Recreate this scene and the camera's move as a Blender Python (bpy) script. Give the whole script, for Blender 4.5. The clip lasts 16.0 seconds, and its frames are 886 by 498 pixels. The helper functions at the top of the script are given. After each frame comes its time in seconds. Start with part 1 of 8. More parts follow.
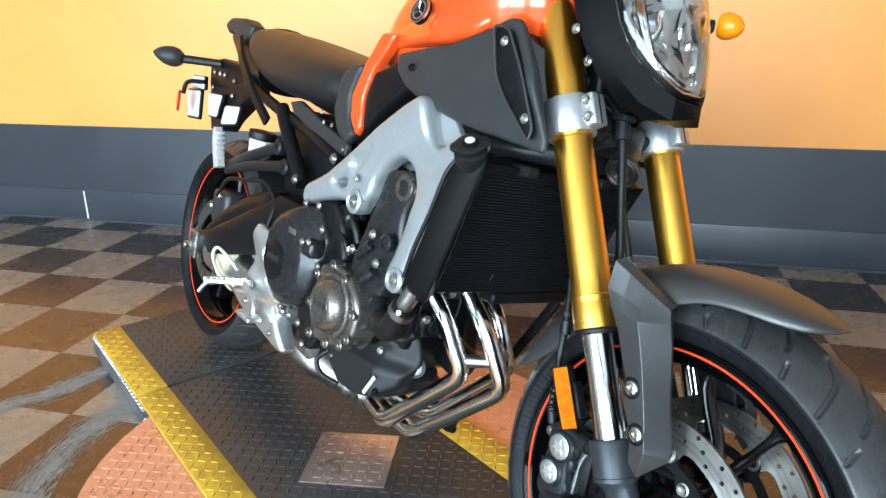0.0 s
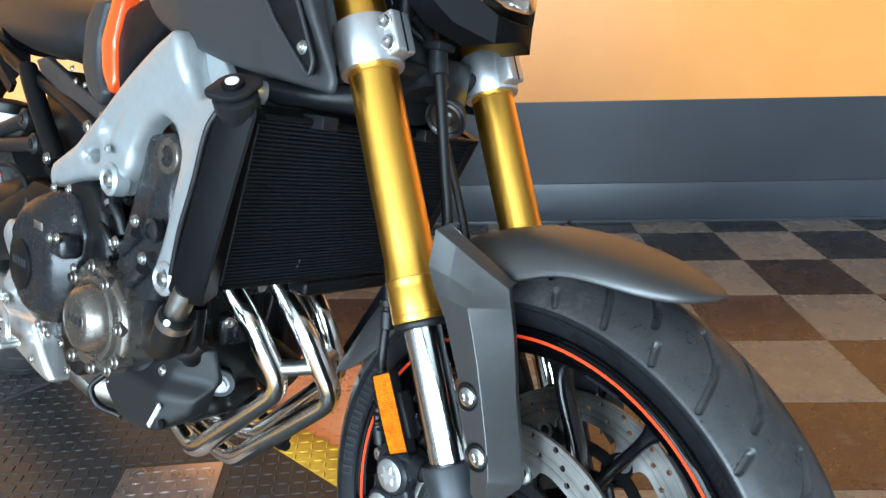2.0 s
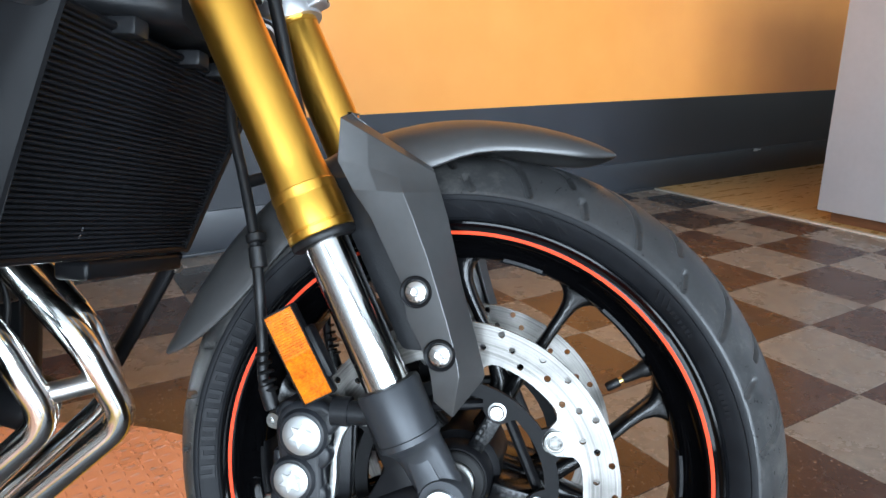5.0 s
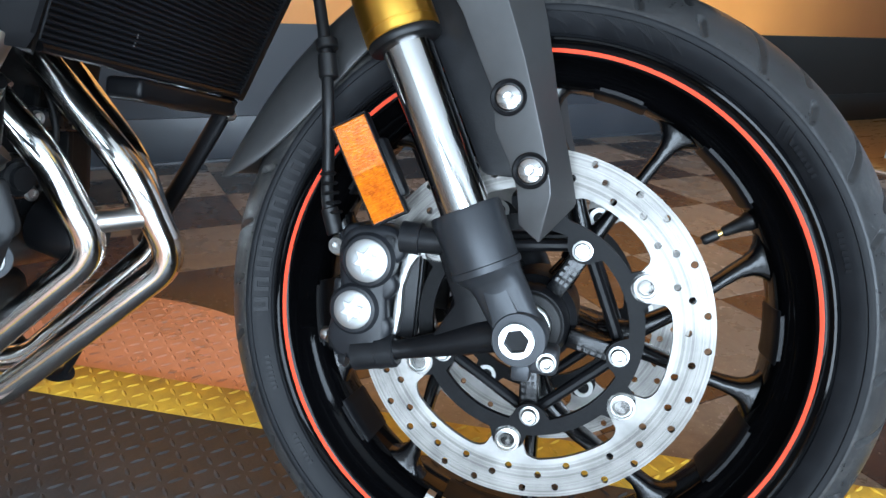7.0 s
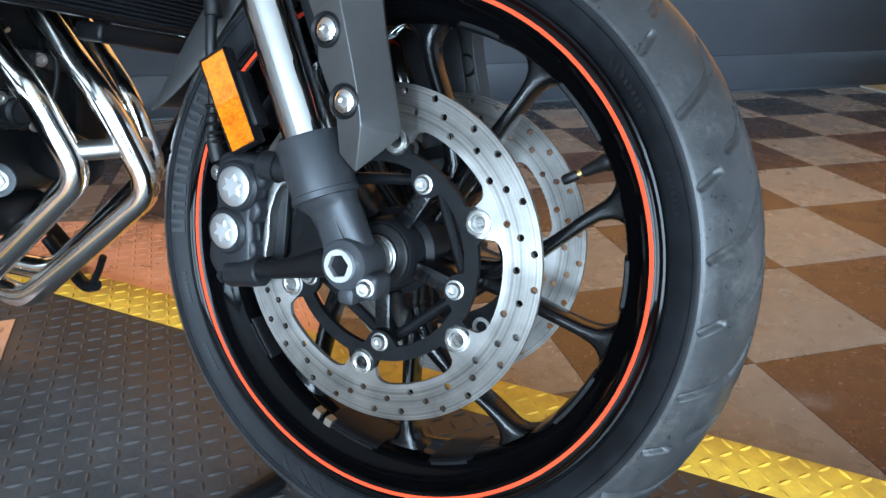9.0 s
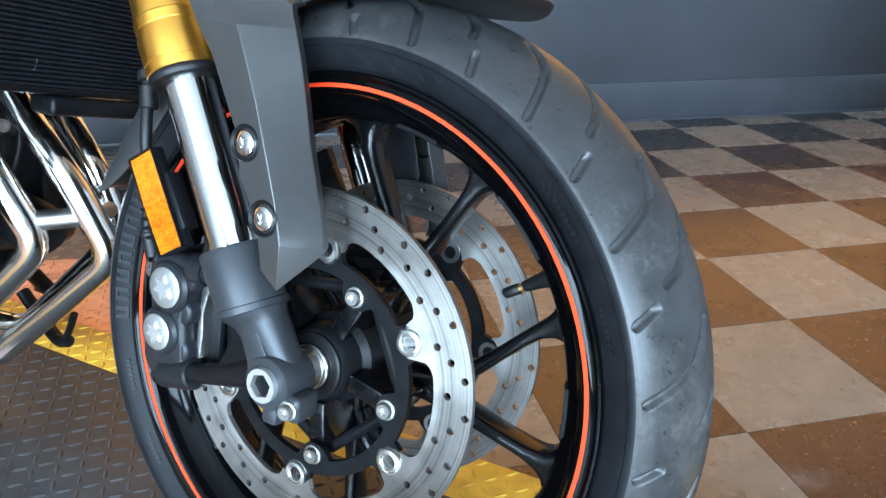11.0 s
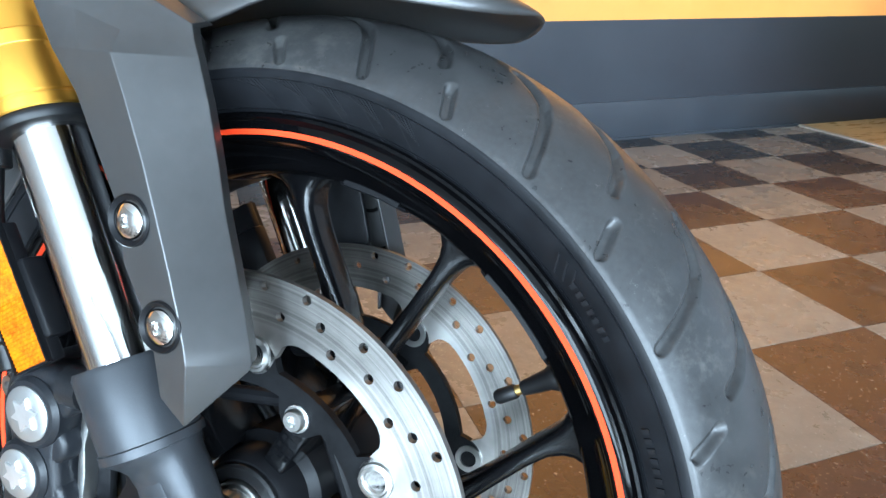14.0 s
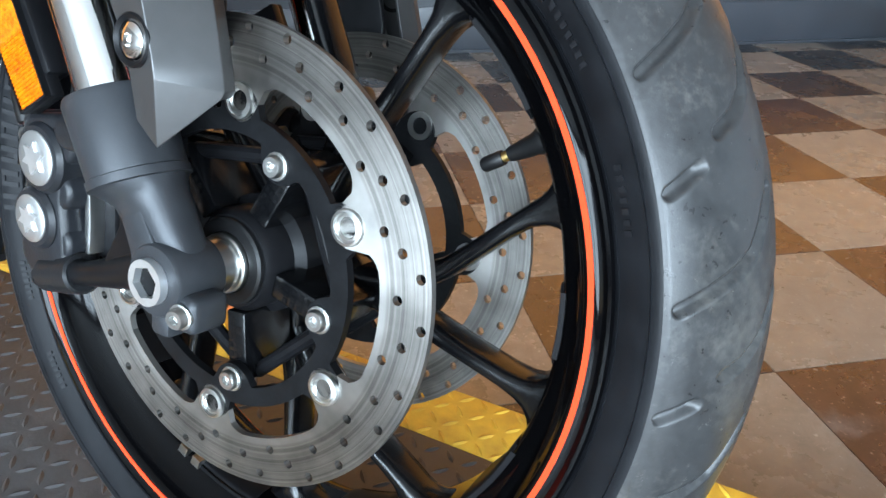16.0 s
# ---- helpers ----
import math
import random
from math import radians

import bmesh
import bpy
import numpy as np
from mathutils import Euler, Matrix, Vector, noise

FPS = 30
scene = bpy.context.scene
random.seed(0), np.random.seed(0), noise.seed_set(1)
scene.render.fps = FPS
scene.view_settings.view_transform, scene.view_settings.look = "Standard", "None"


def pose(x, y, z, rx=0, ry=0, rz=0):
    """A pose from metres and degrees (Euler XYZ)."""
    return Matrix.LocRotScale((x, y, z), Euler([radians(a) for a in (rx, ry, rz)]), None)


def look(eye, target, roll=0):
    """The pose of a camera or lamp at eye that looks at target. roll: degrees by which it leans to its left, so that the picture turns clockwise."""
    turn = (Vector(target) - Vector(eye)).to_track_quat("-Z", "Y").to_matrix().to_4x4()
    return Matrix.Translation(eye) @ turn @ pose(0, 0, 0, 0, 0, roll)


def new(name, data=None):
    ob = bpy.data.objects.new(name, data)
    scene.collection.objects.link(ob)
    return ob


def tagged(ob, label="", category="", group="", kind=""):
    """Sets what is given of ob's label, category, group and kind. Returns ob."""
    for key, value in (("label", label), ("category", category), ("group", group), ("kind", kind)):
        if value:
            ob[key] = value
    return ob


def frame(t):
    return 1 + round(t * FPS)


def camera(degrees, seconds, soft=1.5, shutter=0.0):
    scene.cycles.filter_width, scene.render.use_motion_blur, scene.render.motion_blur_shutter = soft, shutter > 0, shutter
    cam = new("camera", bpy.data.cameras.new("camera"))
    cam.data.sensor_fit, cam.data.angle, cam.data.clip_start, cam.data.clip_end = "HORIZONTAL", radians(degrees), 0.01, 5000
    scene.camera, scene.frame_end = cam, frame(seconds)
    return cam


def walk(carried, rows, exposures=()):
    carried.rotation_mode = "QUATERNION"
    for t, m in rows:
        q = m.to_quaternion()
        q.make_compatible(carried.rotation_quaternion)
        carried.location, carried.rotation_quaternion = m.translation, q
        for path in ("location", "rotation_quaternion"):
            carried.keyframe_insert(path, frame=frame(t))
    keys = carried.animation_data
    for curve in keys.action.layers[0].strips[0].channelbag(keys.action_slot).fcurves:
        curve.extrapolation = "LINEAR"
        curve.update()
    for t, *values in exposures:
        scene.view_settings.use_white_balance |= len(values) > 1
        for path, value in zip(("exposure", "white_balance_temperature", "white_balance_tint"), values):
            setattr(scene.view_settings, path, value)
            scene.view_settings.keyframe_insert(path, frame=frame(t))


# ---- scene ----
cam = camera(66.6, 16.0)
PATH = [
    (0, (-1.365, -1.934, 1.011), (-1.814, -0.092, 0.373), -0.5),
    (0.5, (-1.329, -1.885, 1.018), (-1.751, -0.042, 0.367), -1.2),
    (1, (-1.277, -1.816, 0.995), (-1.697, 0.022, 0.325), -2.2),
    (1.5, (-1.268, -1.751, 0.958), (-1.618, 0.094, 0.27), -1.4),
    (2, (-1.314, -1.706, 0.932), (-1.382, 0.163, 0.225), -1.4),
    (2.5, (-1.363, -1.664, 0.91), (-1.18, 0.186, 0.171), -1.5),
    (3, (-1.408, -1.64, 0.895), (-0.992, 0.161, 0.133), -0.8),
    (5.5, (-1.582, -1.627, 0.735), (-0.569, 0.013, 0.2), -0.3),
    (6, (-1.588, -1.603, 0.699), (-0.601, 0.053, 0.169), 0.5),
    (6.5, (-1.594, -1.587, 0.674), (-0.645, 0.071, 0.079), 1.4),
    (7, (-1.589, -1.591, 0.653), (-0.703, 0.055, -0.059), 2.9),
    (7.5, (-1.55, -1.615, 0.637), (-0.82, 0.064, -0.167), 2.7),
    (8, (-1.483, -1.658, 0.633), (-0.993, 0.072, -0.243), 0.9),
    (8.5, (-1.42, -1.683, 0.635), (-0.992, 0.064, -0.239), 0.3),
    (9, (-1.361, -1.71, 0.646), (-0.907, 0.051, -0.188), 0.5),
    (11.5, (-1.269, -1.646, 0.72), (-0.893, 0.138, -0.1), 0.4),
    (12, (-1.263, -1.631, 0.717), (-0.848, 0.17, -0.048), 0.5),
    (12.5, (-1.27, -1.605, 0.713), (-0.798, 0.18, -0.056), 0.8),
    (13, (-1.271, -1.575, 0.71), (-0.758, 0.197, -0.063), -0.3),
    (13.5, (-1.272, -1.544, 0.706), (-0.721, 0.219, -0.062), -0.1),
    (14, (-1.27, -1.522, 0.7), (-0.667, 0.226, -0.063), 0.4),
    (14.5, (-1.259, -1.514, 0.684), (-0.593, 0.213, -0.072), 1.3),
    (15, (-1.26, -1.524, 0.648), (-0.628, 0.185, -0.175), 2.3),
    (15.5, (-1.25, -1.546, 0.614), (-0.755, 0.15, -0.323), 1.8),
    (16, (-1.22, -1.562, 0.608), (-0.88, 0.153, -0.362), 0.9),
]
# the camera's own exposure and white balance drift on the way
EXPOSURE = [(0, -0.10, 5930, 3), (3, 0.03, 5680, 2), (5.5, -0.17, 6100, 10), (7, -0.31, 5850, 8), (8.3, -0.11, 5700, 6), (9, 0.08, 5530, 4), (11.5, 0.42, 5430, 3), (13, 0.52, 5380, 3), (14.5, 0.58, 5780, 4), (16, 0.37, 5930, 6)]
walk(cam, [(t, look(eye, target, roll)) for t, eye, target, roll in PATH], EXPOSURE)

# ---------------------------------------------------------------- world and light
world = bpy.data.worlds.new("world")
scene.world = world
world.use_nodes = True
wn = world.node_tree.nodes
sky = wn.new("ShaderNodeTexSky")
sky.sky_type = "NISHITA"
sky.sun_disc = False
sky.sun_elevation, sky.sun_rotation = radians(40), radians(200)
world.node_tree.links.new(sky.outputs["Color"], wn["Background"].inputs["Color"])
wn["Background"].inputs["Strength"].default_value = 0.12


def area_lamp(name, place, aim, width, height, watts, colour):
    data = bpy.data.lights.new(name, "AREA")
    data.shape, data.size, data.size_y, data.energy, data.color = "RECTANGLE", width, height, watts, colour
    ob = new(name, data)
    ob.matrix_world = look(place, aim)
    return ob


# the showroom's shop windows, behind the viewer and off the front of the motorcycle
for wx, watts in ((-5.80, 410), (-3.20, 410), (-0.45, 300)):
    area_lamp("window_light", (wx, -5.9, 1.55), (wx, 0, 1.2), 2.1, 2.5, watts, (0.79, 0.905, 1.0))
area_lamp("window_light", (5.9, -2.9, 1.55), (0, -2.2, 1.0), 3.2, 2.4, 18, (0.79, 0.905, 1.0))

from mathutils import geometry

# ---------------------------------------------------------------- materials
def material(name, colour, rough=0.5, metal=0.0, spread=0.0, grain=40.0, bump=0.0, bump_scale=200.0, second=None, coat=0.0, rough_spread=0.0, stretch=None, spec=0.5):
    """A surface with two scales of variation in colour, roughness and relief, in object space."""
    m = bpy.data.materials.new(name)
    m.use_nodes = True
    nt = m.node_tree
    b = nt.nodes["Principled BSDF"]
    b.inputs["Roughness"].default_value, b.inputs["Metallic"].default_value = rough, metal
    b.inputs["Coat Weight"].default_value = coat
    b.inputs["Coat Roughness"].default_value = 0.06
    b.inputs["Specular IOR Level"].default_value = spec
    b.inputs["Base Color"].default_value = (*colour, 1)
    tc = nt.nodes.new("ShaderNodeTexCoord")
    vec = tc.outputs["Object"]
    if stretch:
        mp = nt.nodes.new("ShaderNodeMapping")
        mp.inputs["Scale"].default_value = stretch
        nt.links.new(vec, mp.inputs["Vector"])
        vec = mp.outputs["Vector"]
    coarse = nt.nodes.new("ShaderNodeTexNoise")
    coarse.inputs["Scale"].default_value, coarse.inputs["Detail"].default_value = grain * 0.2, 4
    fine = nt.nodes.new("ShaderNodeTexNoise")
    fine.inputs["Scale"].default_value, fine.inputs["Detail"].default_value = grain, 6
    nt.links.new(vec, coarse.inputs["Vector"])
    nt.links.new(vec, fine.inputs["Vector"])
    mean = nt.nodes.new("ShaderNodeMath")
    mean.operation = "MULTIPLY_ADD"
    mean.inputs[1].default_value = 0.5
    half = nt.nodes.new("ShaderNodeMath")
    half.operation = "MULTIPLY"
    half.inputs[1].default_value = 0.5
    nt.links.new(fine.outputs["Fac"], half.inputs[0])
    nt.links.new(coarse.outputs["Fac"], mean.inputs[0])
    nt.links.new(half.outputs[0], mean.inputs[2])
    if spread or second:
        ramp = nt.nodes.new("ShaderNodeValToRGB")
        ramp.color_ramp.elements[0].position, ramp.color_ramp.elements[1].position = 0.35, 0.66
        low = second or [c * (1 - spread) for c in colour]
        high = colour if second else [min(1, c * (1 + spread)) for c in colour]
        ramp.color_ramp.elements[0].color, ramp.color_ramp.elements[1].color = (*low, 1), (*high, 1)
        nt.links.new(mean.outputs[0], ramp.inputs["Fac"])
        nt.links.new(ramp.outputs["Color"], b.inputs["Base Color"])
    if rough_spread:
        mr = nt.nodes.new("ShaderNodeMapRange")
        mr.inputs["From Min"].default_value, mr.inputs["From Max"].default_value = 0.3, 0.7
        mr.inputs["To Min"].default_value, mr.inputs["To Max"].default_value = max(0.02, rough - rough_spread), min(1, rough + rough_spread)
        nt.links.new(mean.outputs[0], mr.inputs["Value"])
        nt.links.new(mr.outputs["Result"], b.inputs["Roughness"])
    if bump:
        bn = nt.nodes.new("ShaderNodeTexNoise")
        bn.inputs["Scale"].default_value, bn.inputs["Detail"].default_value = bump_scale, 3
        nt.links.new(vec, bn.inputs["Vector"])
        bp = nt.nodes.new("ShaderNodeBump")
        bp.inputs["Strength"].default_value, bp.inputs["Distance"].default_value = bump, 0.002
        nt.links.new(bn.outputs["Fac"], bp.inputs["Height"])
        nt.links.new(bp.outputs["Normal"], b.inputs["Normal"])
    return m


def glassy(name, colour, rough=0.02, alpha=1.0):
    m = bpy.data.materials.new(name)
    m.use_nodes = True
    b = m.node_tree.nodes["Principled BSDF"]
    b.inputs["Base Color"].default_value = (*colour, 1)
    b.inputs["Roughness"].default_value = rough
    b.inputs["Transmission Weight"].default_value = alpha
    b.inputs["IOR"].default_value = 1.49
    return m


RUBBER = material("tyre_rubber", (0.0075, 0.0080, 0.0095), 0.46, spread=0.35, grain=60, bump=0.06, bump_scale=900, rough_spread=0.1, spec=0.13)
TREAD = material("tread_rubber", (0.038, 0.0383, 0.0392), 0.34, second=(0.025, 0.0252, 0.0258), grain=300, bump=0.04, bump_scale=1100, rough_spread=0.10, spec=0.45)


def dusted(m, colour, scale, low, high, most):
    """Lays irregular pale dust over a material, broken up by fine noise."""
    nt = m.node_tree
    b = nt.nodes["Principled BSDF"]
    old = b.inputs["Base Color"].links[0].from_socket
    tc = nt.nodes.new("ShaderNodeTexCoord")
    field = []
    for s, d in ((scale, 10), (scale * 24, 3)):
        n = nt.nodes.new("ShaderNodeTexNoise")
        n.inputs["Scale"].default_value, n.inputs["Detail"].default_value, n.inputs["Roughness"].default_value = s, d, 0.7
        nt.links.new(tc.outputs["Object"], n.inputs["Vector"])
        field.append(n)
    both = nt.nodes.new("ShaderNodeMath")
    both.operation = "MULTIPLY_ADD"
    both.inputs[1].default_value = 0.45
    nt.links.new(field[1].outputs["Fac"], both.inputs[0])
    nt.links.new(field[0].outputs["Fac"], both.inputs[2])
    mr = nt.nodes.new("ShaderNodeMapRange")
    mr.inputs["From Min"].default_value, mr.inputs["From Max"].default_value, mr.inputs["To Max"].default_value = low, high, most
    nt.links.new(both.outputs[0], mr.inputs["Value"])
    mix = nt.nodes.new("ShaderNodeMix")
    mix.data_type = "RGBA"
    mix.inputs["B"].default_value = (*colour, 1)
    nt.links.new(mr.outputs["Result"], mix.inputs["Factor"])
    nt.links.new(old, mix.inputs["A"])
    nt.links.new(mix.outputs["Result"], b.inputs["Base Color"])


dusted(TREAD, (0.20, 0.19, 0.17), 8, 0.75, 1.04, 0.38)
dusted(TREAD, (0.36, 0.34, 0.31), 110, 0.90, 0.97, 0.55)
RIM_BLACK = material("gloss_black_paint", (0.0016, 0.0016, 0.0019), 0.07, spread=0.2, grain=30, rough_spread=0.03, spec=0.15)
HUB_BLACK = material("gloss_black_hub_paint", (0.0030, 0.0031, 0.0036), 0.20, spread=0.2, grain=60, bump=0.05, bump_scale=500, rough_spread=0.06, spec=0.35)
STRIPE = material("orange_stripe", (0.80, 0.056, 0.013), 0.50, spread=0.06, grain=30, spec=0.2)
CARRIER = material("speckled_carrier_black", (0.0075, 0.0078, 0.0088), 0.46, second=(0.0030, 0.0031, 0.0035), grain=330, bump=0.05, bump_scale=420, rough_spread=0.08, spec=0.12)
STEEL = material("brake_steel", (0.42, 0.42, 0.42), 0.30, 1.0, spread=0.18, grain=70, rough_spread=0.1)
BLACK_CAST = material("black_cast_alloy", (0.0125, 0.0130, 0.0145), 0.36, spread=0.25, grain=90, bump=0.08, bump_scale=500, rough_spread=0.08, spec=0.2)
SATIN_BLACK = material("satin_black_paint", (0.0062, 0.0063, 0.0072), 0.36, spread=0.2, grain=60, rough_spread=0.06, spec=0.14)
GREY_PAINT = material("dark_grey_fork_paint", (0.034, 0.0365, 0.041), 0.40, 0.3, spread=0.1, grain=80, bump=0.05, bump_scale=600, spec=0.4)
GREY_PLASTIC = material("matt_grey_plastic", (0.024, 0.0245, 0.026), 0.46, spread=0.08, grain=120, bump=0.12, bump_scale=1500, rough_spread=0.04, spec=0.38)
CHROME = material("chrome", (0.74, 0.74, 0.73), 0.10, 1.0, spread=0.02, grain=20, rough_spread=0.01)
HEADER = material("polished_header_steel", (0.83, 0.82, 0.79), 0.13, 1.0, spread=0.08, grain=14, rough_spread=0.05)
GOLD = material("gold_anodised_alloy", (1.0, 0.54, 0.085), 0.30, 1.0, spread=0.01, grain=30)
SILVER = material("bare_alloy", (0.62, 0.62, 0.62), 0.32, 1.0, spread=0.1, grain=70, rough_spread=0.08)
FRAME = material("silver_grey_frame_paint", (0.36, 0.378, 0.382), 0.30, 0.50, spread=0.06, grain=90, bump=0.03, bump_scale=700)
ZINC = material("zinc_bolt", (0.52, 0.52, 0.505), 0.30, 1.0, spread=0.1, grain=90)
BRASS = material("brass", (0.62, 0.44, 0.16), 0.3, 1.0, spread=0.1, grain=60)
ENGINE = material("engine_black_paint", (0.007, 0.0073, 0.008), 0.38, 0.2, spread=0.2, grain=80, bump=0.1, bump_scale=600, rough_spread=0.08, spec=0.35)
BRONZE = material("bronze_cover_paint", (0.21, 0.188, 0.165), 0.28, 0.85, spread=0.1, grain=80, rough_spread=0.06)
ORANGE_PAINT = material("orange_tank_paint", (0.80, 0.085, 0.012), 0.22, 0.15, spread=0.05, grain=30, coat=0.7)
VINYL = material("black_seat_vinyl", (0.011, 0.0113, 0.0123), 0.42, spread=0.2, grain=160, bump=0.2, bump_scale=900, spec=0.4)
FIN_BLACK = material("radiator_fin_black", (0.0035, 0.0035, 0.004), 0.5, spread=0.2, grain=120, spec=0.3)
HOSE = material("black_hose_rubber", (0.005, 0.005, 0.0055), 0.45, spread=0.2, grain=120, spec=0.35)
AMBER = material("amber_plastic", (0.80, 0.23, 0.003), 0.2, spread=0.12, grain=160, spec=0.4)
RED = material("red_reflector", (0.55, 0.02, 0.02), 0.15, spread=0.1, grain=90, coat=0.5)
CREAM = material("cream_reflection_tone", (0.62, 0.55, 0.36), 0.6, spread=0.1, grain=50)
WHITE_BAR = material("pale_marking", (0.72, 0.72, 0.72), 0.5, spread=0.05, grain=60)
GREY_MARK = material("embossed_marking", (0.0115, 0.0120, 0.0138), 0.46, spread=0.1, grain=90, spec=0.18)
LENS = glassy("clear_lens", (0.98, 0.98, 0.98))
REFLECT = material("lamp_reflector", (0.90, 0.90, 0.89), 0.06, 1.0, spread=0.03, grain=20)
CUSHION = material("pale_glossy_plastic", (0.66, 0.70, 0.76), 0.14, spread=0.05, grain=20, coat=0.4)
BLACK_PLATE = material("black_tread_plate_paint", (0.054, 0.052, 0.053), 0.42, second=(0.026, 0.0245, 0.025), grain=22, rough_spread=0.13, bump=0.2, bump_scale=150, spec=0.42)
YELLOW_PLATE = material("yellow_tread_plate_paint", (0.80, 0.51, 0.042), 0.42, second=(0.46, 0.27, 0.033), grain=44, rough_spread=0.12, bump=0.2, bump_scale=150)
COPPER_PLATE = material("copper_tread_plate_paint", (0.80, 0.46, 0.32), 0.30, 0.45, second=(0.60, 0.33, 0.23), grain=20, rough_spread=0.12, bump=0.15, bump_scale=150)
BARE_PLATE = material("bare_coppery_plate", (0.62, 0.50, 0.45), 0.30, 0.8, second=(0.42, 0.32, 0.28), grain=40, rough_spread=0.1, bump=0.15, bump_scale=150)
LINK_STEEL = material("grey_skirt_metal", (0.45, 0.46, 0.48), 0.35, 0.9, spread=0.2, grain=60)


# ---------------------------------------------------------------- mesh helpers
def mesh_from(name, bm, mat, smooth=35):
    bmesh.ops.recalc_face_normals(bm, faces=bm.faces)
    for f in bm.faces:
        f.smooth = smooth > 0
    if smooth:
        limit = radians(smooth)
        for e in bm.edges:
            if len(e.link_faces) == 2 and e.calc_face_angle(0) > limit:
                e.smooth = False
    me = bpy.data.meshes.new(name)
    bm.to_mesh(me)
    bm.free()
    for one in mat if isinstance(mat, (list, tuple)) else [mat]:
        me.materials.append(one)
    return me


def part(name, bm, mat, parent, label="", at=None, smooth=35):
    """Links a bmesh as one mesh object under a thing or part."""
    if at is not None:
        bm.transform(at)
    ob = new(name, mesh_from(name, bm, mat, smooth))
    ob.parent = parent
    if label:
        tagged(ob, label)
    return ob


def thing(name, bm, mat, label, category, group="", kind="", smooth=35):
    return tagged(new(name, mesh_from(name, bm, mat, smooth)), label, category, group, kind)


def empty(name, m, label, category, group="", kind=""):
    ob = new(name)
    ob.empty_display_size = 0.1
    ob.matrix_world = m
    return tagged(ob, label, category, group, kind)


def add_box(bm, lo, hi, bevel=0.0, m=None, segments=2):
    made = bmesh.ops.create_cube(bm, size=1)["verts"]
    size = [h - l for l, h in zip(lo, hi)]
    mid = [(h + l) / 2 for l, h in zip(lo, hi)]
    bmesh.ops.scale(bm, vec=size, verts=made)
    bmesh.ops.translate(bm, vec=mid, verts=made)
    if bevel:
        edges = {e for v in made for e in v.link_edges}
        got = bmesh.ops.bevel(bm, geom=list(edges), offset=bevel, segments=segments, profile=0.5, affect="EDGES")
        made = list({v for f in got["faces"] for v in f.verts} | {v for v in made if v.is_valid})
    if m is not None:
        bmesh.ops.transform(bm, matrix=m, verts=made)
    return made


def ring(bm, pts):
    return [bm.verts.new(p) for p in pts]


def bridge(bm, a, b, closed=True):
    n = len(a)
    for i in range(n if closed else n - 1):
        j = (i + 1) % n
        bm.faces.new((a[i], a[j], b[j], b[i]))


def loft(bm, rings, caps=True, closed=True):
    """Skins rings of points, all of the same count."""
    vs = [ring(bm, r) for r in rings]
    for a, b in zip(vs, vs[1:]):
        bridge(bm, a, b, closed)
    if caps:
        bm.faces.new(vs[0][::-1])
        bm.faces.new(vs[-1])
    return vs


def smooth_path(pts, steps=6):
    """A Catmull-Rom curve through points."""
    p = [Vector(q) for q in pts]
    p = [2 * p[0] - p[1]] + p + [2 * p[-1] - p[-2]]
    out = []
    for a, b, c, d in zip(p, p[1:], p[2:], p[3:]):
        for k in range(steps):
            t = k / steps
            out.append(0.5 * (2 * b + (c - a) * t + (2 * a - 5 * b + 4 * c - d) * t * t + (3 * b - a - 3 * c + d) * t ** 3))
    return out + [p[-2]]


def tube(bm, pts, radius, segs=12, caps=True, flat=1.0, up=None):
    """Sweeps a circle along a path. radius: one or one a point; flat: squash across."""
    pts = [Vector(p) for p in pts]
    n = len(pts)
    rad = radius if isinstance(radius, (list, tuple)) else [radius] * n
    if len(rad) != n:
        rad = [rad[min(len(rad) - 1, int(i * len(rad) / n))] for i in range(n)]
    t0 = (pts[1] - pts[0]).normalized()
    u = Vector(up) if up is not None else (Vector((0, 0, 1)) if abs(t0.z) < 0.9 else Vector((1, 0, 0)))
    u = (u - t0 * u.dot(t0)).normalized()
    rings = []
    for i, p in enumerate(pts):
        t = (pts[min(i + 1, n - 1)] - pts[max(i - 1, 0)]).normalized()
        u = (u - t * u.dot(t)).normalized()
        w = t.cross(u)
        rings.append([p + rad[i] * (math.cos(a) * u + flat * math.sin(a) * w) for a in (2 * math.pi * k / segs for k in range(segs))])
    return loft(bm, rings, caps)


def axis_frame(base, direction):
    """A pose at base whose z axis points along direction."""
    return Matrix.Translation(base) @ Vector(direction).to_track_quat("Z", "Y").to_matrix().to_4x4()


def lathe(bm, profile, m=None, segs=32, closed=False, arc=None):
    """Turns (radius, height) pairs round z; closed: the profile is a loop. m: pose of the result."""
    rings = []
    for r, h in profile:
        rings.append([Vector((r * math.cos(a), r * math.sin(a), h)) for a in (2 * math.pi * k / segs for k in range(segs))])
    if m is not None:
        rings = [[m @ p for p in r] for r in rings]
    vs = [ring(bm, r) for r in rings]
    for a, b in zip(vs, vs[1:]):
        bridge(bm, a, b)
    if closed:
        bridge(bm, vs[-1], vs[0])
    else:
        if profile[0][0] > 1e-6:
            bm.faces.new(vs[0][::-1])
        if profile[-1][0] > 1e-6:
            bm.faces.new(vs[-1])
    return vs


def rod(bm, a, b, r, segs=16, bevel=0.0, r2=None):
    a, b = Vector(a), Vector(b)
    l = (b - a).length
    r2 = r if r2 is None else r2
    prof = [(r - bevel, 0), (r, bevel), (r2, l - bevel), (r2 - bevel, l)] if bevel else [(r, 0), (r2, l)]
    return lathe(bm, prof, axis_frame(a, b - a), segs)


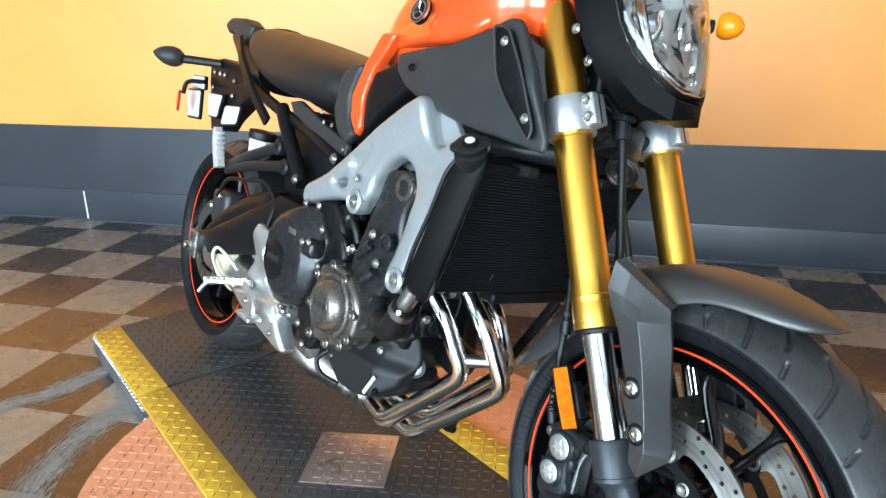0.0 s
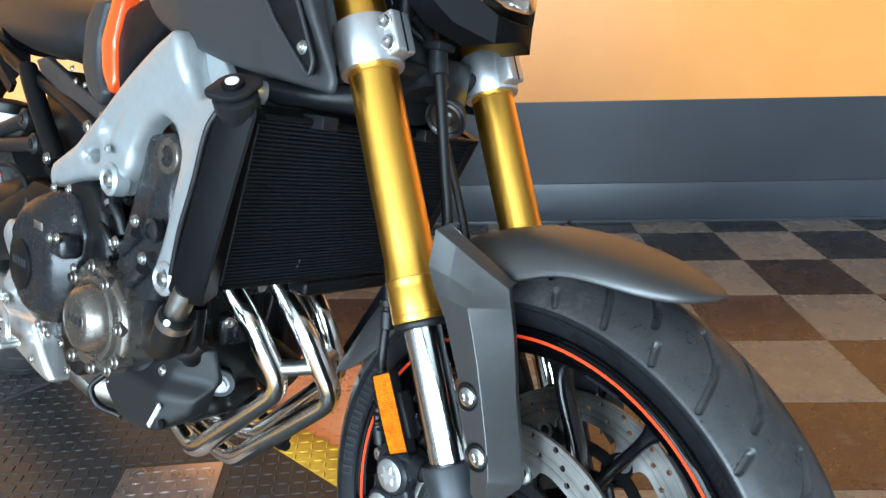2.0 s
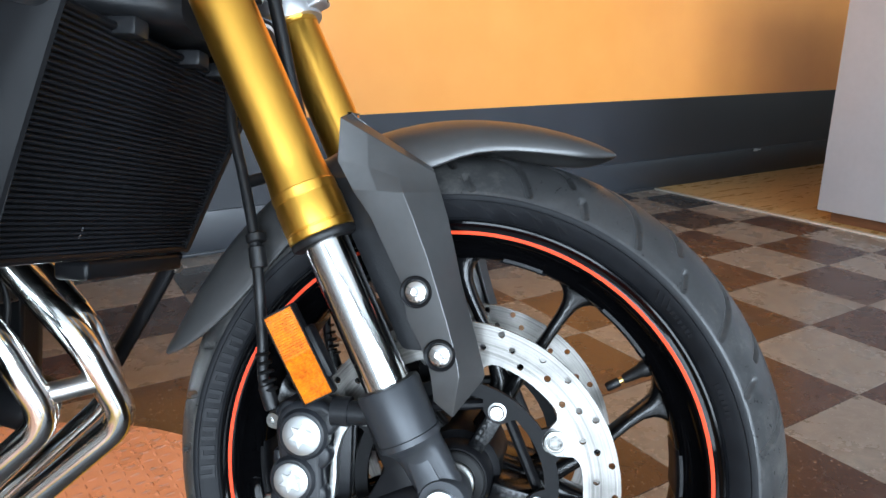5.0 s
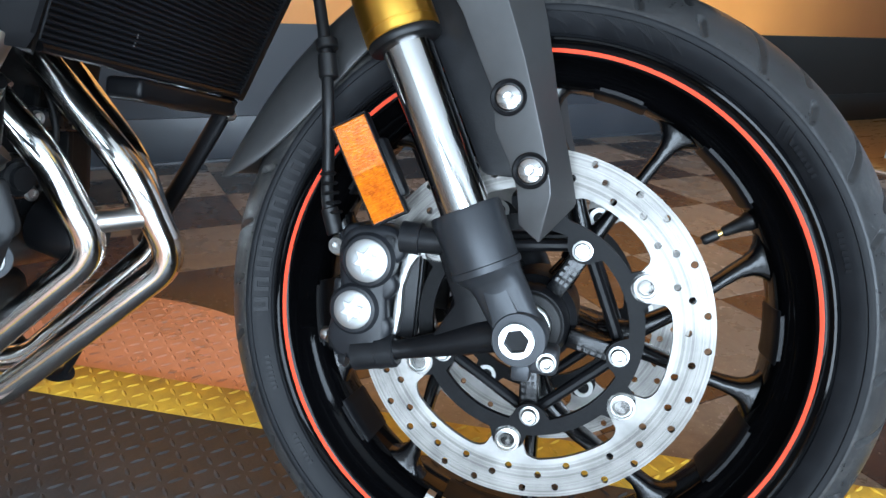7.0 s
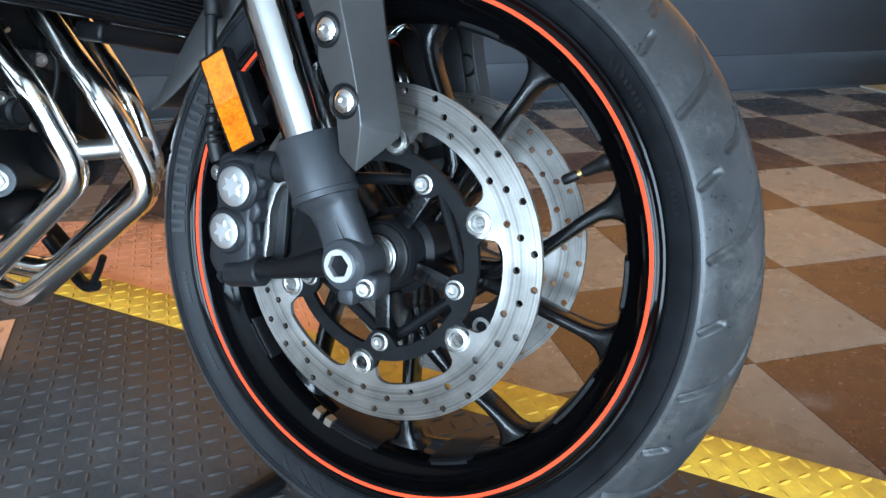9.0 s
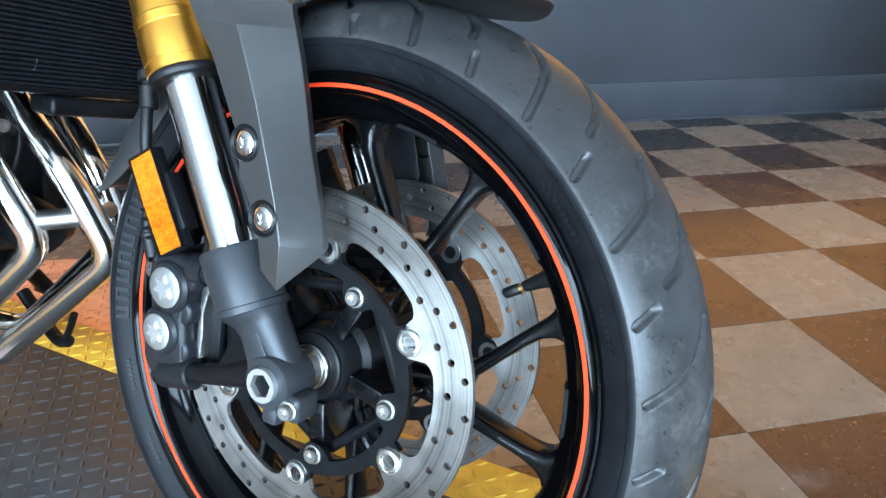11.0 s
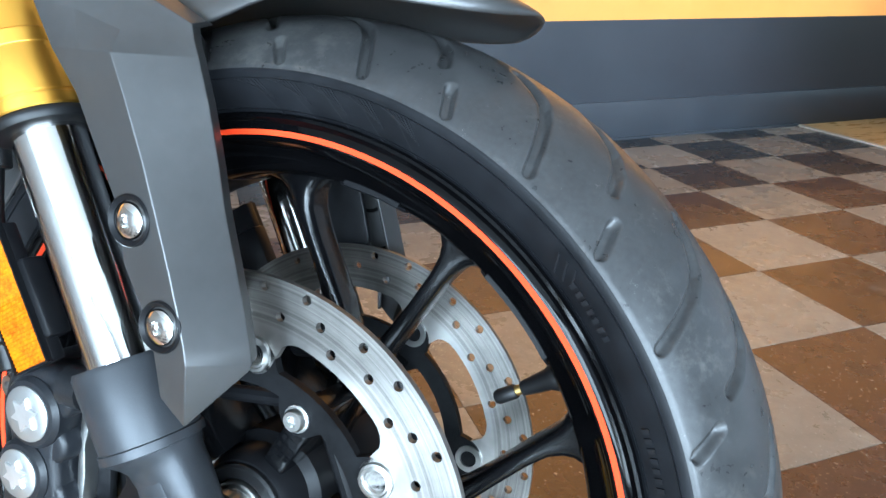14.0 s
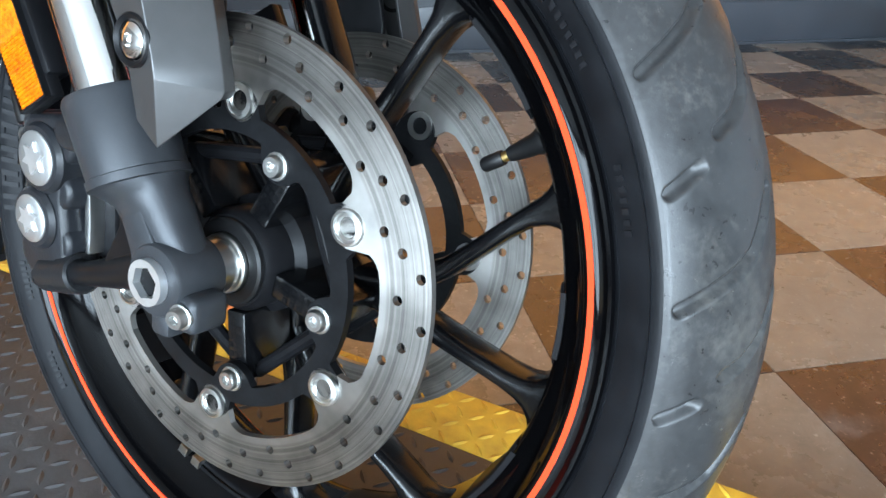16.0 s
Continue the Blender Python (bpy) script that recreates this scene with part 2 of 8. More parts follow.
def bolt(bm, place, direction, r, h=None, socket=True, flange=True):
    """A button-head bolt with a flange and a socket."""
    h = h or r * 0.7
    prof = []
    if flange:
        prof += [(r * 1.25, 0), (r * 1.25, h * 0.25), (r, h * 0.3)]
    else:
        prof += [(r, 0)]
    prof += [(r, h * 0.75), (r * 0.85, h)]
    if socket:
        prof += [(r * 0.5, h), (r * 0.45, h * 0.5), (0.0001, h * 0.45)]
    lathe(bm, prof, axis_frame(place, direction), 14)


def plate(bm, outline, thick, m=None, holes=(), bevel=0.0):
    """A flat plate from a 2D outline in xy, with holes, of a thickness along z, centred."""
    loops = [outline, *holes]
    edges = []
    for lp in loops:
        vs = [bm.verts.new((p[0], p[1], thick / 2)) for p in lp]
        edges += [bm.edges.new((vs[i], vs[(i + 1) % len(vs)])) for i in range(len(vs))]
    got = bmesh.ops.triangle_fill(bm, use_beauty=True, use_dissolve=False, edges=edges)
    faces = [f for f in got["geom"] if isinstance(f, bmesh.types.BMFace)]
    top = list({v for f in faces for v in f.verts})
    ext = bmesh.ops.extrude_face_region(bm, geom=faces)
    low = [v for v in ext["geom"] if isinstance(v, bmesh.types.BMVert)]
    bmesh.ops.translate(bm, vec=(0, 0, -thick), verts=low)
    allv = list(set(low) | {v for v in top if v.is_valid})
    if bevel:
        es = [e for v in allv for e in v.link_edges if len(e.link_faces) == 2 and e.calc_face_angle(0) > 1.0]
        got = bmesh.ops.bevel(bm, geom=list(set(es)), offset=bevel, segments=2, profile=0.5, affect="EDGES")
        allv = list({v for v in allv if v.is_valid} | {v for f in got["faces"] for v in f.verts})
    if m is not None:
        bmesh.ops.transform(bm, matrix=m, verts=allv)
    return allv


def circle(cx, cy, r, n=12):
    return [(cx + r * math.cos(2 * math.pi * i / n), cy + r * math.sin(2 * math.pi * i / n)) for i in range(n)]


def fillet(pts, r, n=4):
    """Rounds the corners of a closed 2D outline."""
    out = []
    k = len(pts)
    for i in range(k):
        a, b, c = Vector(pts[i - 1]), Vector(pts[i]), Vector(pts[(i + 1) % k])
        rr = min(r, (a - b).length * 0.45, (c - b).length * 0.45)
        p, q = b + (a - b).normalized() * rr, b + (c - b).normalized() * rr
        for j in range(n + 1):
            t = j / n
            out.append(tuple((1 - t) ** 2 * p + 2 * t * (1 - t) * b + t * t * q))
    return out

# ---------------------------------------------------------------- the showroom
WALL_Y = 1.07          # the painted wall behind the motorcycle
X0, X1, Y0, H = -7.0, 5.6, -5.6, 3.0
DADO, SKIRT = 0.513, 0.172
TILE = 0.3048


def wall_paint(name, colour, rough, second):
    return material(name, colour, rough, second=second, grain=5, bump=0.12, bump_scale=160, rough_spread=0.06)


WALL_ORANGE = wall_paint("orange_wall_paint", (0.92, 0.385, 0.088), 0.40, (0.88, 0.345, 0.072))
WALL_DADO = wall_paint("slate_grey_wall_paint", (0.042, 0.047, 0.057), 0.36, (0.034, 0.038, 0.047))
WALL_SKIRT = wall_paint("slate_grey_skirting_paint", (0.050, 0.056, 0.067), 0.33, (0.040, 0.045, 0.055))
# greys of the unseen, added walls and ceiling, kept dim for contrast
WALL_GREY = wall_paint("grey_wall_paint", (0.22, 0.22, 0.215), 0.6, (0.19, 0.19, 0.185))
WALL_CEIL = wall_paint("ceiling_paint", (0.46, 0.46, 0.45), 0.7, (0.42, 0.42, 0.41))


def shade_along_wall(m, far, x0, x1):
    """Blends a wall paint to a darker colour between two places along the wall, as painted shade."""
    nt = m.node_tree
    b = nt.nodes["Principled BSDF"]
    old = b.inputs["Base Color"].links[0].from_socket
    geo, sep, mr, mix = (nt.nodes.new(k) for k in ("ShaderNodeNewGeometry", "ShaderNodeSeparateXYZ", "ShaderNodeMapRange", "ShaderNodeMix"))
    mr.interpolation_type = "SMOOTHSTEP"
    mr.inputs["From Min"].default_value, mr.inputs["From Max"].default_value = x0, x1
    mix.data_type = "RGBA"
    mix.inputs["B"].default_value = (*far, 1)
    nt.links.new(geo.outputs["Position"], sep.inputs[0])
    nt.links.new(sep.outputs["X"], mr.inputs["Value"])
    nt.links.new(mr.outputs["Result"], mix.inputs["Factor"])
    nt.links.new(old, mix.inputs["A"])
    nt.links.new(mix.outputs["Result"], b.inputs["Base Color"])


# light falloff towards the counter, painted into dado and skirting colours
shade_along_wall(WALL_DADO, (0.006, 0.006, 0.0065), 0.75, 1.75)
shade_along_wall(WALL_SKIRT, (0.005, 0.005, 0.0055), 0.75, 1.75)
GROUT = material("floor_bedding", (0.05, 0.042, 0.036), 0.7, spread=0.2, grain=60)
SILL_METAL = material("window_alloy", (0.5, 0.5, 0.5), 0.4, 0.8, spread=0.08)


def slab(name, lo, hi, mat, label, category, bevel=0.0, kind="structure"):
    bm = bmesh.new()
    add_box(bm, lo, hi, bevel)
    return thing(name, bm, mat, label, category, kind=kind, smooth=0 if not bevel else 35)


EDGE_X = 1.48          # where the tiles end and the tan floor begins
slab("floor", (X0 - 0.2, Y0 - 0.2, -0.12), (X1 + 0.2, WALL_Y + 0.2, -0.004), GROUT, "dark bedding under the checkered floor tiles", "floor")
wall_north = slab("wall_north", (X0 - 0.2, WALL_Y, DADO), (X1 + 0.2, WALL_Y + 0.2, H), WALL_ORANGE, "smooth bright orange painted upper wall", "wall")
slab("dado", (X0 - 0.2, WALL_Y - 0.003, SKIRT - 0.004), (X1 + 0.2, WALL_Y + 0.2, DADO), WALL_DADO, "slate grey lower wall band with shade painted in at one end", "wall")
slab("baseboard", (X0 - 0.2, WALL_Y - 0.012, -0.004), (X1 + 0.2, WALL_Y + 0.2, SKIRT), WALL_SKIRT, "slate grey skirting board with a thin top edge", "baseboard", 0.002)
slab("trim", (X0 - 0.2, WALL_Y - 0.020, -0.004), (EDGE_X, WALL_Y - 0.010, 0.012), WALL_SKIRT, "pale worn floor edge strip along the wall", "trim", 0.003)
slab("wall_west", (X0 - 0.2, Y0 - 0.2, 0.0), (X0, WALL_Y, H), WALL_GREY, "plain grey painted wall", "wall")
slab("ceiling", (X0 - 0.2, Y0 - 0.2, H), (X1 + 0.2, WALL_Y + 0.2, H + 0.15), WALL_CEIL, "plain pale grey ceiling", "ceiling")


def window_wall(name, horizontal, fixed, a0, a1, o0, o1, z0, z1):
    """A wall with one wide shop-window opening through it. a: extent, o: opening along the wall."""
    bm = bmesh.new()
    for lo, hi, zl, zh in ((a0, o0, 0, H), (o1, a1, 0, H), (o0, o1, 0, z0), (o0, o1, z1, H)):
        if horizontal:
            add_box(bm, (lo, fixed - 0.2, zl), (hi, fixed, zh))
        else:
            add_box(bm, (fixed, lo, zl), (fixed + 0.2, hi, zh))
    return thing(name, bm, WALL_GREY, "plain grey wall with a wide shop window opening", "wall", kind="structure", smooth=0)


window_wall("wall_south", True, Y0, X0, X1, -6.9, 1.3, 0.30, 2.80)
window_wall("wall_east", False, X1, Y0 - 0.2, WALL_Y, -4.5, -0.7, 0.35, 2.75)


def window_frame(name, horizontal, fixed, o0, o1, z0, z1, count):
    bm = bmesh.new()
    step = (o1 - o0) / count
    for i in range(count + 1):
        c = o0 + i * step
        if horizontal:
            add_box(bm, (c - 0.03, fixed - 0.16, z0), (c + 0.03, fixed - 0.08, z1), 0.004)
        else:
            add_box(bm, (fixed + 0.08, c - 0.03, z0), (fixed + 0.16, c + 0.03, z1), 0.004)
    for z in (z0 + 0.03, z1 - 0.03):
        if horizontal:
            add_box(bm, (o0, fixed - 0.15, z - 0.03), (o1, fixed - 0.09, z + 0.03))
        else:
            add_box(bm, (fixed + 0.09, o0, z - 0.03), (fixed + 0.15, o1, z + 0.03))
    return thing(name, bm, SILL_METAL, "plain alloy shop window frame with uprights", "window", kind="structure")


window_frame("window_1", True, Y0, -6.9, 1.3, 0.30, 2.80, 6)
window_frame("window_2", False, X1, -4.5, -0.7, 0.35, 2.75, 3)

# ---------------------------------------------------------------- checkered floor, the counter and small wall things
def tile_material(name, colour, low, speck, rough):
    """Vinyl tile: streaks and specks, a tone of its own for each piece, worn gloss."""
    m = bpy.data.materials.new(name)
    m.use_nodes = True
    nt = m.node_tree
    b = nt.nodes["Principled BSDF"]
    geo, info = nt.nodes.new("ShaderNodeNewGeometry"), nt.nodes.new("ShaderNodeObjectInfo")
    streak = nt.nodes.new("ShaderNodeTexNoise")
    streak.inputs["Scale"].default_value, streak.inputs["Detail"].default_value, streak.inputs["Roughness"].default_value = 26, 8, 0.72
    streak.inputs["Distortion"].default_value = 0.6
    nt.links.new(geo.outputs["Position"], streak.inputs["Vector"])
    ramp = nt.nodes.new("ShaderNodeValToRGB")
    ramp.color_ramp.elements[0].position, ramp.color_ramp.elements[1].position = 0.34, 0.64
    ramp.color_ramp.elements[0].color, ramp.color_ramp.elements[1].color = (*low, 1), (*colour, 1)
    nt.links.new(streak.outputs["Fac"], ramp.inputs["Fac"])
    dots = nt.nodes.new("ShaderNodeTexNoise")
    dots.inputs["Scale"].default_value, dots.inputs["Detail"].default_value = 130, 2
    nt.links.new(geo.outputs["Position"], dots.inputs["Vector"])
    pick = nt.nodes.new("ShaderNodeMapRange")
    pick.inputs["From Min"].default_value, pick.inputs["From Max"].default_value = 0.64, 0.74
    nt.links.new(dots.outputs["Fac"], pick.inputs["Value"])
    mix = nt.nodes.new("ShaderNodeMix")
    mix.data_type = "RGBA"
    mix.inputs["B"].default_value = (*speck, 1)
    nt.links.new(pick.outputs["Result"], mix.inputs["Factor"])
    nt.links.new(ramp.outputs["Color"], mix.inputs["A"])
    tone = nt.nodes.new("ShaderNodeMapRange")
    tone.inputs["To Min"].default_value, tone.inputs["To Max"].default_value = 0.84, 1.14
    nt.links.new(info.outputs["Random"], tone.inputs["Value"])
    vary = nt.nodes.new("ShaderNodeVectorMath")
    vary.operation = "SCALE"
    nt.links.new(mix.outputs["Result"], vary.inputs[0])
    nt.links.new(tone.outputs["Result"], vary.inputs["Scale"])
    # pale dusty scuffs, broken up by noise
    dust = nt.nodes.new("ShaderNodeTexNoise")
    dust.inputs["Scale"].default_value, dust.inputs["Detail"].default_value, dust.inputs["Roughness"].default_value = 5.5, 9, 0.68
    nt.links.new(geo.outputs["Position"], dust.inputs["Vector"])
    dmap = nt.nodes.new("ShaderNodeMapRange")
    dmap.inputs["From Min"].default_value, dmap.inputs["From Max"].default_value, dmap.inputs["To Max"].default_value = 0.60, 0.78, 0.30
    nt.links.new(dust.outputs["Fac"], dmap.inputs["Value"])
    fade = nt.nodes.new("ShaderNodeMix")
    fade.data_type = "RGBA"
    fade.inputs["B"].default_value = (0.44, 0.42, 0.39, 1)
    nt.links.new(dmap.outputs["Result"], fade.inputs["Factor"])
    nt.links.new(vary.outputs[0], fade.inputs["A"])
    nt.links.new(fade.outputs["Result"], b.inputs["Base Color"])
    rmap = nt.nodes.new("ShaderNodeMapRange")
    rmap.inputs["From Min"].default_value, rmap.inputs["From Max"].default_value = 0.3, 0.75
    rmap.inputs["To Min"].default_value, rmap.inputs["To Max"].default_value = rough - 0.07, rough + 0.16
    nt.links.new(dust.outputs["Fac"], rmap.inputs["Value"])
    nt.links.new(rmap.outputs["Result"], b.inputs["Roughness"])
    b.inputs["Specular IOR Level"].default_value = 0.85
    wave = nt.nodes.new("ShaderNodeTexNoise")
    wave.inputs["Scale"].default_value, wave.inputs["Detail"].default_value = 9, 3
    nt.links.new(geo.outputs["Position"], wave.inputs["Vector"])
    bp = nt.nodes.new("ShaderNodeBump")
    bp.inputs["Strength"].default_value, bp.inputs["Distance"].default_value = 0.10, 0.006
    nt.links.new(wave.outputs["Fac"], bp.inputs["Height"])
    nt.links.new(bp.outputs["Normal"], b.inputs["Normal"])
    return m


TILE_BEIGE = tile_material("beige_vinyl_tile", (0.255, 0.216, 0.176), (0.172, 0.146, 0.12), (0.38, 0.34, 0.29), 0.25)
TILE_BROWN = tile_material("brown_vinyl_tile", (0.068, 0.032, 0.023), (0.036, 0.0175, 0.0135), (0.24, 0.17, 0.13), 0.23)
TILE_WALL_ROW = tile_material("wall_row_vinyl_tile", (0.037, 0.033, 0.031), (0.022, 0.020, 0.019), (0.16, 0.145, 0.13), 0.23)
TILE_MID_ROW = tile_material("mid_row_vinyl_tile", (0.050, 0.032, 0.026), (0.029, 0.019, 0.016), (0.20, 0.16, 0.13), 0.23)
TAN_FLOOR = material("tan_floor_laminate", (0.52, 0.34, 0.13), 0.3, second=(0.40, 0.25, 0.09), grain=14, rough_spread=0.08, stretch=(1, 6, 1))
STRIP = material("worn_metal_strip", (0.62, 0.58, 0.50), 0.4, 0.5, spread=0.15, grain=60)
COUNTER_GREY = material("light_grey_laminate", (0.42, 0.42, 0.44), 0.38, spread=0.03, grain=40, bump=0.04, bump_scale=400)
PLINTH_WOOD = material("dark_brown_wood", (0.20, 0.085, 0.04), 0.5, second=(0.10, 0.042, 0.02), grain=30, stretch=(4, 1, 8), bump=0.2, bump_scale=120)
SCUFF = material("pale_dust", (0.37, 0.355, 0.33), 0.7, second=(0.24, 0.228, 0.212), grain=60)

floor_ob = bpy.data.objects["floor"]


def tile_verts(lift):
    g, e, h = 0.0004, 0.0012, TILE
    lo = [(g, g), (h - g, g), (h - g, h - g), (g, h - g)]
    hi = [(e, e), (h - e, e), (h - e, h - e), (e, h - e)]
    return [(x, y, -0.003) for x, y in lo] + [(x, y, lift - 0.0006) for x, y in lo] + [(x, y, lift) for x, y in hi]


TILE_FACES = [(8, 9, 10, 11)] + [(a + k, a + (k + 1) % 4, a + 4 + (k + 1) % 4, a + 4 + k) for a in (0, 4) for k in range(4)]


def tile_mesh(name, mat):
    me = bpy.data.meshes.new(name)
    me.from_pydata(tile_verts(0.0), [], TILE_FACES)
    me.materials.append(mat)
    return me


def on_tan(x, y):
    return x + 0.5 * TILE > EDGE_X and y + TILE > -0.40


SHADES = (TILE_BROWN, TILE_BEIGE, TILE_MID_ROW, TILE_WALL_ROW)       # the dark tiles are toned greyer, in two steps, in the rows towards the wall
rest = {k: ([], []) for k in range(4)}
tiles = {k: tile_mesh("floor_tile", mat) for k, mat in enumerate(SHADES)}
rng = random.Random(7)
count = 0
for i in range(math.floor((X0 - 0.2) / TILE), math.ceil((X1 + 0.2) / TILE)):
    for j in range(math.floor((Y0 - 0.2) / TILE), math.ceil(WALL_Y / TILE)):
        x, y, k = i * TILE, j * TILE, (i + j) % 2
        if on_tan(x, y):
            continue
        if k == 0 and j >= 1:
            k = 3 if j >= 2 else 2
        if -5.3 < x < 2.4 and -2.2 < y and not (-2.3 < x < 0.0 and y < -1.6) and count < 296:
            t = new("floor_tile", tiles[k])
            t.parent = floor_ob
            t.location = (x, y, rng.uniform(-0.0003, 0.0003))
            count += 1
        else:
            vs, fs = rest[k]
            n = len(vs)
            vs.extend((x + a, y + b, c) for a, b, c in tile_verts(0.0))
            fs.extend(tuple(n + q for q in f) for f in TILE_FACES)
for k, mat in enumerate(SHADES):
    if not rest[k][0]:
        continue
    me = bpy.data.meshes.new("far_floor_tile")
    me.from_pydata(rest[k][0], [], rest[k][1])
    me.materials.append(mat)
    ob = new("far_floor_tile", me)
    ob.parent = floor_ob
    tagged(ob, "glossy checkered vinyl floor tiles", kind="stuff")

slab("tan_floor", (EDGE_X + 0.02, -0.36, -0.004), (X1, WALL_Y - 0.012, 0.004), TAN_FLOOR, "glossy tan laminate floor beside the tiles", "floor")
slab("trim", (EDGE_X - 0.006, -0.36, -0.004), (EDGE_X + 0.022, WALL_Y - 0.012, 0.0065), STRIP, "pale metal strip where tiles meet the tan floor", "trim", 0.002)


def counter():
    c = empty("counter", pose(1.535, 0.12, 0), "light grey laminate counter on a dark brown plinth", "counter")
    bm = bmesh.new()
    add_box(bm, (0, -2.4, 0.055), (0.62, 0.0, 1.12), 0.003)
    part("body", bm, COUNTER_GREY, c, "plain light grey laminate panel")
    bm = bmesh.new()
    add_box(bm, (0.035, -2.36, 0.0045), (0.58, -0.05, 0.0545), 0.003)
    part("plinth", bm, PLINTH_WOOD, c, "worn dark brown wooden plinth")
    bm = bmesh.new()
    add_box(bm, (-0.02, -2.42, 1.121), (0.64, 0.02, 1.155), 0.004)
    part("worktop", bm, COUNTER_GREY, c)


counter()


def wall_hook():
    h = empty("door_bolt", pose(2.39, WALL_Y - 0.012, 0.16), "small bright metal bolt on the shaded end of the wall", "bolt")
    bm = bmesh.new()
    rod(bm, (-0.035, -0.012, 0), (0.035, -0.012, 0.004), 0.005, 12, 0.001)
    part("rod", bm, ZINC, h)
    bm = bmesh.new()
    add_box(bm, (-0.018, -0.006, -0.008), (0.018, 0.0, 0.010), 0.002)
    part("bracket", bm, ZINC, h)


wall_hook()
bm = bmesh.new()
rod(bm, (-4.08, WALL_Y - 0.017, 0.012), (-4.08, WALL_Y - 0.017, 0.165), 0.005, 10, 0.001)
thing("cable_cover", bm, WHITE_BAR, "thin pale vertical cable cover on the skirting board", "cable")


def scuff(path, width, seed):
    """A dusty wheel mark on the floor: many thin streaks along its path."""
    pts = smooth_path([(x, y, 0.0) for x, y in path], 10)
    r2 = random.Random(seed)
    bm = bmesh.new()
    for _ in range(1900):
        k = int(r2.random() * (len(pts) - 3)) + 1
        t = (pts[k + 1] - pts[k - 1]).normalized()
        n = Vector((-t.y, t.x, 0))
        c = pts[k] + n * r2.gauss(0, width) + t * r2.uniform(-0.02, 0.02)
        l, h, z = r2.uniform(0.004, 0.032), r2.uniform(0.0003, 0.0010), 0.0009 + r2.random() * 0.0003
        bend = n * r2.uniform(-0.003, 0.003)
        rows = [(c - t * l, 0.1), (c + bend, 1.0), (c + t * l, 0.1)]
        vs = [(bm.verts.new((p + n * h * q).to_tuple()[:2] + (z,)), bm.verts.new((p - n * h * q).to_tuple()[:2] + (z,))) for p, q in rows]
        for (a, b), (d, e) in zip(vs, vs[1:]):
            bm.faces.new((a, d, e, b))
    return thing("dust_mark", bm, SCUFF, "pale dusty curved scuff mark on the tiles", "dust", kind="stuff", smooth=0)


scuff([(-2.54, -1.05), (-2.61, -0.85), (-2.64, -0.66), (-2.60, -0.50)], 0.024, 3)
scuff([(-3.02, -0.68), (-2.89, -0.54), (-2.83, -0.41), (-2.74, -0.18)], 0.022, 5)

# ---------------------------------------------------------------- the display turntable with its steel runway
RUN = Matrix(((0.787, 0.617, 0, 0), (-0.617, 0.787, 0, 0), (0, 0, 1, 0), (0, 0, 0, 1)))   # s along the runway, q across it
S0, S1, Q0, Q1, TOP = -2.105, 0.50, -2.033, -1.432, 0.083
QM, SEAM, BAND = -1.7325, -1.613, 0.08
TABLE_S, TABLE_R, TABLE_Z = -1.023, 0.575, 0.070
turntable = empty("display_turntable", RUN @ pose(TABLE_S, QM, 0), "round copper steel display turntable with a black yellow-edged runway", "turntable")
TT = pose(-TABLE_S, -QM, 0)


def lug(bm, s, q, z, along):
    """One raised lens-shaped lug of tread plate."""
    l, w, h = 0.0102, 0.0028, 0.0017
    c, d = (0.7071, 0.7071) if along else (0.7071, -0.7071)
    pts = [(-l, 0, 0), (-l * 0.4, -w, 0), (l * 0.4, -w, 0), (l, 0, 0), (l * 0.4, w, 0), (-l * 0.4, w, 0), (-l * 0.45, 0, h), (l * 0.45, 0, h)]
    v = [bm.verts.new((s + c * x - d * y, q + d * x + c * y, z + k)) for x, y, k in pts]
    for f in ((0, 1, 6), (1, 2, 7, 6), (2, 3, 7), (3, 4, 7), (4, 5, 6, 7), (5, 0, 6)):
        bm.faces.new([v[i] for i in f])


def lugs(s0, s1, q0, q1, z, keep=lambda s, q: True, turn=0.0):
    bm = bmesh.new()
    step = 0.0215
    i0, i1, j0, j1 = int(s0 / step) - 1, int(s1 / step) + 1, int(q0 / step) - 1, int(q1 / step) + 1
    for i in range(i0, i1 + 1):
        for j in range(j0, j1 + 1):
            s, q = i * step, j * step
            if s0 + 0.006 < s < s1 - 0.006 and q0 + 0.006 < q < q1 - 0.006 and keep(s, q):
                lug(bm, s, q, z, (i + j) % 2 == 0)
    return bm


def deck(name, s0, s1, q0, q1, mat, label, z=TOP, thick=0.012):
    bm = bmesh.new()
    add_box(bm, (s0, q0, z - thick), (s1, q1, z), 0.0015)
    return part(name, bm, mat, turntable, label, TT)


def in_patch(s, q, grow=0.0):
    return abs(s - TABLE_S) + abs(q - QM) < 0.131 + grow


for a, b in ((S0, SEAM - 0.008), (SEAM + 0.008, S1)):
    plate_ob = deck("deck_plate", a, b, Q0 + BAND, Q1 - BAND, BLACK_PLATE, "worn black diamond tread plate")
    tagged(part("tread_lug", lugs(a, b, Q0 + BAND, Q1 - BAND, TOP, lambda s, q: not in_patch(s, q, 0.012)), BLACK_PLATE, plate_ob, "", TT), kind="stuff")
    for q0, q1 in ((Q0, Q0 + BAND), (Q1 - BAND, Q1)):
        band = deck("edge_band", a, b, q0, q1, YELLOW_PLATE, "yellow painted diamond tread plate edge")
        tagged(part("tread_lug", lugs(a, b, q0, q1, TOP), YELLOW_PLATE, band, "", TT), kind="stuff")

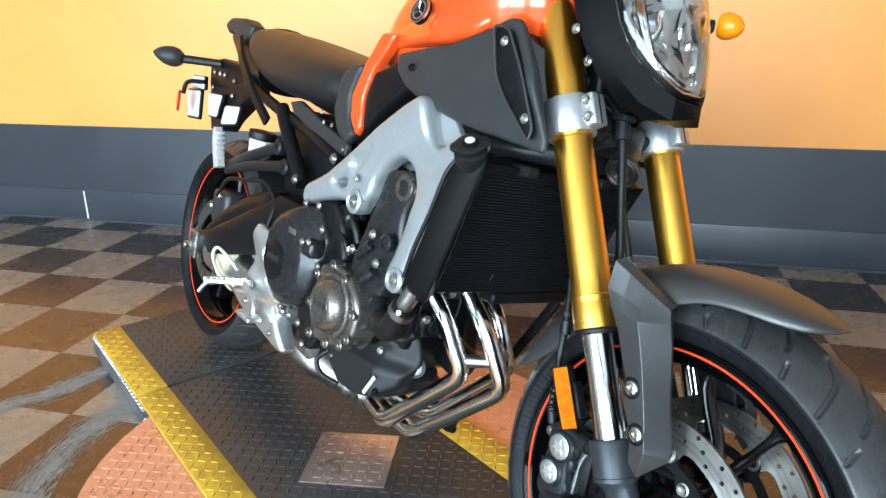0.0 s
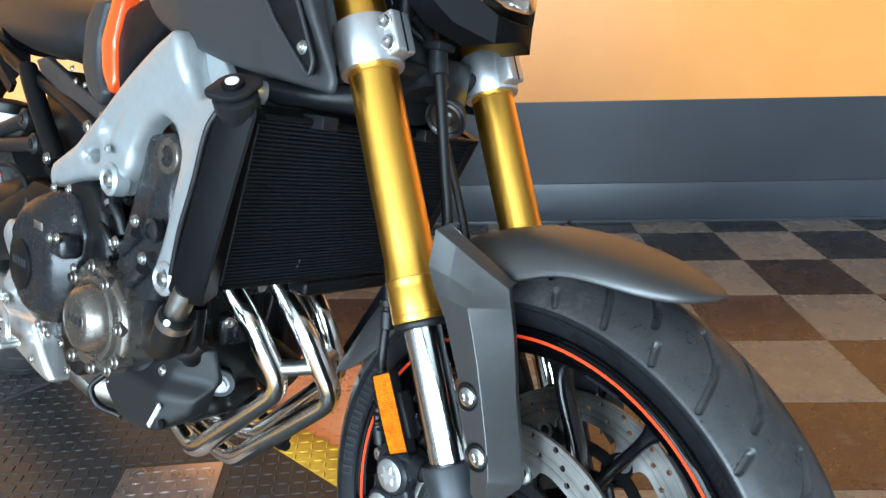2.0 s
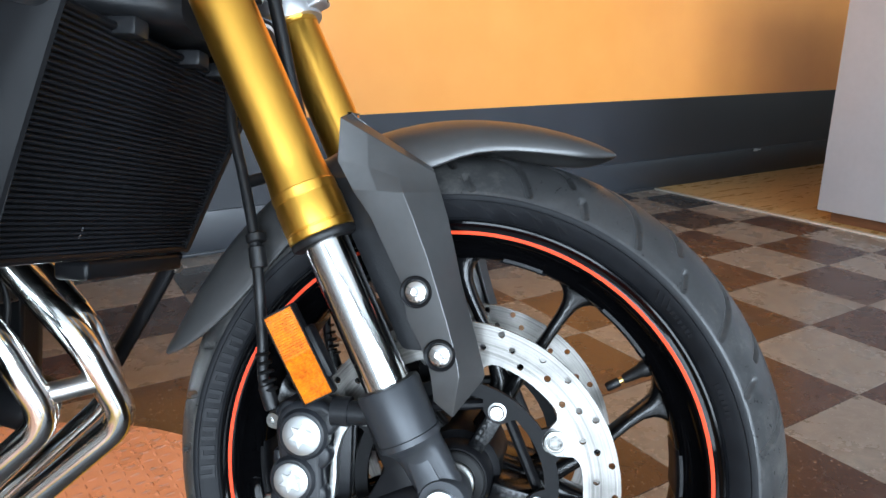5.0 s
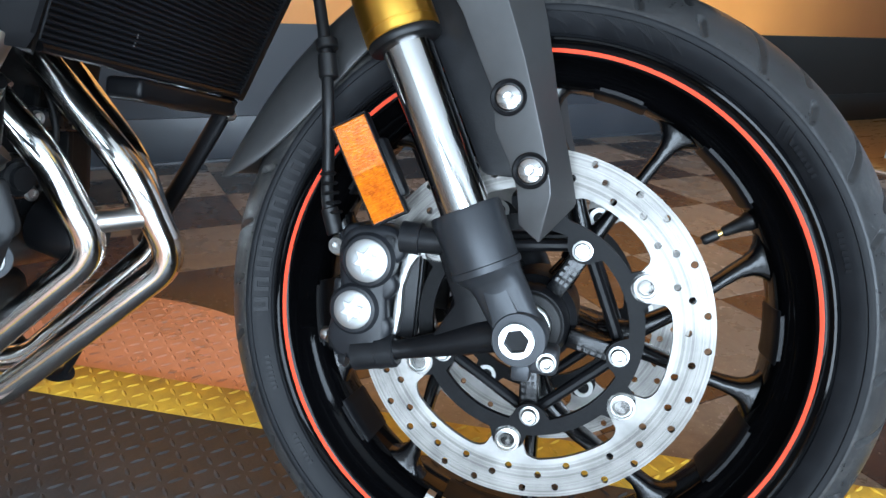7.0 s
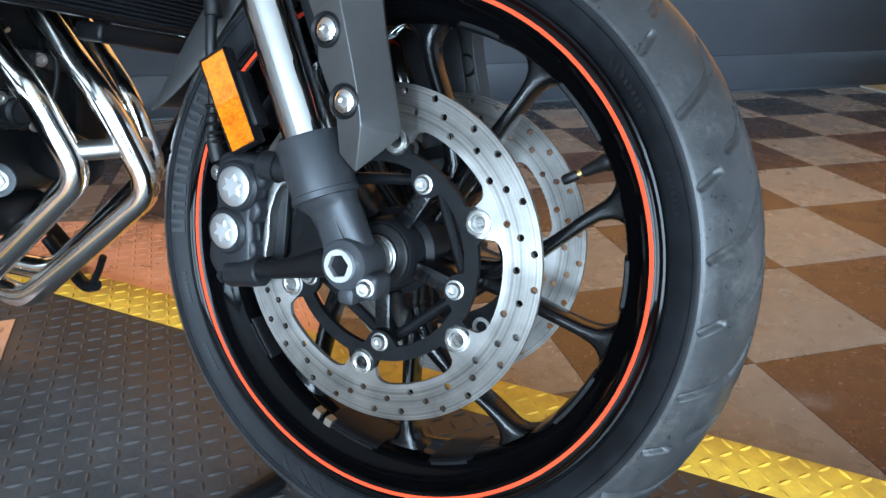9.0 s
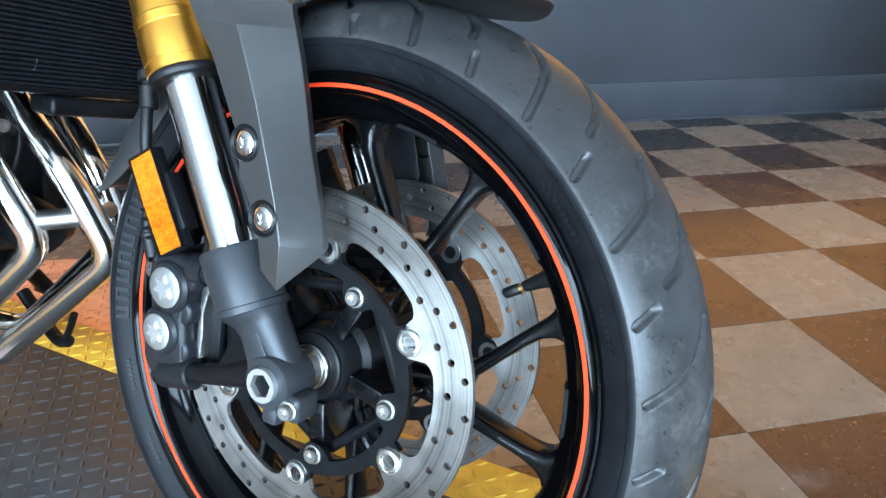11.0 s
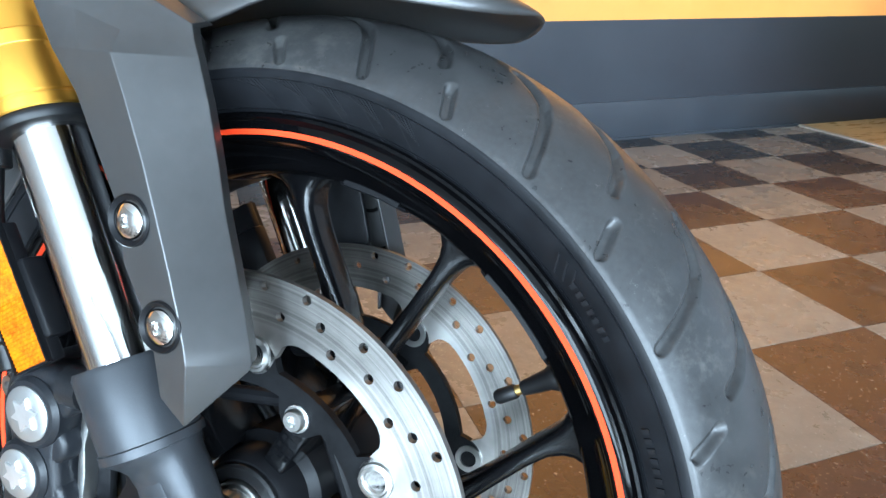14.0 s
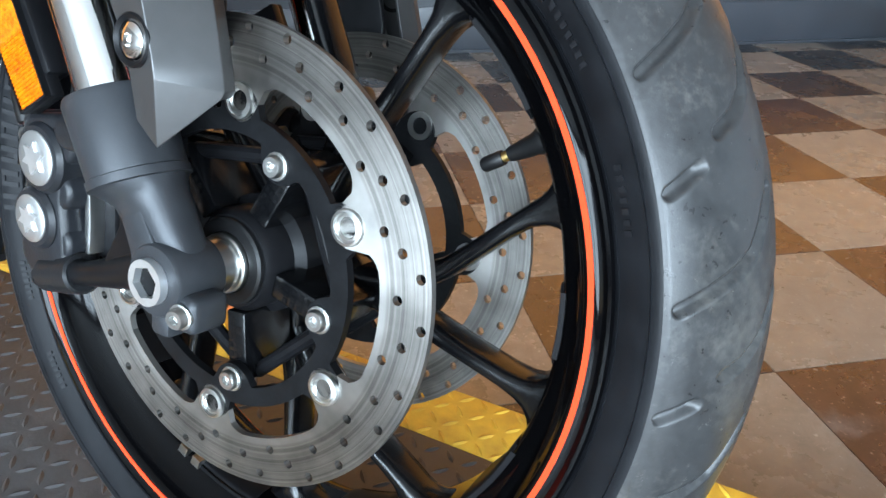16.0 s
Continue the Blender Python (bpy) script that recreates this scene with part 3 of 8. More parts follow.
bm = bmesh.new()
plate(bm, [(TABLE_S + 0.131, QM), (TABLE_S, QM + 0.131), (TABLE_S - 0.131, QM), (TABLE_S, QM - 0.131)], 0.003, pose(0, 0, TOP + 0.0005))
patch = part("centre_plate", bm, BARE_PLATE, turntable, "bare copper coloured square centre plate", TT)
tagged(part("tread_lug", lugs(TABLE_S - 0.14, TABLE_S + 0.14, QM - 0.14, QM + 0.14, TOP + 0.002, lambda s, q: in_patch(s, q, -0.012)), BARE_PLATE, patch, "", TT), kind="stuff")

# the runway's skirt down to the floor
bm = bmesh.new()
add_box(bm, (S0 + 0.01, Q0 + 0.006, 0.004), (S1 - 0.01, Q1 - 0.006, TOP - 0.013))
part("runway_frame", bm, LINK_STEEL, turntable, "grey steel runway frame", TT)
bm = bmesh.new()
for k in range(int((SEAM - S0 + 0.06) / 0.022)):
    s = S0 + 0.012 + 0.022 * k
    rod(bm, (s - 0.010, Q0 - 0.002, 0.018), (s + 0.010, Q0 - 0.002, 0.070), 0.0055, 8, 0.001)
    rod(bm, (s + 0.010, Q0 - 0.001, 0.018), (s - 0.010, Q0 - 0.001, 0.070), 0.004, 8, 0.001)
part("skirt_chain", bm, LINK_STEEL, turntable, "shiny scalloped metal skirt edge", TT)

# the round table plate
bm = bmesh.new()
lathe(bm, [(TABLE_R - 0.003, TABLE_Z - 0.012), (TABLE_R, TABLE_Z - 0.010), (TABLE_R, TABLE_Z - 0.002), (TABLE_R - 0.002, TABLE_Z)], pose(TABLE_S, QM, 0), 96)
disc_plate = part("round_plate", bm, COPPER_PLATE, turntable, "copper coloured round diamond tread plate", TT)
bm = lugs(TABLE_S - TABLE_R, TABLE_S + TABLE_R, QM - TABLE_R, QM + TABLE_R, TABLE_Z, lambda s, q: math.hypot(s - TABLE_S, q - QM) < TABLE_R - 0.015 and (q < Q0 or q > Q1))
tagged(part("tread_lug", bm, COPPER_PLATE, disc_plate, "", TT), kind="stuff")
bm = bmesh.new()
lathe(bm, [(TABLE_R - 0.05, 0.004), (TABLE_R - 0.045, TABLE_Z - 0.013)], pose(TABLE_S, QM, 0), 64)
part("table_base", bm, SATIN_BLACK, turntable, "dark turntable base", TT)

# a short bar lying on the deck behind the front wheel
bm = bmesh.new()
m = Matrix.Translation((-1.415, -1.116, TOP + 0.0095)) @ pose(0, 0, 0, 0, 0, 32)
add_box(bm, (-0.045, -0.009, -0.008), (0.030, 0.009, 0.008), 0.002, m)
thing("wheel_stop_bar", bm, SATIN_BLACK, "short black steel bar lying on the tread plate", "bar")

# ---------------------------------------------------------------- the motorcycle: front end
FWD, LEFT, UPW = Vector((0.7507, -0.6607, 0.0)), Vector((0.6409, 0.7282, -0.2427)), Vector((0.1603, 0.1822, 0.9701))
HUB = Vector((-1.2374, -1.1275, 0.3771))
WHEEL_R = 0.302
TYRE_R, TYRE_W, RIM_HALF = 0.3048, 0.0642, 0.0545
BIKE = Matrix((
    (FWD.x, LEFT.x, UPW.x, HUB.x), (FWD.y, LEFT.y, UPW.y, HUB.y), (FWD.z, LEFT.z, UPW.z, HUB.z), (0, 0, 0, 1)))
motorcycle = empty("motorcycle", BIKE @ pose(0, 0, -WHEEL_R), "black and orange naked sport motorcycle leaning on its side stand", "motorcycle")
ST = pose(0, 0, WHEEL_R)                                       # front end: x ahead, y left, z up from the front hub
STEER = Matrix.Translation((-0.15, 0, 0)) @ pose(0, 0, 0, 0, 0, 3.1) @ Matrix.Translation((0.15, 0, 0))
BD = ST @ STEER                                               # the rest, turned against the steered front end
AXLE = axis_frame((0, 0, 0), (0, -1, 0))                      # lathe axis along the wheel's axle, height to the right side


def across(y):
    """A pose that lays 2D outlines into the wheel's plane: x ahead, y up, at sideways offset y."""
    return Matrix(((1, 0, 0, 0), (0, 0, -1, y), (0, 1, 0, 0), (0, 0, 0, 1)))


def rim_angle(deg, r, y):
    return Vector((r * math.cos(radians(deg)), y, r * math.sin(radians(deg))))


def resample(ctrl, steps):
    """A smooth curve through 2D points."""
    return [(p.x, p.y) for p in smooth_path([(a, b, 0) for a, b in ctrl], steps)]


def tyre_curve(r, w):
    """Right half of a tyre's section, bead to crown, as (radius, offset): side wall and tread."""
    k = w / 0.0605
    side = [(r - 0.0690, 0.046 * k), (r - 0.0625, 0.0520 * k), (r - 0.0525, 0.0575 * k), (r - 0.0445, 0.0600 * k), (r - 0.0410, 0.0603 * k)]
    tread = [(r - 0.0403, 0.0600 * k), (r - 0.0365, 0.0583 * k), (r - 0.0265, 0.0508 * k), (r - 0.0158, 0.0393 * k), (r - 0.0078, 0.0270 * k), (r - 0.0022, 0.0134 * k), (r, 0.0)]
    return side, tread


def tyre(parent, centre, r, w, at, segs, fine, grooves=(), pitch=22.5):
    """A tyre with its tread grooves cut into the surface. grooves: lines of (degrees, sideways offset)."""
    side, tread = tyre_curve(r, w)
    side = resample(side, 3)
    tread = resample(tread, 12)
    length = [0.0]
    for a, b in zip(tread, tread[1:]):
        length.append(length[-1] + math.hypot(a[0] - b[0], a[1] - b[1]))
    steps = [length[-1] * i / fine for i in range(fine + 1)]
    tr = list(zip(np.interp(steps, length, [p[0] for p in tread]), np.interp(steps, length, [p[1] for p in tread])))
    right = side + tr
    prof = right + [(a, -b) for a, b in right[-2::-1]] + [(r - 0.075, -w * 0.70), (r - 0.075, w * 0.70)]
    rad, off = np.array([p[0] for p in prof]), np.array([p[1] for p in prof])
    ns, nt = len(side), len(right)
    crown = np.array([length[-1] - s for s in steps])
    arc = np.concatenate([np.full(ns, 9.0), crown, -crown[-2::-1], np.full(ns + 2, 9.0)])      # across the tread, right positive
    phi = np.arange(segs) * 2 * math.pi / segs
    depth = np.zeros((segs, len(prof)))
    ys, ss = np.array([p[1] for p in tr])[::-1], crown[::-1]
    for line in grooves:
        pts = [(radians(d), math.copysign(float(np.interp(abs(y), ys, ss)), -y)) for d, y in line]
        for (p0, s0), (p1, s1) in zip(pts, pts[1:]):
            span = radians(pitch)
            mid = (p0 + p1) / 2
            dphi = ((phi - mid + span / 2) % span - span / 2) + mid
            x, y = dphi[:, None] * (r - 0.01), arc[None, :]
            ax, ay, bx, by = p0 * (r - 0.01), s0, p1 * (r - 0.01), s1
            t = np.clip(((x - ax) * (bx - ax) + (y - ay) * (by - ay)) / ((bx - ax) ** 2 + (by - ay) ** 2), 0, 1)
            d = np.hypot(x - ax - t * (bx - ax), y - ay - t * (by - ay))
            wall = np.clip((0.0040 - d) / 0.0020, 0, 1)
            depth = np.maximum(depth, 0.0052 * wall * wall * (3 - 2 * wall))
    rr = rad[None, :] - depth
    m = at @ Matrix.Translation(centre)
    verts = np.stack([rr * np.cos(phi)[:, None], np.broadcast_to(-off[None, :], rr.shape), rr * np.sin(phi)[:, None]], -1).reshape(-1, 3)
    verts = verts @ np.array(m.to_3x3()).T + np.array(m.translation)
    n = len(prof)
    faces, kinds = [], []
    for i in range(segs):
        a, b = i * n, ((i + 1) % segs) * n
        for j in range(n):
            k = (j + 1) % n
            faces.append((a + j, a + k, b + k, b + j))
            kinds.append(1 if ns <= j < 2 * nt - 1 - ns - 1 else 0)
    me = bpy.data.meshes.new("tyre")
    me.from_pydata(verts.tolist(), [], faces)
    me.polygons.foreach_set("material_index", kinds)
    me.polygons.foreach_set("use_smooth", [True] * len(faces))
    me.materials.append(RUBBER)
    me.materials.append(TREAD)
    me.update()
    ob = new("tyre", me)
    ob.parent = parent
    return tagged(ob, "grey-black road tyre with curved tread grooves")


def rim(parent, centre, half, at):
    """A cast rim: lips, flange and drop centre."""
    bm = bmesh.new()
    outer = [(0.2400, half - 0.0030), (0.2406, half + 0.0004), (0.2394, half + 0.0022), (0.2376, half + 0.0022), (0.2362, half + 0.0006), (0.2346, half - 0.0004), (0.2330, half + 0.0003), (0.2312, half + 0.0010),
             (0.2268, half + 0.0002), (0.2250, half - 0.0014), (0.2238, half - 0.0040), (0.2218, half - 0.0090), (0.2180, half - 0.0150), (0.2130, half - 0.0200), (0.2085, half - 0.0235), (0.2055, half - 0.0275), (0.2035, half * 0.3)]
    loop = outer + [(a, -b) for a, b in outer[::-1]] + [(0.218, -half * 0.6), (0.2085, -half * 0.3), (0.2085, half * 0.3), (0.218, half * 0.6)]
    lathe(bm, loop, Matrix.Translation(centre) @ AXLE, 144, closed=True)
    return part("rim", bm, RIM_BLACK, parent, "gloss black cast rim", at, smooth=38)


def pinstripes(parent, centre, half, at):
    for side in (1, -1):
        bm = bmesh.new()
        lathe(bm, [(0.2275, side * (half + 0.0010)), (0.2307, side * (half + 0.0016)), (0.2307, side * (half - 0.0004)), (0.2275, side * (half - 0.0012))], Matrix.Translation(centre) @ AXLE, 144, closed=True)
        part("pinstripe", bm, STRIPE, parent, "bright orange rim pinstripe", at)


def spoke(parent, line, at, centre=(0, 0, 0), deep=0.014):
    """One cast spoke along (degrees, radius, half width) rows."""
    bm = bmesh.new()
    rings = []
    for k, (d, r, hw) in enumerate(line):
        nxt = line[min(k + 1, len(line) - 1)]
        prv = line[max(k - 1, 0)]
        a, b = rim_angle(prv[0], prv[1], 0), rim_angle(nxt[0], nxt[1], 0)
        t = (b - a).normalized()
        side = Vector((-t.z, 0, t.x))
        c = rim_angle(d, r, 0) + Vector(centre)
        dp = deep * (1.0 + 0.5 * max(0.0, 0.10 - r) / 0.10)
        rings.append([c + side * (hw * u) + Vector((0, dp * v, 0)) for u, v in ((-1, -0.50), (-0.80, -0.85), (-0.45, -1), (0.45, -1), (0.80, -0.85), (1, -0.50), (1, 0.50), (0.80, 0.85), (0.45, 1), (-0.45, 1), (-0.80, 0.85), (-1, 0.50))])
    loft(bm, rings)
    return part("spoke", bm, HUB_BLACK, parent, "", at, smooth=50)


def rim_rib(parent, mid, span, at):
    """A raised casting pad on the rim's inner barrel between two spokes."""
    bm = bmesh.new()
    n = 14
    rings = []
    for k in range(n + 1):
        d = mid - span + 2 * span * k / n
        low = 0.2031 if 0 < k < n else 0.2038
        rings.append([rim_angle(d, r, y) for r, y in ((0.2060, -0.0280), (low + 0.0012, -0.0272), (low, -0.0250), (low - 0.0006, -0.0150), (low - 0.0006, 0.0150), (low, 0.0250), (low + 0.0012, 0.0272), (0.2060, 0.0280))])
    loft(bm, rings)
    for face in (-1, 1):
        edge = [[rim_angle(mid - span + 1.2 + (2 * span - 2.4) * k / n, r, face * y) for r, y in ((0.2085, 0.0304), (0.2050, 0.0304), (0.2050, 0.0294), (0.2085, 0.0294))] for k in range(n + 1)]
        loft(bm, edge)
    return part("rim_rib", bm, SATIN_BLACK, parent, "raised black casting pad inside the rim", at, smooth=40)


def brake_disc(parent, y, face, at, phase=26.8):
    """A drilled floating disc with its carrier, buttons and bolts. face: -1 for the right side."""
    m = across(y)
    holes = []
    radii = (0.142, 0.124, 0.133, 0.143, 0.128, 0.144, 0.134, 0.124, 0.141, 0.130)
    for k in range(63):
        a = radians(29.1 - k * 360 / 63)
        r = radii[k % 10]
        holes.append(circle(r * math.cos(a), r * math.sin(a), 0.0031, 10))
    inner = []
    for k in range(6):
        c = phase + 60 * k
        inner += [(0.1165 * math.cos(radians(c + d)), 0.1165 * math.sin(radians(c + d))) for d in (-46, -43, -40, -37, -34, -31, -28, -25, -22, -19, -16)]
        bx, by = 0.1015 * math.cos(radians(c)), 0.1015 * math.sin(radians(c))
        inner += [(r * math.cos(radians(c + d)), r * math.sin(radians(c + d))) for r, d in ((0.1162, -13.8), (0.1152, -12.0), (0.1136, -10.4), (0.1112, -9.0))]
        inner += [(bx + 0.0125 * math.cos(radians(c + d)), by + 0.0125 * math.sin(radians(c + d))) for d in (-108, -122, -136, -150, -165, 180, 165, 150, 136, 122, 108)]
        inner += [(r * math.cos(radians(c + d)), r * math.sin(radians(c + d))) for r, d in ((0.1112, 9.0), (0.1136, 10.4), (0.1152, 12.0), (0.1162, 13.8))]
    disc = tagged(new("brake_disc"), "drilled steel floating brake disc on a black carrier")
    disc.parent = parent
    bm = bmesh.new()
    plate(bm, circle(0, 0, 0.1492, 128), 0.0045, m, [inner, *holes])
    part("rotor", bm, DISC_STEEL, disc, "worn ring-brushed drilled steel rotor", at, smooth=30)
    # carrier: a ring with lobes for the five hub bolts and the six buttons
    def lobed(deg):
        out, inn = 0.0950, 0.0825
        for k in range(6):
            d = abs((deg - phase - 60 * k + 180) % 360 - 180)
            out = max(out, 0.0950 + 0.0155 * max(0.0, 1 - (d / 9.0) ** 2) ** 0.5)
        for k in range(5):
            d = abs((deg - 61.8 - 72 * k + 180) % 360 - 180)
            inn = min(inn, 0.0825 - 0.0150 * max(0.0, 1 - (d / 11.0) ** 2) ** 0.5)
        return out, inn
    degs = [k * 1.5 for k in range(240)]
    outer = [(lobed(d)[0] * math.cos(radians(d)), lobed(d)[0] * math.sin(radians(d))) for d in degs]
    inner2 = [(lobed(d)[1] * math.cos(radians(d)), lobed(d)[1] * math.sin(radians(d))) for d in degs]
    bm = bmesh.new()
    plate(bm, outer, 0.0055, across(y + face * -0.0005), [inner2])
    part("carrier", bm, CARRIER, disc, "speckled black disc carrier", at, smooth=30)
    for k in range(6):
        c = rim_angle(phase + 60 * k, 0.1013, y)
        bm = bmesh.new()
        lathe(bm, [(0.0062, -0.0045), (0.0102, -0.0045), (0.0108, 0.0030), (0.0104, 0.0045), (0.0088, 0.0048), (0.0082, 0.0036), (0.0066, 0.0040), (0.0058, 0.0030)], axis_frame(c, (0, face, 0)), 24, closed=True)
        part("button", bm, ZINC, disc, "bright hollow floating-disc button", at)
    for k in range(5):
        c = rim_angle(61.8 + 72 * k, 0.0778, y + face * 0.002)
        bm = bmesh.new()
        bolt(bm, c, (0, face, 0), 0.0068, 0.006)
        part("disc_bolt", bm, ZINC, disc, "bright socket-head disc bolt", at)
    return disc


# rings of brushing round the disc
DISC_STEEL = bpy.data.materials.new("ring_brushed_steel")
DISC_STEEL.use_nodes = True
nt = DISC_STEEL.node_tree
bsdf = nt.nodes["Principled BSDF"]
bsdf.inputs["Metallic"].default_value = 1.0
tc, sep = nt.nodes.new("ShaderNodeTexCoord"), nt.nodes.new("ShaderNodeSeparateXYZ")
shift = nt.nodes.new("ShaderNodeVectorMath")
shift.operation, shift.inputs[1].default_value = "SUBTRACT", (0, 0, WHEEL_R)
nt.links.new(tc.outputs["Object"], shift.inputs[0])
nt.links.new(shift.outputs[0], sep.inputs[0])
px2, pz2 = nt.nodes.new("ShaderNodeMath"), nt.nodes.new("ShaderNodeMath")
px2.operation, pz2.operation = "MULTIPLY", "MULTIPLY"
nt.links.new(sep.outputs["X"], px2.inputs[0]); nt.links.new(sep.outputs["X"], px2.inputs[1])
nt.links.new(sep.outputs["Z"], pz2.inputs[0]); nt.links.new(sep.outputs["Z"], pz2.inputs[1])
sm, sq = nt.nodes.new("ShaderNodeMath"), nt.nodes.new("ShaderNodeMath")
sm.operation, sq.operation = "ADD", "SQRT"
nt.links.new(px2.outputs[0], sm.inputs[0]); nt.links.new(pz2.outputs[0], sm.inputs[1]); nt.links.new(sm.outputs[0], sq.inputs[0])
rings_n = nt.nodes.new("ShaderNodeTexNoise")
rings_n.noise_dimensions = "1D"
rings_n.inputs["Scale"].default_value, rings_n.inputs["Detail"].default_value, rings_n.inputs["Roughness"].default_value = 420, 8, 0.80
nt.links.new(sq.outputs[0], rings_n.inputs["W"])
cr = nt.nodes.new("ShaderNodeValToRGB")
cr.color_ramp.elements[0].position, cr.color_ramp.elements[1].position = 0.34, 0.66
cr.color_ramp.elements[0].color, cr.color_ramp.elements[1].color = (0.11, 0.105, 0.098, 1), (0.31, 0.297, 0.278, 1)
nt.links.new(rings_n.outputs["Fac"], cr.inputs["Fac"])
swept = nt.nodes.new("ShaderNodeMapRange")                     # the pads sweep only the outer band
swept.interpolation_type = "SMOOTHSTEP"
swept.inputs["From Min"].default_value, swept.inputs["From Max"].default_value = 0.1200, 0.1225
nt.links.new(sq.outputs[0], swept.inputs["Value"])
zone = nt.nodes.new("ShaderNodeMix")
zone.data_type = "RGBA"
zone.inputs["A"].default_value = (0.30, 0.290, 0.275, 1)
nt.links.new(swept.outputs["Result"], zone.inputs["Factor"])
nt.links.new(cr.outputs["Color"], zone.inputs["B"])
patch = nt.nodes.new("ShaderNodeTexNoise")                     # uneven heat and pad stains
patch.inputs["Scale"].default_value, patch.inputs["Detail"].default_value = 26, 4
nt.links.new(tc.outputs["Object"], patch.inputs["Vector"])
level = nt.nodes.new("ShaderNodeMapRange")
level.inputs["From Min"].default_value, level.inputs["From Max"].default_value = 0.32, 0.68
level.inputs["To Min"].default_value, level.inputs["To Max"].default_value = 0.68, 1.28
nt.links.new(patch.outputs["Fac"], level.inputs["Value"])
stain = nt.nodes.new("ShaderNodeVectorMath")
stain.operation = "SCALE"
nt.links.new(zone.outputs["Result"], stain.inputs[0])
nt.links.new(level.outputs["Result"], stain.inputs["Scale"])
nt.links.new(stain.outputs[0], bsdf.inputs["Base Color"])
rr = nt.nodes.new("ShaderNodeMapRange")
rr.inputs["To Min"].default_value, rr.inputs["To Max"].default_value = 0.42, 0.54
nt.links.new(rings_n.outputs["Fac"], rr.inputs["Value"]); nt.links.new(rr.outputs["Result"], bsdf.inputs["Roughness"])
rb = nt.nodes.new("ShaderNodeBump")
rb.inputs["Strength"].default_value, rb.inputs["Distance"].default_value = 0.07, 0.0003
nt.links.new(rings_n.outputs["Fac"], rb.inputs["Height"]); nt.links.new(rb.outputs["Normal"], bsdf.inputs["Normal"])

bsdf.inputs["Anisotropic"].default_value, bsdf.inputs["Anisotropic Rotation"].default_value = 0.55, 0.25
tang = nt.nodes.new("ShaderNodeTangent")
tang.direction_type, tang.axis = "RADIAL", "Y"
nt.links.new(tang.outputs["Tangent"], bsdf.inputs["Tangent"])

front_wheel = tagged(new("front_wheel"), "black cast front wheel with orange pinstripe and twin brake discs")
front_wheel.parent = motorcycle
GROOVES = [
    [(20.3, -0.0105), (17.0, -0.0200), (15.0, -0.0270), (13.5, -0.0365), (12.0, -0.0490), (10.6, -0.0595)],
    [(23.4, -0.0500), (21.8, -0.0603)],
    [(13.5, 0.008), (10.5, -0.004), (6.6, -0.0172), (4.6, -0.029), (3.6, -0.0390)],
]
GROOVES += [[(d + 9.0, -y) for d, y in g] for g in GROOVES[:2]]
tyre(front_wheel, (0, 0, 0), TYRE_R, TYRE_W, ST, 1800, 66, GROOVES)
rim(front_wheel, (0, 0, 0), RIM_HALF, ST)
pinstripes(front_wheel, (0, 0, 0), RIM_HALF, ST)

# moulded side-wall marking, as plain bars
side_rows = resample(tyre_curve(TYRE_R, TYRE_W)[0], 6)
side_r, side_y = [p[0] for p in side_rows], [p[1] for p in side_rows]


def wall_bar(bm, d0, d1, r0, r1, lift=0.0010, slant=0.0):
    """A thin raised bar on the right side wall between two angles and radii."""
    n = max(2, int(abs(d1 - d0) / 2) + 1)
    low, high = [], []
    for r, row in ((r0, low), (r1, high)):
        y = float(np.interp(r, side_r, side_y)) + lift
        for k in range(n + 1):
            d = d0 + (d1 - d0) * k / n + (slant if r == r1 else 0)
            row.append(bm.verts.new(rim_angle(d, r, -y)))
    for k in range(n):
        bm.faces.new((low[k], low[k + 1], high[k + 1], high[k]))
    loop = low + high[::-1]
    foot = [bm.verts.new(v.co + Vector((0, lift + 0.0003, 0))) for v in loop]
    bridge(bm, loop, foot)


bm = bmesh.new()
for base in (148,):
    for k in range(9):
        d = base + 4.4 * k
        wall_bar(bm, d, d + 1.0, 0.2445, 0.2565)
        wall_bar(bm, d + 2.1, d + 3.0, 0.2445, 0.2565)
        wall_bar(bm, d + 1.0, d + 2.1, 0.2540 if k % 2 else 0.2445, 0.2565 if k % 2 else 0.2468)
for base in (18, 36, 196, 214):
    for k in range(7):
        wall_bar(bm, base + 1.15 * k, base + 1.15 * k + 0.6, 0.2475, 0.2512)
for k in range(3):
    wall_bar(bm, 45.6 - 1.3 * k, 45.9 - 1.3 * k, 0.2450 + 0.0012 * k, 0.2545 + 0.0008 * k, slant=1.3)
for base in (68, 248):
    for k in range(5):
        wall_bar(bm, base + 5.2 * k, base + 5.2 * k + 0.25, 0.2400, 0.2570, slant=4.0)
    for k in range(44):
        wall_bar(bm, base + 0.6 * k, base + 0.6 * k + 0.22, 0.2480 + 0.0012 * (k % 9), 0.2590, slant=2.4)
for k in range(24):
    wall_bar(bm, 38.9 + 0.18 * math.cos(k), 39.05 + 0.18 * math.cos(k), 0.2490, 0.2500)
tagged(part("sidewall_marking", bm, GREY_MARK, front_wheel, "moulded tyre side wall marking bars", ST), kind="stuff")
bm = bmesh.new()
for r, d in ((0.2425, 1), (0.2590, 1)):
    y = float(np.interp(r, side_r, side_y))
    lathe(bm, [(r - 0.0006, y - 0.0005), (r, y + 0.0008), (r + 0.0006, y - 0.0005)], AXLE, 128, closed=True)
part("sidewall_rib", bm, RUBBER, front_wheel, "", ST)

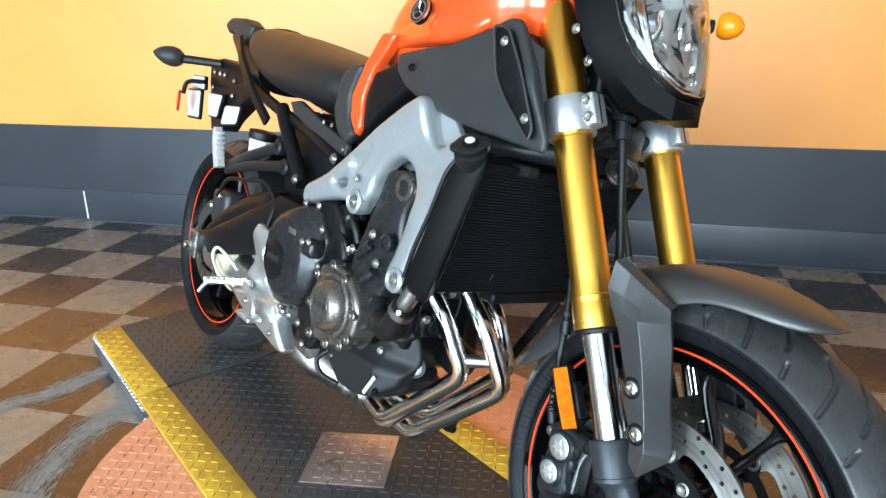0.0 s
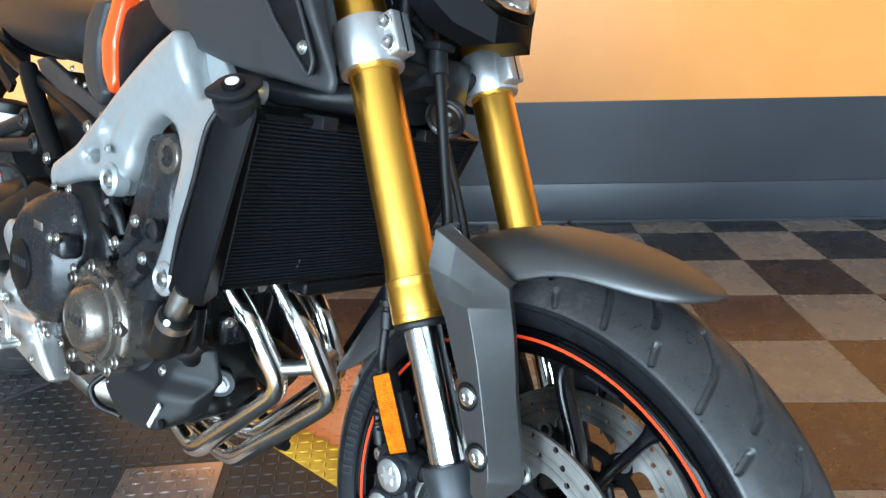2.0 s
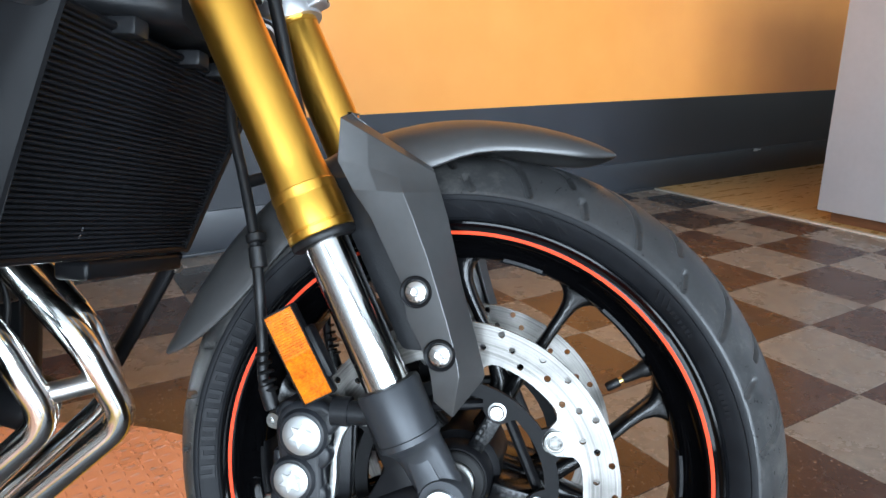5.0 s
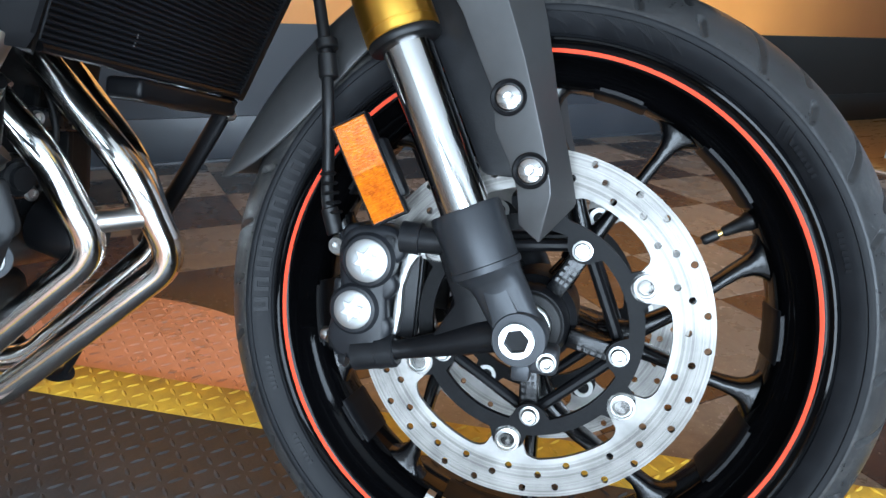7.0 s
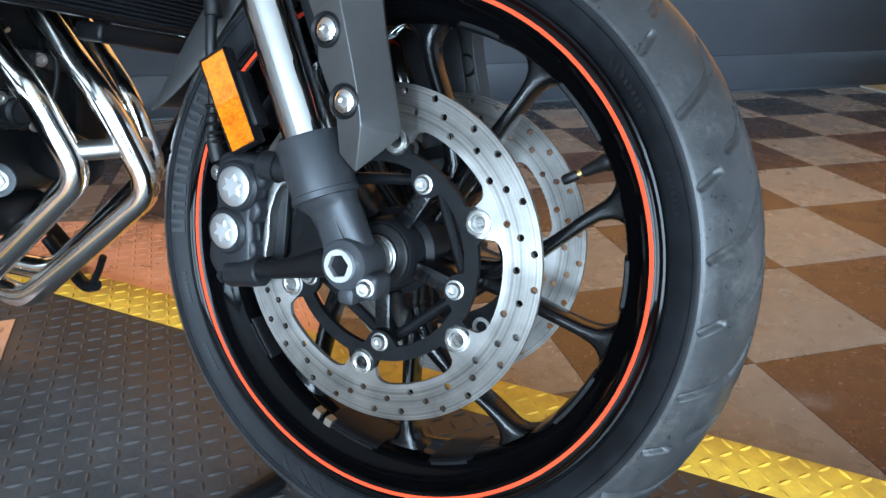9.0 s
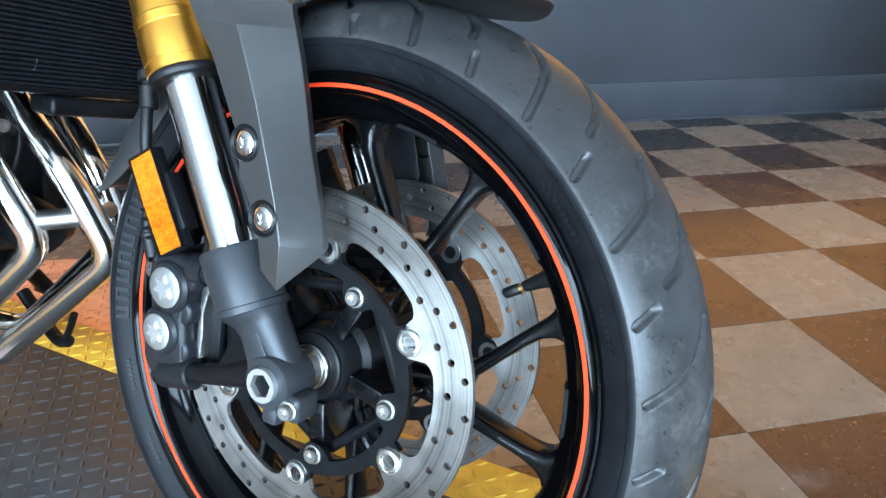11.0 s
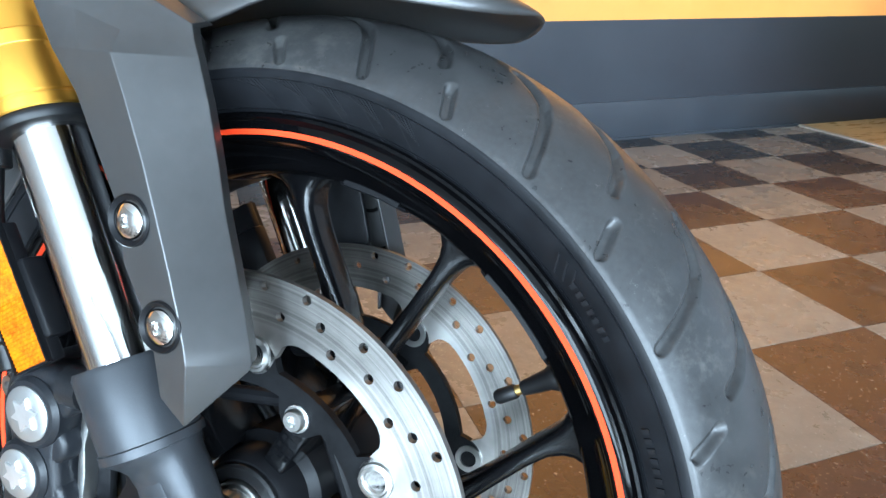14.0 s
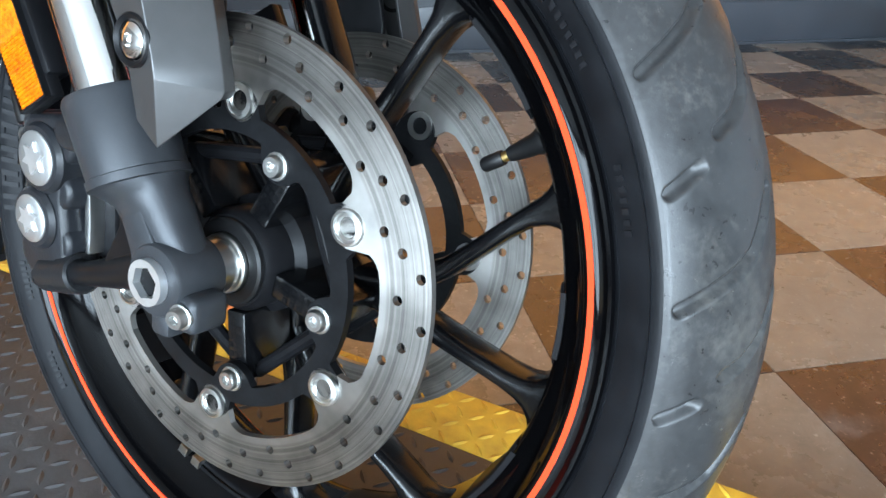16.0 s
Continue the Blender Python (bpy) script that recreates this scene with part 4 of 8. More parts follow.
# hub and spokes
bm = bmesh.new()
lathe(bm, [(0.014, -0.066), (0.030, -0.066), (0.034, -0.060), (0.034, -0.045), (0.040, -0.040), (0.040, 0.040), (0.034, 0.045), (0.034, 0.060), (0.030, 0.066), (0.014, 0.066)], AXLE, 48)
part("hub", bm, SATIN_BLACK, front_wheel, "satin black cast wheel hub", ST)
for k in range(5):
    c = -13 + 72 * k
    spoke(front_wheel, [(c + 1, 0.036, 0.013), (c + 1, 0.07, 0.0095), (c + 0.5, 0.11, 0.0065), (c, 0.150, 0.0056), (c, 0.176, 0.0060), (c, 0.188, 0.0078), (c, 0.195, 0.0112), (c, 0.200, 0.0170), (c, 0.2045, 0.0270)], ST)
    spoke(front_wheel, [(c + 4, 0.060, 0.010), (c + 10, 0.090, 0.0090), (c + 21, 0.123, 0.0065), (c + 26.5, 0.143, 0.0056), (c + 31, 0.165, 0.0056), (c + 33.0, 0.180, 0.0064), (c + 33.6, 0.190, 0.0086), (c + 33.8, 0.196, 0.0120), (c + 33.9, 0.2005, 0.0175), (c + 34, 0.2045, 0.0270)], ST)
    for mid, span in ((16.5, 6.5), (57.0, 9.0)):
        rim_rib(front_wheel, c + mid, span, ST)
    for face in (1, -1):
        bm = bmesh.new()
        a, b = rim_angle(c + 5.0, 0.0790, face * 0.050), rim_angle(c + 71.0, 0.0790, face * 0.050)
        tube(bm, [a, a * 0.5 + b * 0.5, b], 0.0052, 10)
        part("hub_bar", bm, SATIN_BLACK, front_wheel, "gloss black bar between the disc mounts", ST)
        m = Matrix.Translation(rim_angle(c + 1.5, 0.058, face * 0.042)) @ Euler((0, -radians(c + 1.5), 0)).to_matrix().to_4x4()
        bm = bmesh.new()
        add_box(bm, (-0.024, -0.022, -0.008), (0.024, 0.022, 0.008), 0.002)
        for i in range(5):
            for j in range(3):
                add_box(bm, (-0.014 + 0.006 * i, -face * -0.0218 - 0.0006, -0.006 + 0.0042 * j), (-0.0105 + 0.006 * i, -face * -0.0218 + 0.0010, -0.0032 + 0.0042 * j))
        part("disc_mount", bm, HUB_BLACK, front_wheel, "black cast disc mounting arm with knurled pad", ST @ m)
brake_disc(front_wheel, -0.068, -1, ST)
brake_disc(front_wheel, 0.068, 1, ST, 2.0)

# valve and balance weight
bm = bmesh.new()
d = rim_angle(31.8, 1, 0)
lathe(bm, [(0.0085, 0), (0.0085, 0.004), (0.0065, 0.008), (0.0048, 0.023), (0.0040, 0.0255)], axis_frame(d * 0.2035 + Vector((0, -0.008, 0)), -d), 16)
valve = part("valve", bm, HOSE, front_wheel, "black rubber tyre valve", ST)
bm = bmesh.new()
lathe(bm, [(0.0031, 0), (0.0031, 0.004)], axis_frame(d * 0.178 + Vector((0, -0.008, 0)), -d), 12)
part("stem", bm, BRASS, valve, "brass valve stem", ST)
bm = bmesh.new()
lathe(bm, [(0.0042, 0), (0.0046, 0.001), (0.0046, 0.012), (0.0036, 0.014)], axis_frame(d * 0.174 + Vector((0, -0.008, 0)), -d), 14)
part("cap", bm, HOSE, valve, "", ST)
for off in (0.0, 4.2):
    bm = bmesh.new()
    rings = [[rim_angle(-113 + off + 1.2 * i, r, y) for r, y in ((0.2080, -0.0330), (0.2080, -0.0230), (0.2000, -0.0230), (0.2000, -0.0330))] for i in range(3)]
    loft(bm, rings)
    part("balance_weight", bm, ZINC, front_wheel, "small silver wheel balance weight", ST)

# forks, brakes, mudguard
def fork_pt(z, y):
    return Vector((-0.011 - 0.497 * z, y, z))


def collar(bm, z, y, prof, segs=36):
    """Turned rings round a fork leg: (radius, distance up the leg) from height z."""
    lathe(bm, prof, axis_frame(fork_pt(z, y), (-0.445, 0, 0.8955)), segs)


CAP_KEY = material("cap_key_alloy", (0.86, 0.87, 0.87), 0.34, 0.9, spread=0.1, grain=90)


def fork_leg(y):
    face = -1 if y < 0 else 1
    leg = tagged(new("fork_leg"), "inverted fork leg with gold tube and chrome slider")
    leg.parent = motorcycle
    bm = bmesh.new()
    collar(bm, 0.085, y, [(0.0205, 0), (0.0205, 0.165)])
    part("slider", bm, CHROME, leg, "polished chrome fork slider", ST)
    bm = bmesh.new()
    collar(bm, 0.2185, y, [(0.0235, 0.0042), (0.0296, 0.0042), (0.0304, 0.0052), (0.0304, 0.0110), (0.0297, 0.0116), (0.0297, 0.0126), (0.0302, 0.0132), (0.0302, 0.0350), (0.0294, 0.0385), (0.0294, 0.0400), (0.0297, 0.0405), (0.0297, 0.0480), (0.0290, 0.0490), (0.0275, 0.064), (0.0272, 0.070), (0.0272, 0.270), (0.0280, 0.2705), (0.0280, 0.49), (0.0272, 0.492), (0.0272, 0.62)])
    part("tube", bm, GOLD, leg, "gold anodised upper fork tube", ST, smooth=25)
    bm = bmesh.new()
    collar(bm, 0.2185, y, [(0.0208, -0.0035), (0.0262, -0.0035), (0.0288, -0.0022), (0.0299, 0.0004), (0.0298, 0.0030), (0.0286, 0.0046), (0.0240, 0.006)])
    part("dust_seal", bm, HOSE, leg, "black rubber dust seal", ST)
    # cast foot: collar, taper and axle lug
    bm = bmesh.new()
    up = Vector((-0.445, 0, 0.8955))
    fw = Vector((0.8955, 0, 0.445))
    rings = []
    for h, cx, hx, out, inn, sq in ((0.105, 0, 0.0278, 0.0285, 0.0285, 1.0), (0.102, 0, 0.0290, 0.0298, 0.0298, 1.0), (0.0585, 0.0, 0.0278, 0.0285, 0.0285, 1.0), (0.0578, 0.0, 0.0289, 0.0296, 0.0296, 1.0), (0.0528, 0.0, 0.0289, 0.0296, 0.0296, 1.0), (0.0522, 0.0, 0.0266, 0.0268, 0.0270, 1.0), (0.0500, 0.0005, 0.0258, 0.0252, 0.0258, 1.0), (0.0465, 0.002, 0.0240, 0.0210, 0.0235, 1.0),
                                    (0.0420, 0.004, 0.0222, 0.0172, 0.0210, 0.9), (0.034, 0.0055, 0.0212, 0.0150, 0.0200, 0.8), (0.020, 0.0065, 0.0204, 0.0138, 0.0190, 0.75), (0.010, 0.0075, 0.0198, 0.0120, 0.0185, 0.75), (-0.010, 0.0095, 0.0180, 0.0112, 0.0180, 0.8)):
        c = fork_pt(0.0, y) + up * h + fw * cx
        ring_pts = []
        for k in range(40):
            a = 2 * math.pi * k / 40
            u, v = math.copysign(abs(math.cos(a)) ** sq, math.cos(a)), math.copysign(abs(math.sin(a)) ** sq, math.sin(a))
            ring_pts.append(c + fw * (hx * u) + Vector((0, face * (out if v > 0 else inn) * v, 0)))
        rings.append(ring_pts)
    loft(bm, rings)
    foot = part("axle_foot", bm, GREY_PAINT, leg, "dark grey cast fork foot", ST, smooth=45)
    bm = bmesh.new()
    lathe(bm, [(0.0208, -0.0175), (0.0218, -0.0155), (0.0218, 0.0145), (0.0206, 0.0165), (0.0140, 0.0167)], axis_frame((-0.002, y, -0.001), (0, face, 0)), 40)
    # clamp ear ahead of the axle
    add_box(bm, (0.006, y - 0.016, -0.026), (0.030, y + 0.011, -0.004), 0.005, segments=3)
    add_box(bm, (-0.006, y - 0.016, -0.034), (0.010, y + 0.010, -0.018), 0.004)
    part("axle_lug", bm, GREY_PAINT, foot, "", ST)
    bm = bmesh.new()
    # flat web down the outside of the foot
    plate(bm, fillet([(-0.0355, 0.0345), (-0.0195, 0.0435), (-0.0040, 0.0185), (0.008, 0.008), (-0.010, -0.012), (-0.0225, -0.004), (-0.0245, 0.010)], 0.003), 0.012, across(y + face * 0.0090), bevel=0.0016)
    part("foot_panel", bm, GREY_PAINT, foot, "", ST)
    # axle end with a hexagon socket
    bm = bmesh.new()
    hexa = [(0.0100 * math.cos(radians(60 * k + 15)), 0.0100 * math.sin(radians(60 * k + 15))) for k in range(6)]
    plate(bm, circle(0, 0, 0.0136, 32), 0.005, Matrix.Translation((-0.003, 0, -0.001)) @ across(y + face * 0.0195), [hexa])
    part("axle_end", bm, CAP_KEY, foot, "bright hollow hexagon axle end", ST, smooth=30)
    bm = bmesh.new()
    rod(bm, (-0.003, y + face * 0.013, -0.001), (-0.003, y + face * 0.0172, -0.001), 0.0128, 24)
    part("axle_bore", bm, SATIN_BLACK, foot, "", ST)
    bm = bmesh.new()
    bolt(bm, (0.021, y + face * (0.0158 if face < 0 else 0.0108), -0.0150), (0.15, face, -0.05), 0.0062, 0.007)
    part("pinch_bolt", bm, ZINC, foot, "bright socket-head pinch bolt", ST)
    # spacer between foot and hub
    bm = bmesh.new()
    lathe(bm, [(0.0150, 0.0), (0.0192, 0.001), (0.0192, 0.0075), (0.0182, 0.0085), (0.0160, 0.0088), (0.0160, 0.0130), (0.0176, 0.0133), (0.0176, 0.0225)], axis_frame((0, face * 0.066, 0), (0, face, 0)), 32)
    part("axle_spacer", bm, ZINC, foot, "bright stepped axle spacer", ST)
    bm = bmesh.new()
    lathe(bm, [(0.0200, 0.0), (0.0270, 0.0), (0.0285, -0.0015), (0.0285, -0.006), (0.0200, -0.006)], axis_frame((0, face * 0.0705, 0), (0, face, 0)), 40, closed=True)
    part("hub_seal", bm, HOSE, foot, "black hub dust seal", ST)
    return leg


for y in (-0.105, 0.105):
    fork_leg(y)


def triple_clamp():
    clamp = tagged(new("lower_triple_clamp"), "bare alloy lower fork clamp with pinch bolts")
    clamp.parent = motorcycle
    up = Vector((-0.445, 0, 0.8955))
    fw = Vector((0.8955, 0, 0.445))
    bm = bmesh.new()
    z0 = 0.470
    base = fork_pt(z0, 0)
    rings = []
    for yy, back, hx in ((-0.085, -0.010, 0.020), (-0.05, -0.025, 0.028), (0, -0.03, 0.034), (0.05, -0.025, 0.028), (0.085, -0.010, 0.020)):
        c = base + Vector((0, yy, 0)) + fw * back + up * 0.014
        rings.append([c + fw * (hx * math.cos(a)) + up * (0.014 * math.sin(a)) for a in (2 * math.pi * k / 20 for k in range(20))])
    loft(bm, rings)
    part("bridge", bm, BLACK_CAST, clamp, "", ST)
    for y in (-0.105, 0.105):
        bm = bmesh.new()
        collar(bm, z0, y, [(0.0276, -0.005), (0.0345, -0.005), (0.0355, -0.003), (0.0355, 0.046), (0.0345, 0.048), (0.0276, 0.048)])
        part("clamp_ring", bm, CLAMP_ALLOY, clamp, "bare satin alloy fork clamp ring", ST)
        bm = bmesh.new()
        e = fork_pt(z0, y) + fw * 0.036 + up * 0.0215
        s = 1 if y < 0 else -1
        m = Matrix.Translation(e + Vector((0, s * 0.006, 0))) @ Matrix(((fw.x, 0, up.x, 0), (0, 1, 0, 0), (fw.z, 0, up.z, 0), (0, 0, 0, 1)))
        add_box(bm, (-0.012, -0.014, -0.0235), (0.014, 0.014, 0.0235), 0.004, m, 3)
        ear = part("clamp_ear", bm, CLAMP_ALLOY, clamp, "split alloy clamp ear", ST)
        bm = bmesh.new()
        add_box(bm, (0.0138, -0.0012, -0.0232), (0.0146, 0.0012, 0.0232), 0, m)
        part("clamp_slit", bm, SATIN_BLACK, ear, "", ST)
        for h in (-0.0115, 0.0115):
            bm = bmesh.new()
            p = m @ Vector((0.004, s * -0.014 if y > 0 else -0.0145, h))
            bolt(bm, p, (0.15, -1, 0), 0.0068, 0.006)
            part("clamp_bolt", bm, ZINC, clamp, "zinc socket-head clamp bolt", ST)


CLAMP_ALLOY = material("satin_clamp_alloy", (0.62, 0.62, 0.63), 0.36, 0.85, spread=0.06, grain=120, bump=0.1, bump_scale=900)
triple_clamp()


CAL_AT = ST @ Matrix.Translation((0.0035, 0, -0.0018))


def calliper(face):
    """A radial four-piston calliper on the back of the fork foot."""
    y = face * 0.068
    cal = tagged(new("brake_calliper"), "black radial four-piston brake calliper with silver caps")
    cal.parent = motorcycle
    bm = bmesh.new()
    outline = fillet([(-0.158, 0.070), (-0.122, 0.075), (-0.108, 0.066), (-0.115, 0.042), (-0.121, 0.020), (-0.118, -0.004), (-0.117, -0.030), (-0.124, -0.042), (-0.158, -0.045), (-0.171, -0.030), (-0.168, -0.006), (-0.160, 0.008), (-0.164, 0.030), (-0.167, 0.052)], 0.010, 4)
    plate(bm, outline, 0.028, across(y + face * 0.0205), bevel=0.0055)
    plate(bm, outline, 0.024, across(y - face * 0.0195), bevel=0.004)
    for x, z, r, h in ((-0.1215, 0.0560, 0.0145, 0.0345), (-0.1260, 0.0235, 0.0135, 0.0335), (-0.1285, -0.0130, 0.0140, 0.0335), (-0.1400, -0.0330, 0.0125, 0.0330), (-0.1540, 0.0610, 0.0110, 0.0325)):
        lathe(bm, [(r, -0.030), (r, h - 0.004), (r - 0.0012, h - 0.0012), (r - 0.0040, h), (0.0001, h)], axis_frame((x, y, z), (0, face, 0)), 24)
    body = part("calliper_body", bm, CAL_BLACK, cal, "satin black cast calliper body", CAL_AT, smooth=50)
    bm = bmesh.new()
    add_box(bm, (-0.172, y - 0.028, -0.040), (-0.150, y + 0.028, -0.018), 0.006)
    add_box(bm, (-0.170, y - 0.028, 0.044), (-0.150, y + 0.028, 0.066), 0.006)
    add_box(bm, (-0.171, y - 0.026, 0.004), (-0.160, y + 0.026, 0.024), 0.004)
    part("bridge", bm, CAL_BLACK, cal, "", CAL_AT)
    for (x, z, r) in ((-0.1380, 0.0435, 0.0180), (-0.1465, 0.0010, 0.0163)):
        bm = bmesh.new()
        lathe(bm, [(r + 0.006, 0.026), (r + 0.0055, 0.0355), (r + 0.003, 0.0385), (r + 0.0008, 0.0390)], axis_frame((x, y, z), (0, face, 0)), 40)
        boss = part("piston_boss", bm, CAL_BLACK, cal, "", CAL_AT)
        bm = bmesh.new()
        prof = [(r, 0.0375), (r, 0.0398), (r - 0.001, 0.0405), (r * 0.55, 0.0407)]
        lathe(bm, prof, axis_frame((x, y, z), (0, face, 0)), 40)
        part("piston_cap", bm, CAP_SILVER, boss, "bright machined round piston cap", CAL_AT)
        bm = bmesh.new()
        star = []
        for k in range(12):
            rr = r * (0.36 if k % 2 else 0.66)
            star.append((x + rr * math.cos(radians(30 * k + 20)), z + rr * math.sin(radians(30 * k + 20))))
        plate(bm, star, 0.0024, across(y + face * 0.0412), bevel=0.0006)
        part("cap_key", bm, CAP_KEY, boss, "star-shaped key in the cap", CAL_AT, smooth=20)
    # machined inner edge, bright
    bm = bmesh.new()
    rim_in = [(-0.112, 0.060), (-0.099, 0.066), (-0.092, 0.053), (-0.100, 0.050), (-0.106, 0.040), (-0.1105, 0.022), (-0.1100, 0.000), (-0.1120, -0.020), (-0.1170, -0.020), (-0.1165, 0.005), (-0.1140, 0.036)]
    plate(bm, fillet(rim_in, 0.003), 0.012, across(y + face * 0.0150), bevel=0.001)
    part("pad_bridge", bm, EDGE_ALLOY, cal, "bare machined calliper edge", CAL_AT)
    bm = bmesh.new()
    add_box(bm, (-0.148, y - 0.010, -0.024), (-0.100, y - 0.003, 0.054), 0.002)
    add_box(bm, (-0.148, y + 0.003, -0.024), (-0.100, y + 0.010, 0.054), 0.002)
    part("brake_pad", bm, BLACK_CAST, cal, "dark brake pads either side of the disc", CAL_AT)
    # mounting arms to the fork foot
    yf = face * 0.097
    bm = bmesh.new()
    tube(bm, smooth_path([(-0.105, yf, 0.066), (-0.085, yf, 0.066), (-0.062, yf, 0.070)], 4), 0.011, 14)
    tube(bm, [(-0.112, yf, 0.066), (-0.096, yf, 0.066)], 0.0135, 16)
    part("upper_arm", bm, BLACK_CAST, cal, "", CAL_AT)
    bm = bmesh.new()
    tube(bm, [(-0.112, yf, -0.0300), (-0.104, yf, -0.0285), (-0.090, yf, -0.0245), (-0.065, yf, -0.0165), (-0.040, yf, -0.0075), (-0.018, yf, -0.001)], [0.0096, 0.0082, 0.0090, 0.0110, 0.0135, 0.0150], 18)
    plate(bm, fillet([(-0.088, 0.074), (-0.072, 0.074), (-0.034, 0.036), (-0.020, 0.006), (-0.035, -0.010), (-0.088, -0.024), (-0.076, -0.008), (-0.062, 0.018)], 0.003), 0.010, across(yf), bevel=0.002)
    part("lower_arm", bm, SATIN_BLACK, cal, "black cast calliper mounting arm", CAL_AT)
    bm = bmesh.new()
    tube(bm, [(-0.145, yf - face * 0.002, -0.0405), (-0.124, yf - face * 0.002, -0.0355), (-0.1235, yf - face * 0.002, -0.0350), (-0.110, yf - face * 0.002, -0.0310), (-0.1085, yf - face * 0.002, -0.0305)], [0.0132, 0.0132, 0.0142, 0.0142, 0.0125], 20)
    part("mount_boss", bm, BLACK_CAST, cal, "", CAL_AT)
    for p in ((-0.176, y + face * 0.01, -0.031), (-0.150, y + face * 0.03, -0.044)):
        bm = bmesh.new()
        bolt(bm, p, (-1, 0, 0.1), 0.006, 0.007)
        part("calliper_bolt", bm, ZINC if p[0] < -0.17 else BLACK_CAST, cal, "", CAL_AT)
    # banjo and hose
    bm = bmesh.new()
    lathe(bm, [(0.0085, 0), (0.0090, 0.001), (0.0090, 0.008), (0.0070, 0.009), (0.0070, 0.013), (0.0035, 0.013), (0.0030, 0.010)], axis_frame((-0.168, y + face * 0.016, 0.051), (-0.15, face, 0)), 18)
    part("banjo_bolt", bm, ZINC, cal, "bright banjo bolt on the brake hose", CAL_AT)
    return cal


EDGE_ALLOY = material("machined_edge_alloy", (0.44, 0.44, 0.43), 0.36, 1.0, spread=0.1, grain=70)
CAL_BLACK = material("calliper_black", (0.013, 0.014, 0.0165), 0.34, 0.0, spec=0.3, spread=0.2, grain=90, bump=0.1, bump_scale=600)
CAP_SILVER = material("cap_alloy", (0.46, 0.47, 0.47), 0.42, 0.9, spread=0.06, grain=60)
for face in (-1, 1):
    calliper(face)


def brake_hose(face):
    """The hose from the calliper up behind the fork."""
    y = face * 0.09
    hose = tagged(new("brake_hose"), "black front brake hose with crimped ends")
    hose.parent = motorcycle
    bm = bmesh.new()
    pts = smooth_path([(-0.170, y, 0.060), (-0.180, y, 0.085), (-0.184, y + face * -0.004, 0.120), (-0.186, y, 0.160), (-0.196, y - face * 0.008, 0.210), (-0.215, y - face * 0.02, 0.270), (-0.235, y - face * 0.03, 0.330), (-0.250, y - face * 0.055, 0.400)], 5)
    tube(bm, pts, 0.0052, 12)
    part("hose", bm, HOSE, hose, "", ST)
    for a, b, r in (((-0.170, y, 0.058), (-0.178, y, 0.080), 0.0072), ((-0.190, y - face * 0.005, 0.188), (-0.194, y - face * 0.007, 0.208), 0.0082), ((-0.194, y - face * 0.007, 0.212), (-0.1965, y - face * 0.008, 0.220), 0.0095)):
        bm = bmesh.new()
        rod(bm, a, b, r, 16, 0.001)
        part("hose_sleeve", bm, HOSE, hose, "", ST)
    for k in range(5):
        bm = bmesh.new()
        c = Vector((-0.1725 - 0.0022 * k, y, 0.075 + 0.008 * k))
        lathe(bm, [(0.0060, 0), (0.0074, 0.0016), (0.0060, 0.0032)], axis_frame(c, (-0.2, 0, 1)), 14)
        part("hose_rib", bm, HOSE, hose, "", ST)


brake_hose(-1)
brake_hose(1)


AMBER_RIB = material("ribbed_amber_reflector", (0.80, 0.22, 0.001), 0.18, second=(0.40, 0.075, 0.001), grain=380, spec=0.5, bump=0.35, bump_scale=620)


def reflector(face):
    y = face * 0.112
    ref = tagged(new("side_reflector"), "amber ribbed rectangular reflector in a black holder")
    ref.parent = motorcycle
    # frame of the reflector: along its length and width in the fork's plane
    ang = radians(-60.5)
    m = Matrix.Translation((-0.1355, y, 0.1165)) @ Matrix(((math.cos(ang), 0, -math.sin(ang), 0), (0, 1, 0, 0), (math.sin(ang), 0, math.cos(ang), 0), (0, 0, 0, 1)))
    bm = bmesh.new()
    add_box(bm, (-0.0435, -0.005, -0.0155), (0.0435, 0.005, 0.0155), 0.002, m)
    for z in (-0.0152, 0.0140):
        add_box(bm, (-0.0432, face * 0.006 - 0.002, z), (0.0432, face * 0.006 + 0.002, z + 0.0012), 0, m)
    for x in (-0.0432, 0.0418):
        add_box(bm, (x, face * 0.006 - 0.002, -0.0150), (x + 0.0014, face * 0.006 + 0.002, 0.0150), 0, m)
    add_box(bm, (-0.020, -face * 0.004 - 0.008, -0.004), (0.030, -face * 0.004 + 0.008, 0.020), 0.003, m)
    part("holder", bm, SATIN_BLACK, ref, "black reflector holder", ST)
    bm = bmesh.new()
    prof = [(-0.0415, 0.0040), (-0.0415, 0.0062)]
    for k in range(34):
        x = -0.0396 + 0.0024 * k
        lean = 0.0009 if x > 0 else -0.0009                   # the prisms of the two halves lean opposite ways
        h = 0.0062 + 0.0012 * (1 - abs(x) / 0.0415)           # the two halves meet in a low ridge
        prof += [(x - 0.0011, h), (x + lean, h + 0.0007), (x + 0.0011, h)]
    prof += [(0.0415, 0.0062), (0.0415, 0.0040)]
    loft(bm, [[m @ Vector((x, face * h, z)) for x, h in prof] for z in (-0.0140, 0.0140)])
    part("amber_lens", bm, AMBER_RIB, ref, "ribbed amber plastic lens", ST, smooth=0)


reflector(-1)
reflector(1)


def subsurf(ob, levels=2, thick=0.0):
    if thick:
        so = ob.modifiers.new("thickness", "SOLIDIFY")
        so.thickness, so.offset = thick, -1
    su = ob.modifiers.new("rounding", "SUBSURF")
    su.levels = su.render_levels = levels
    return ob


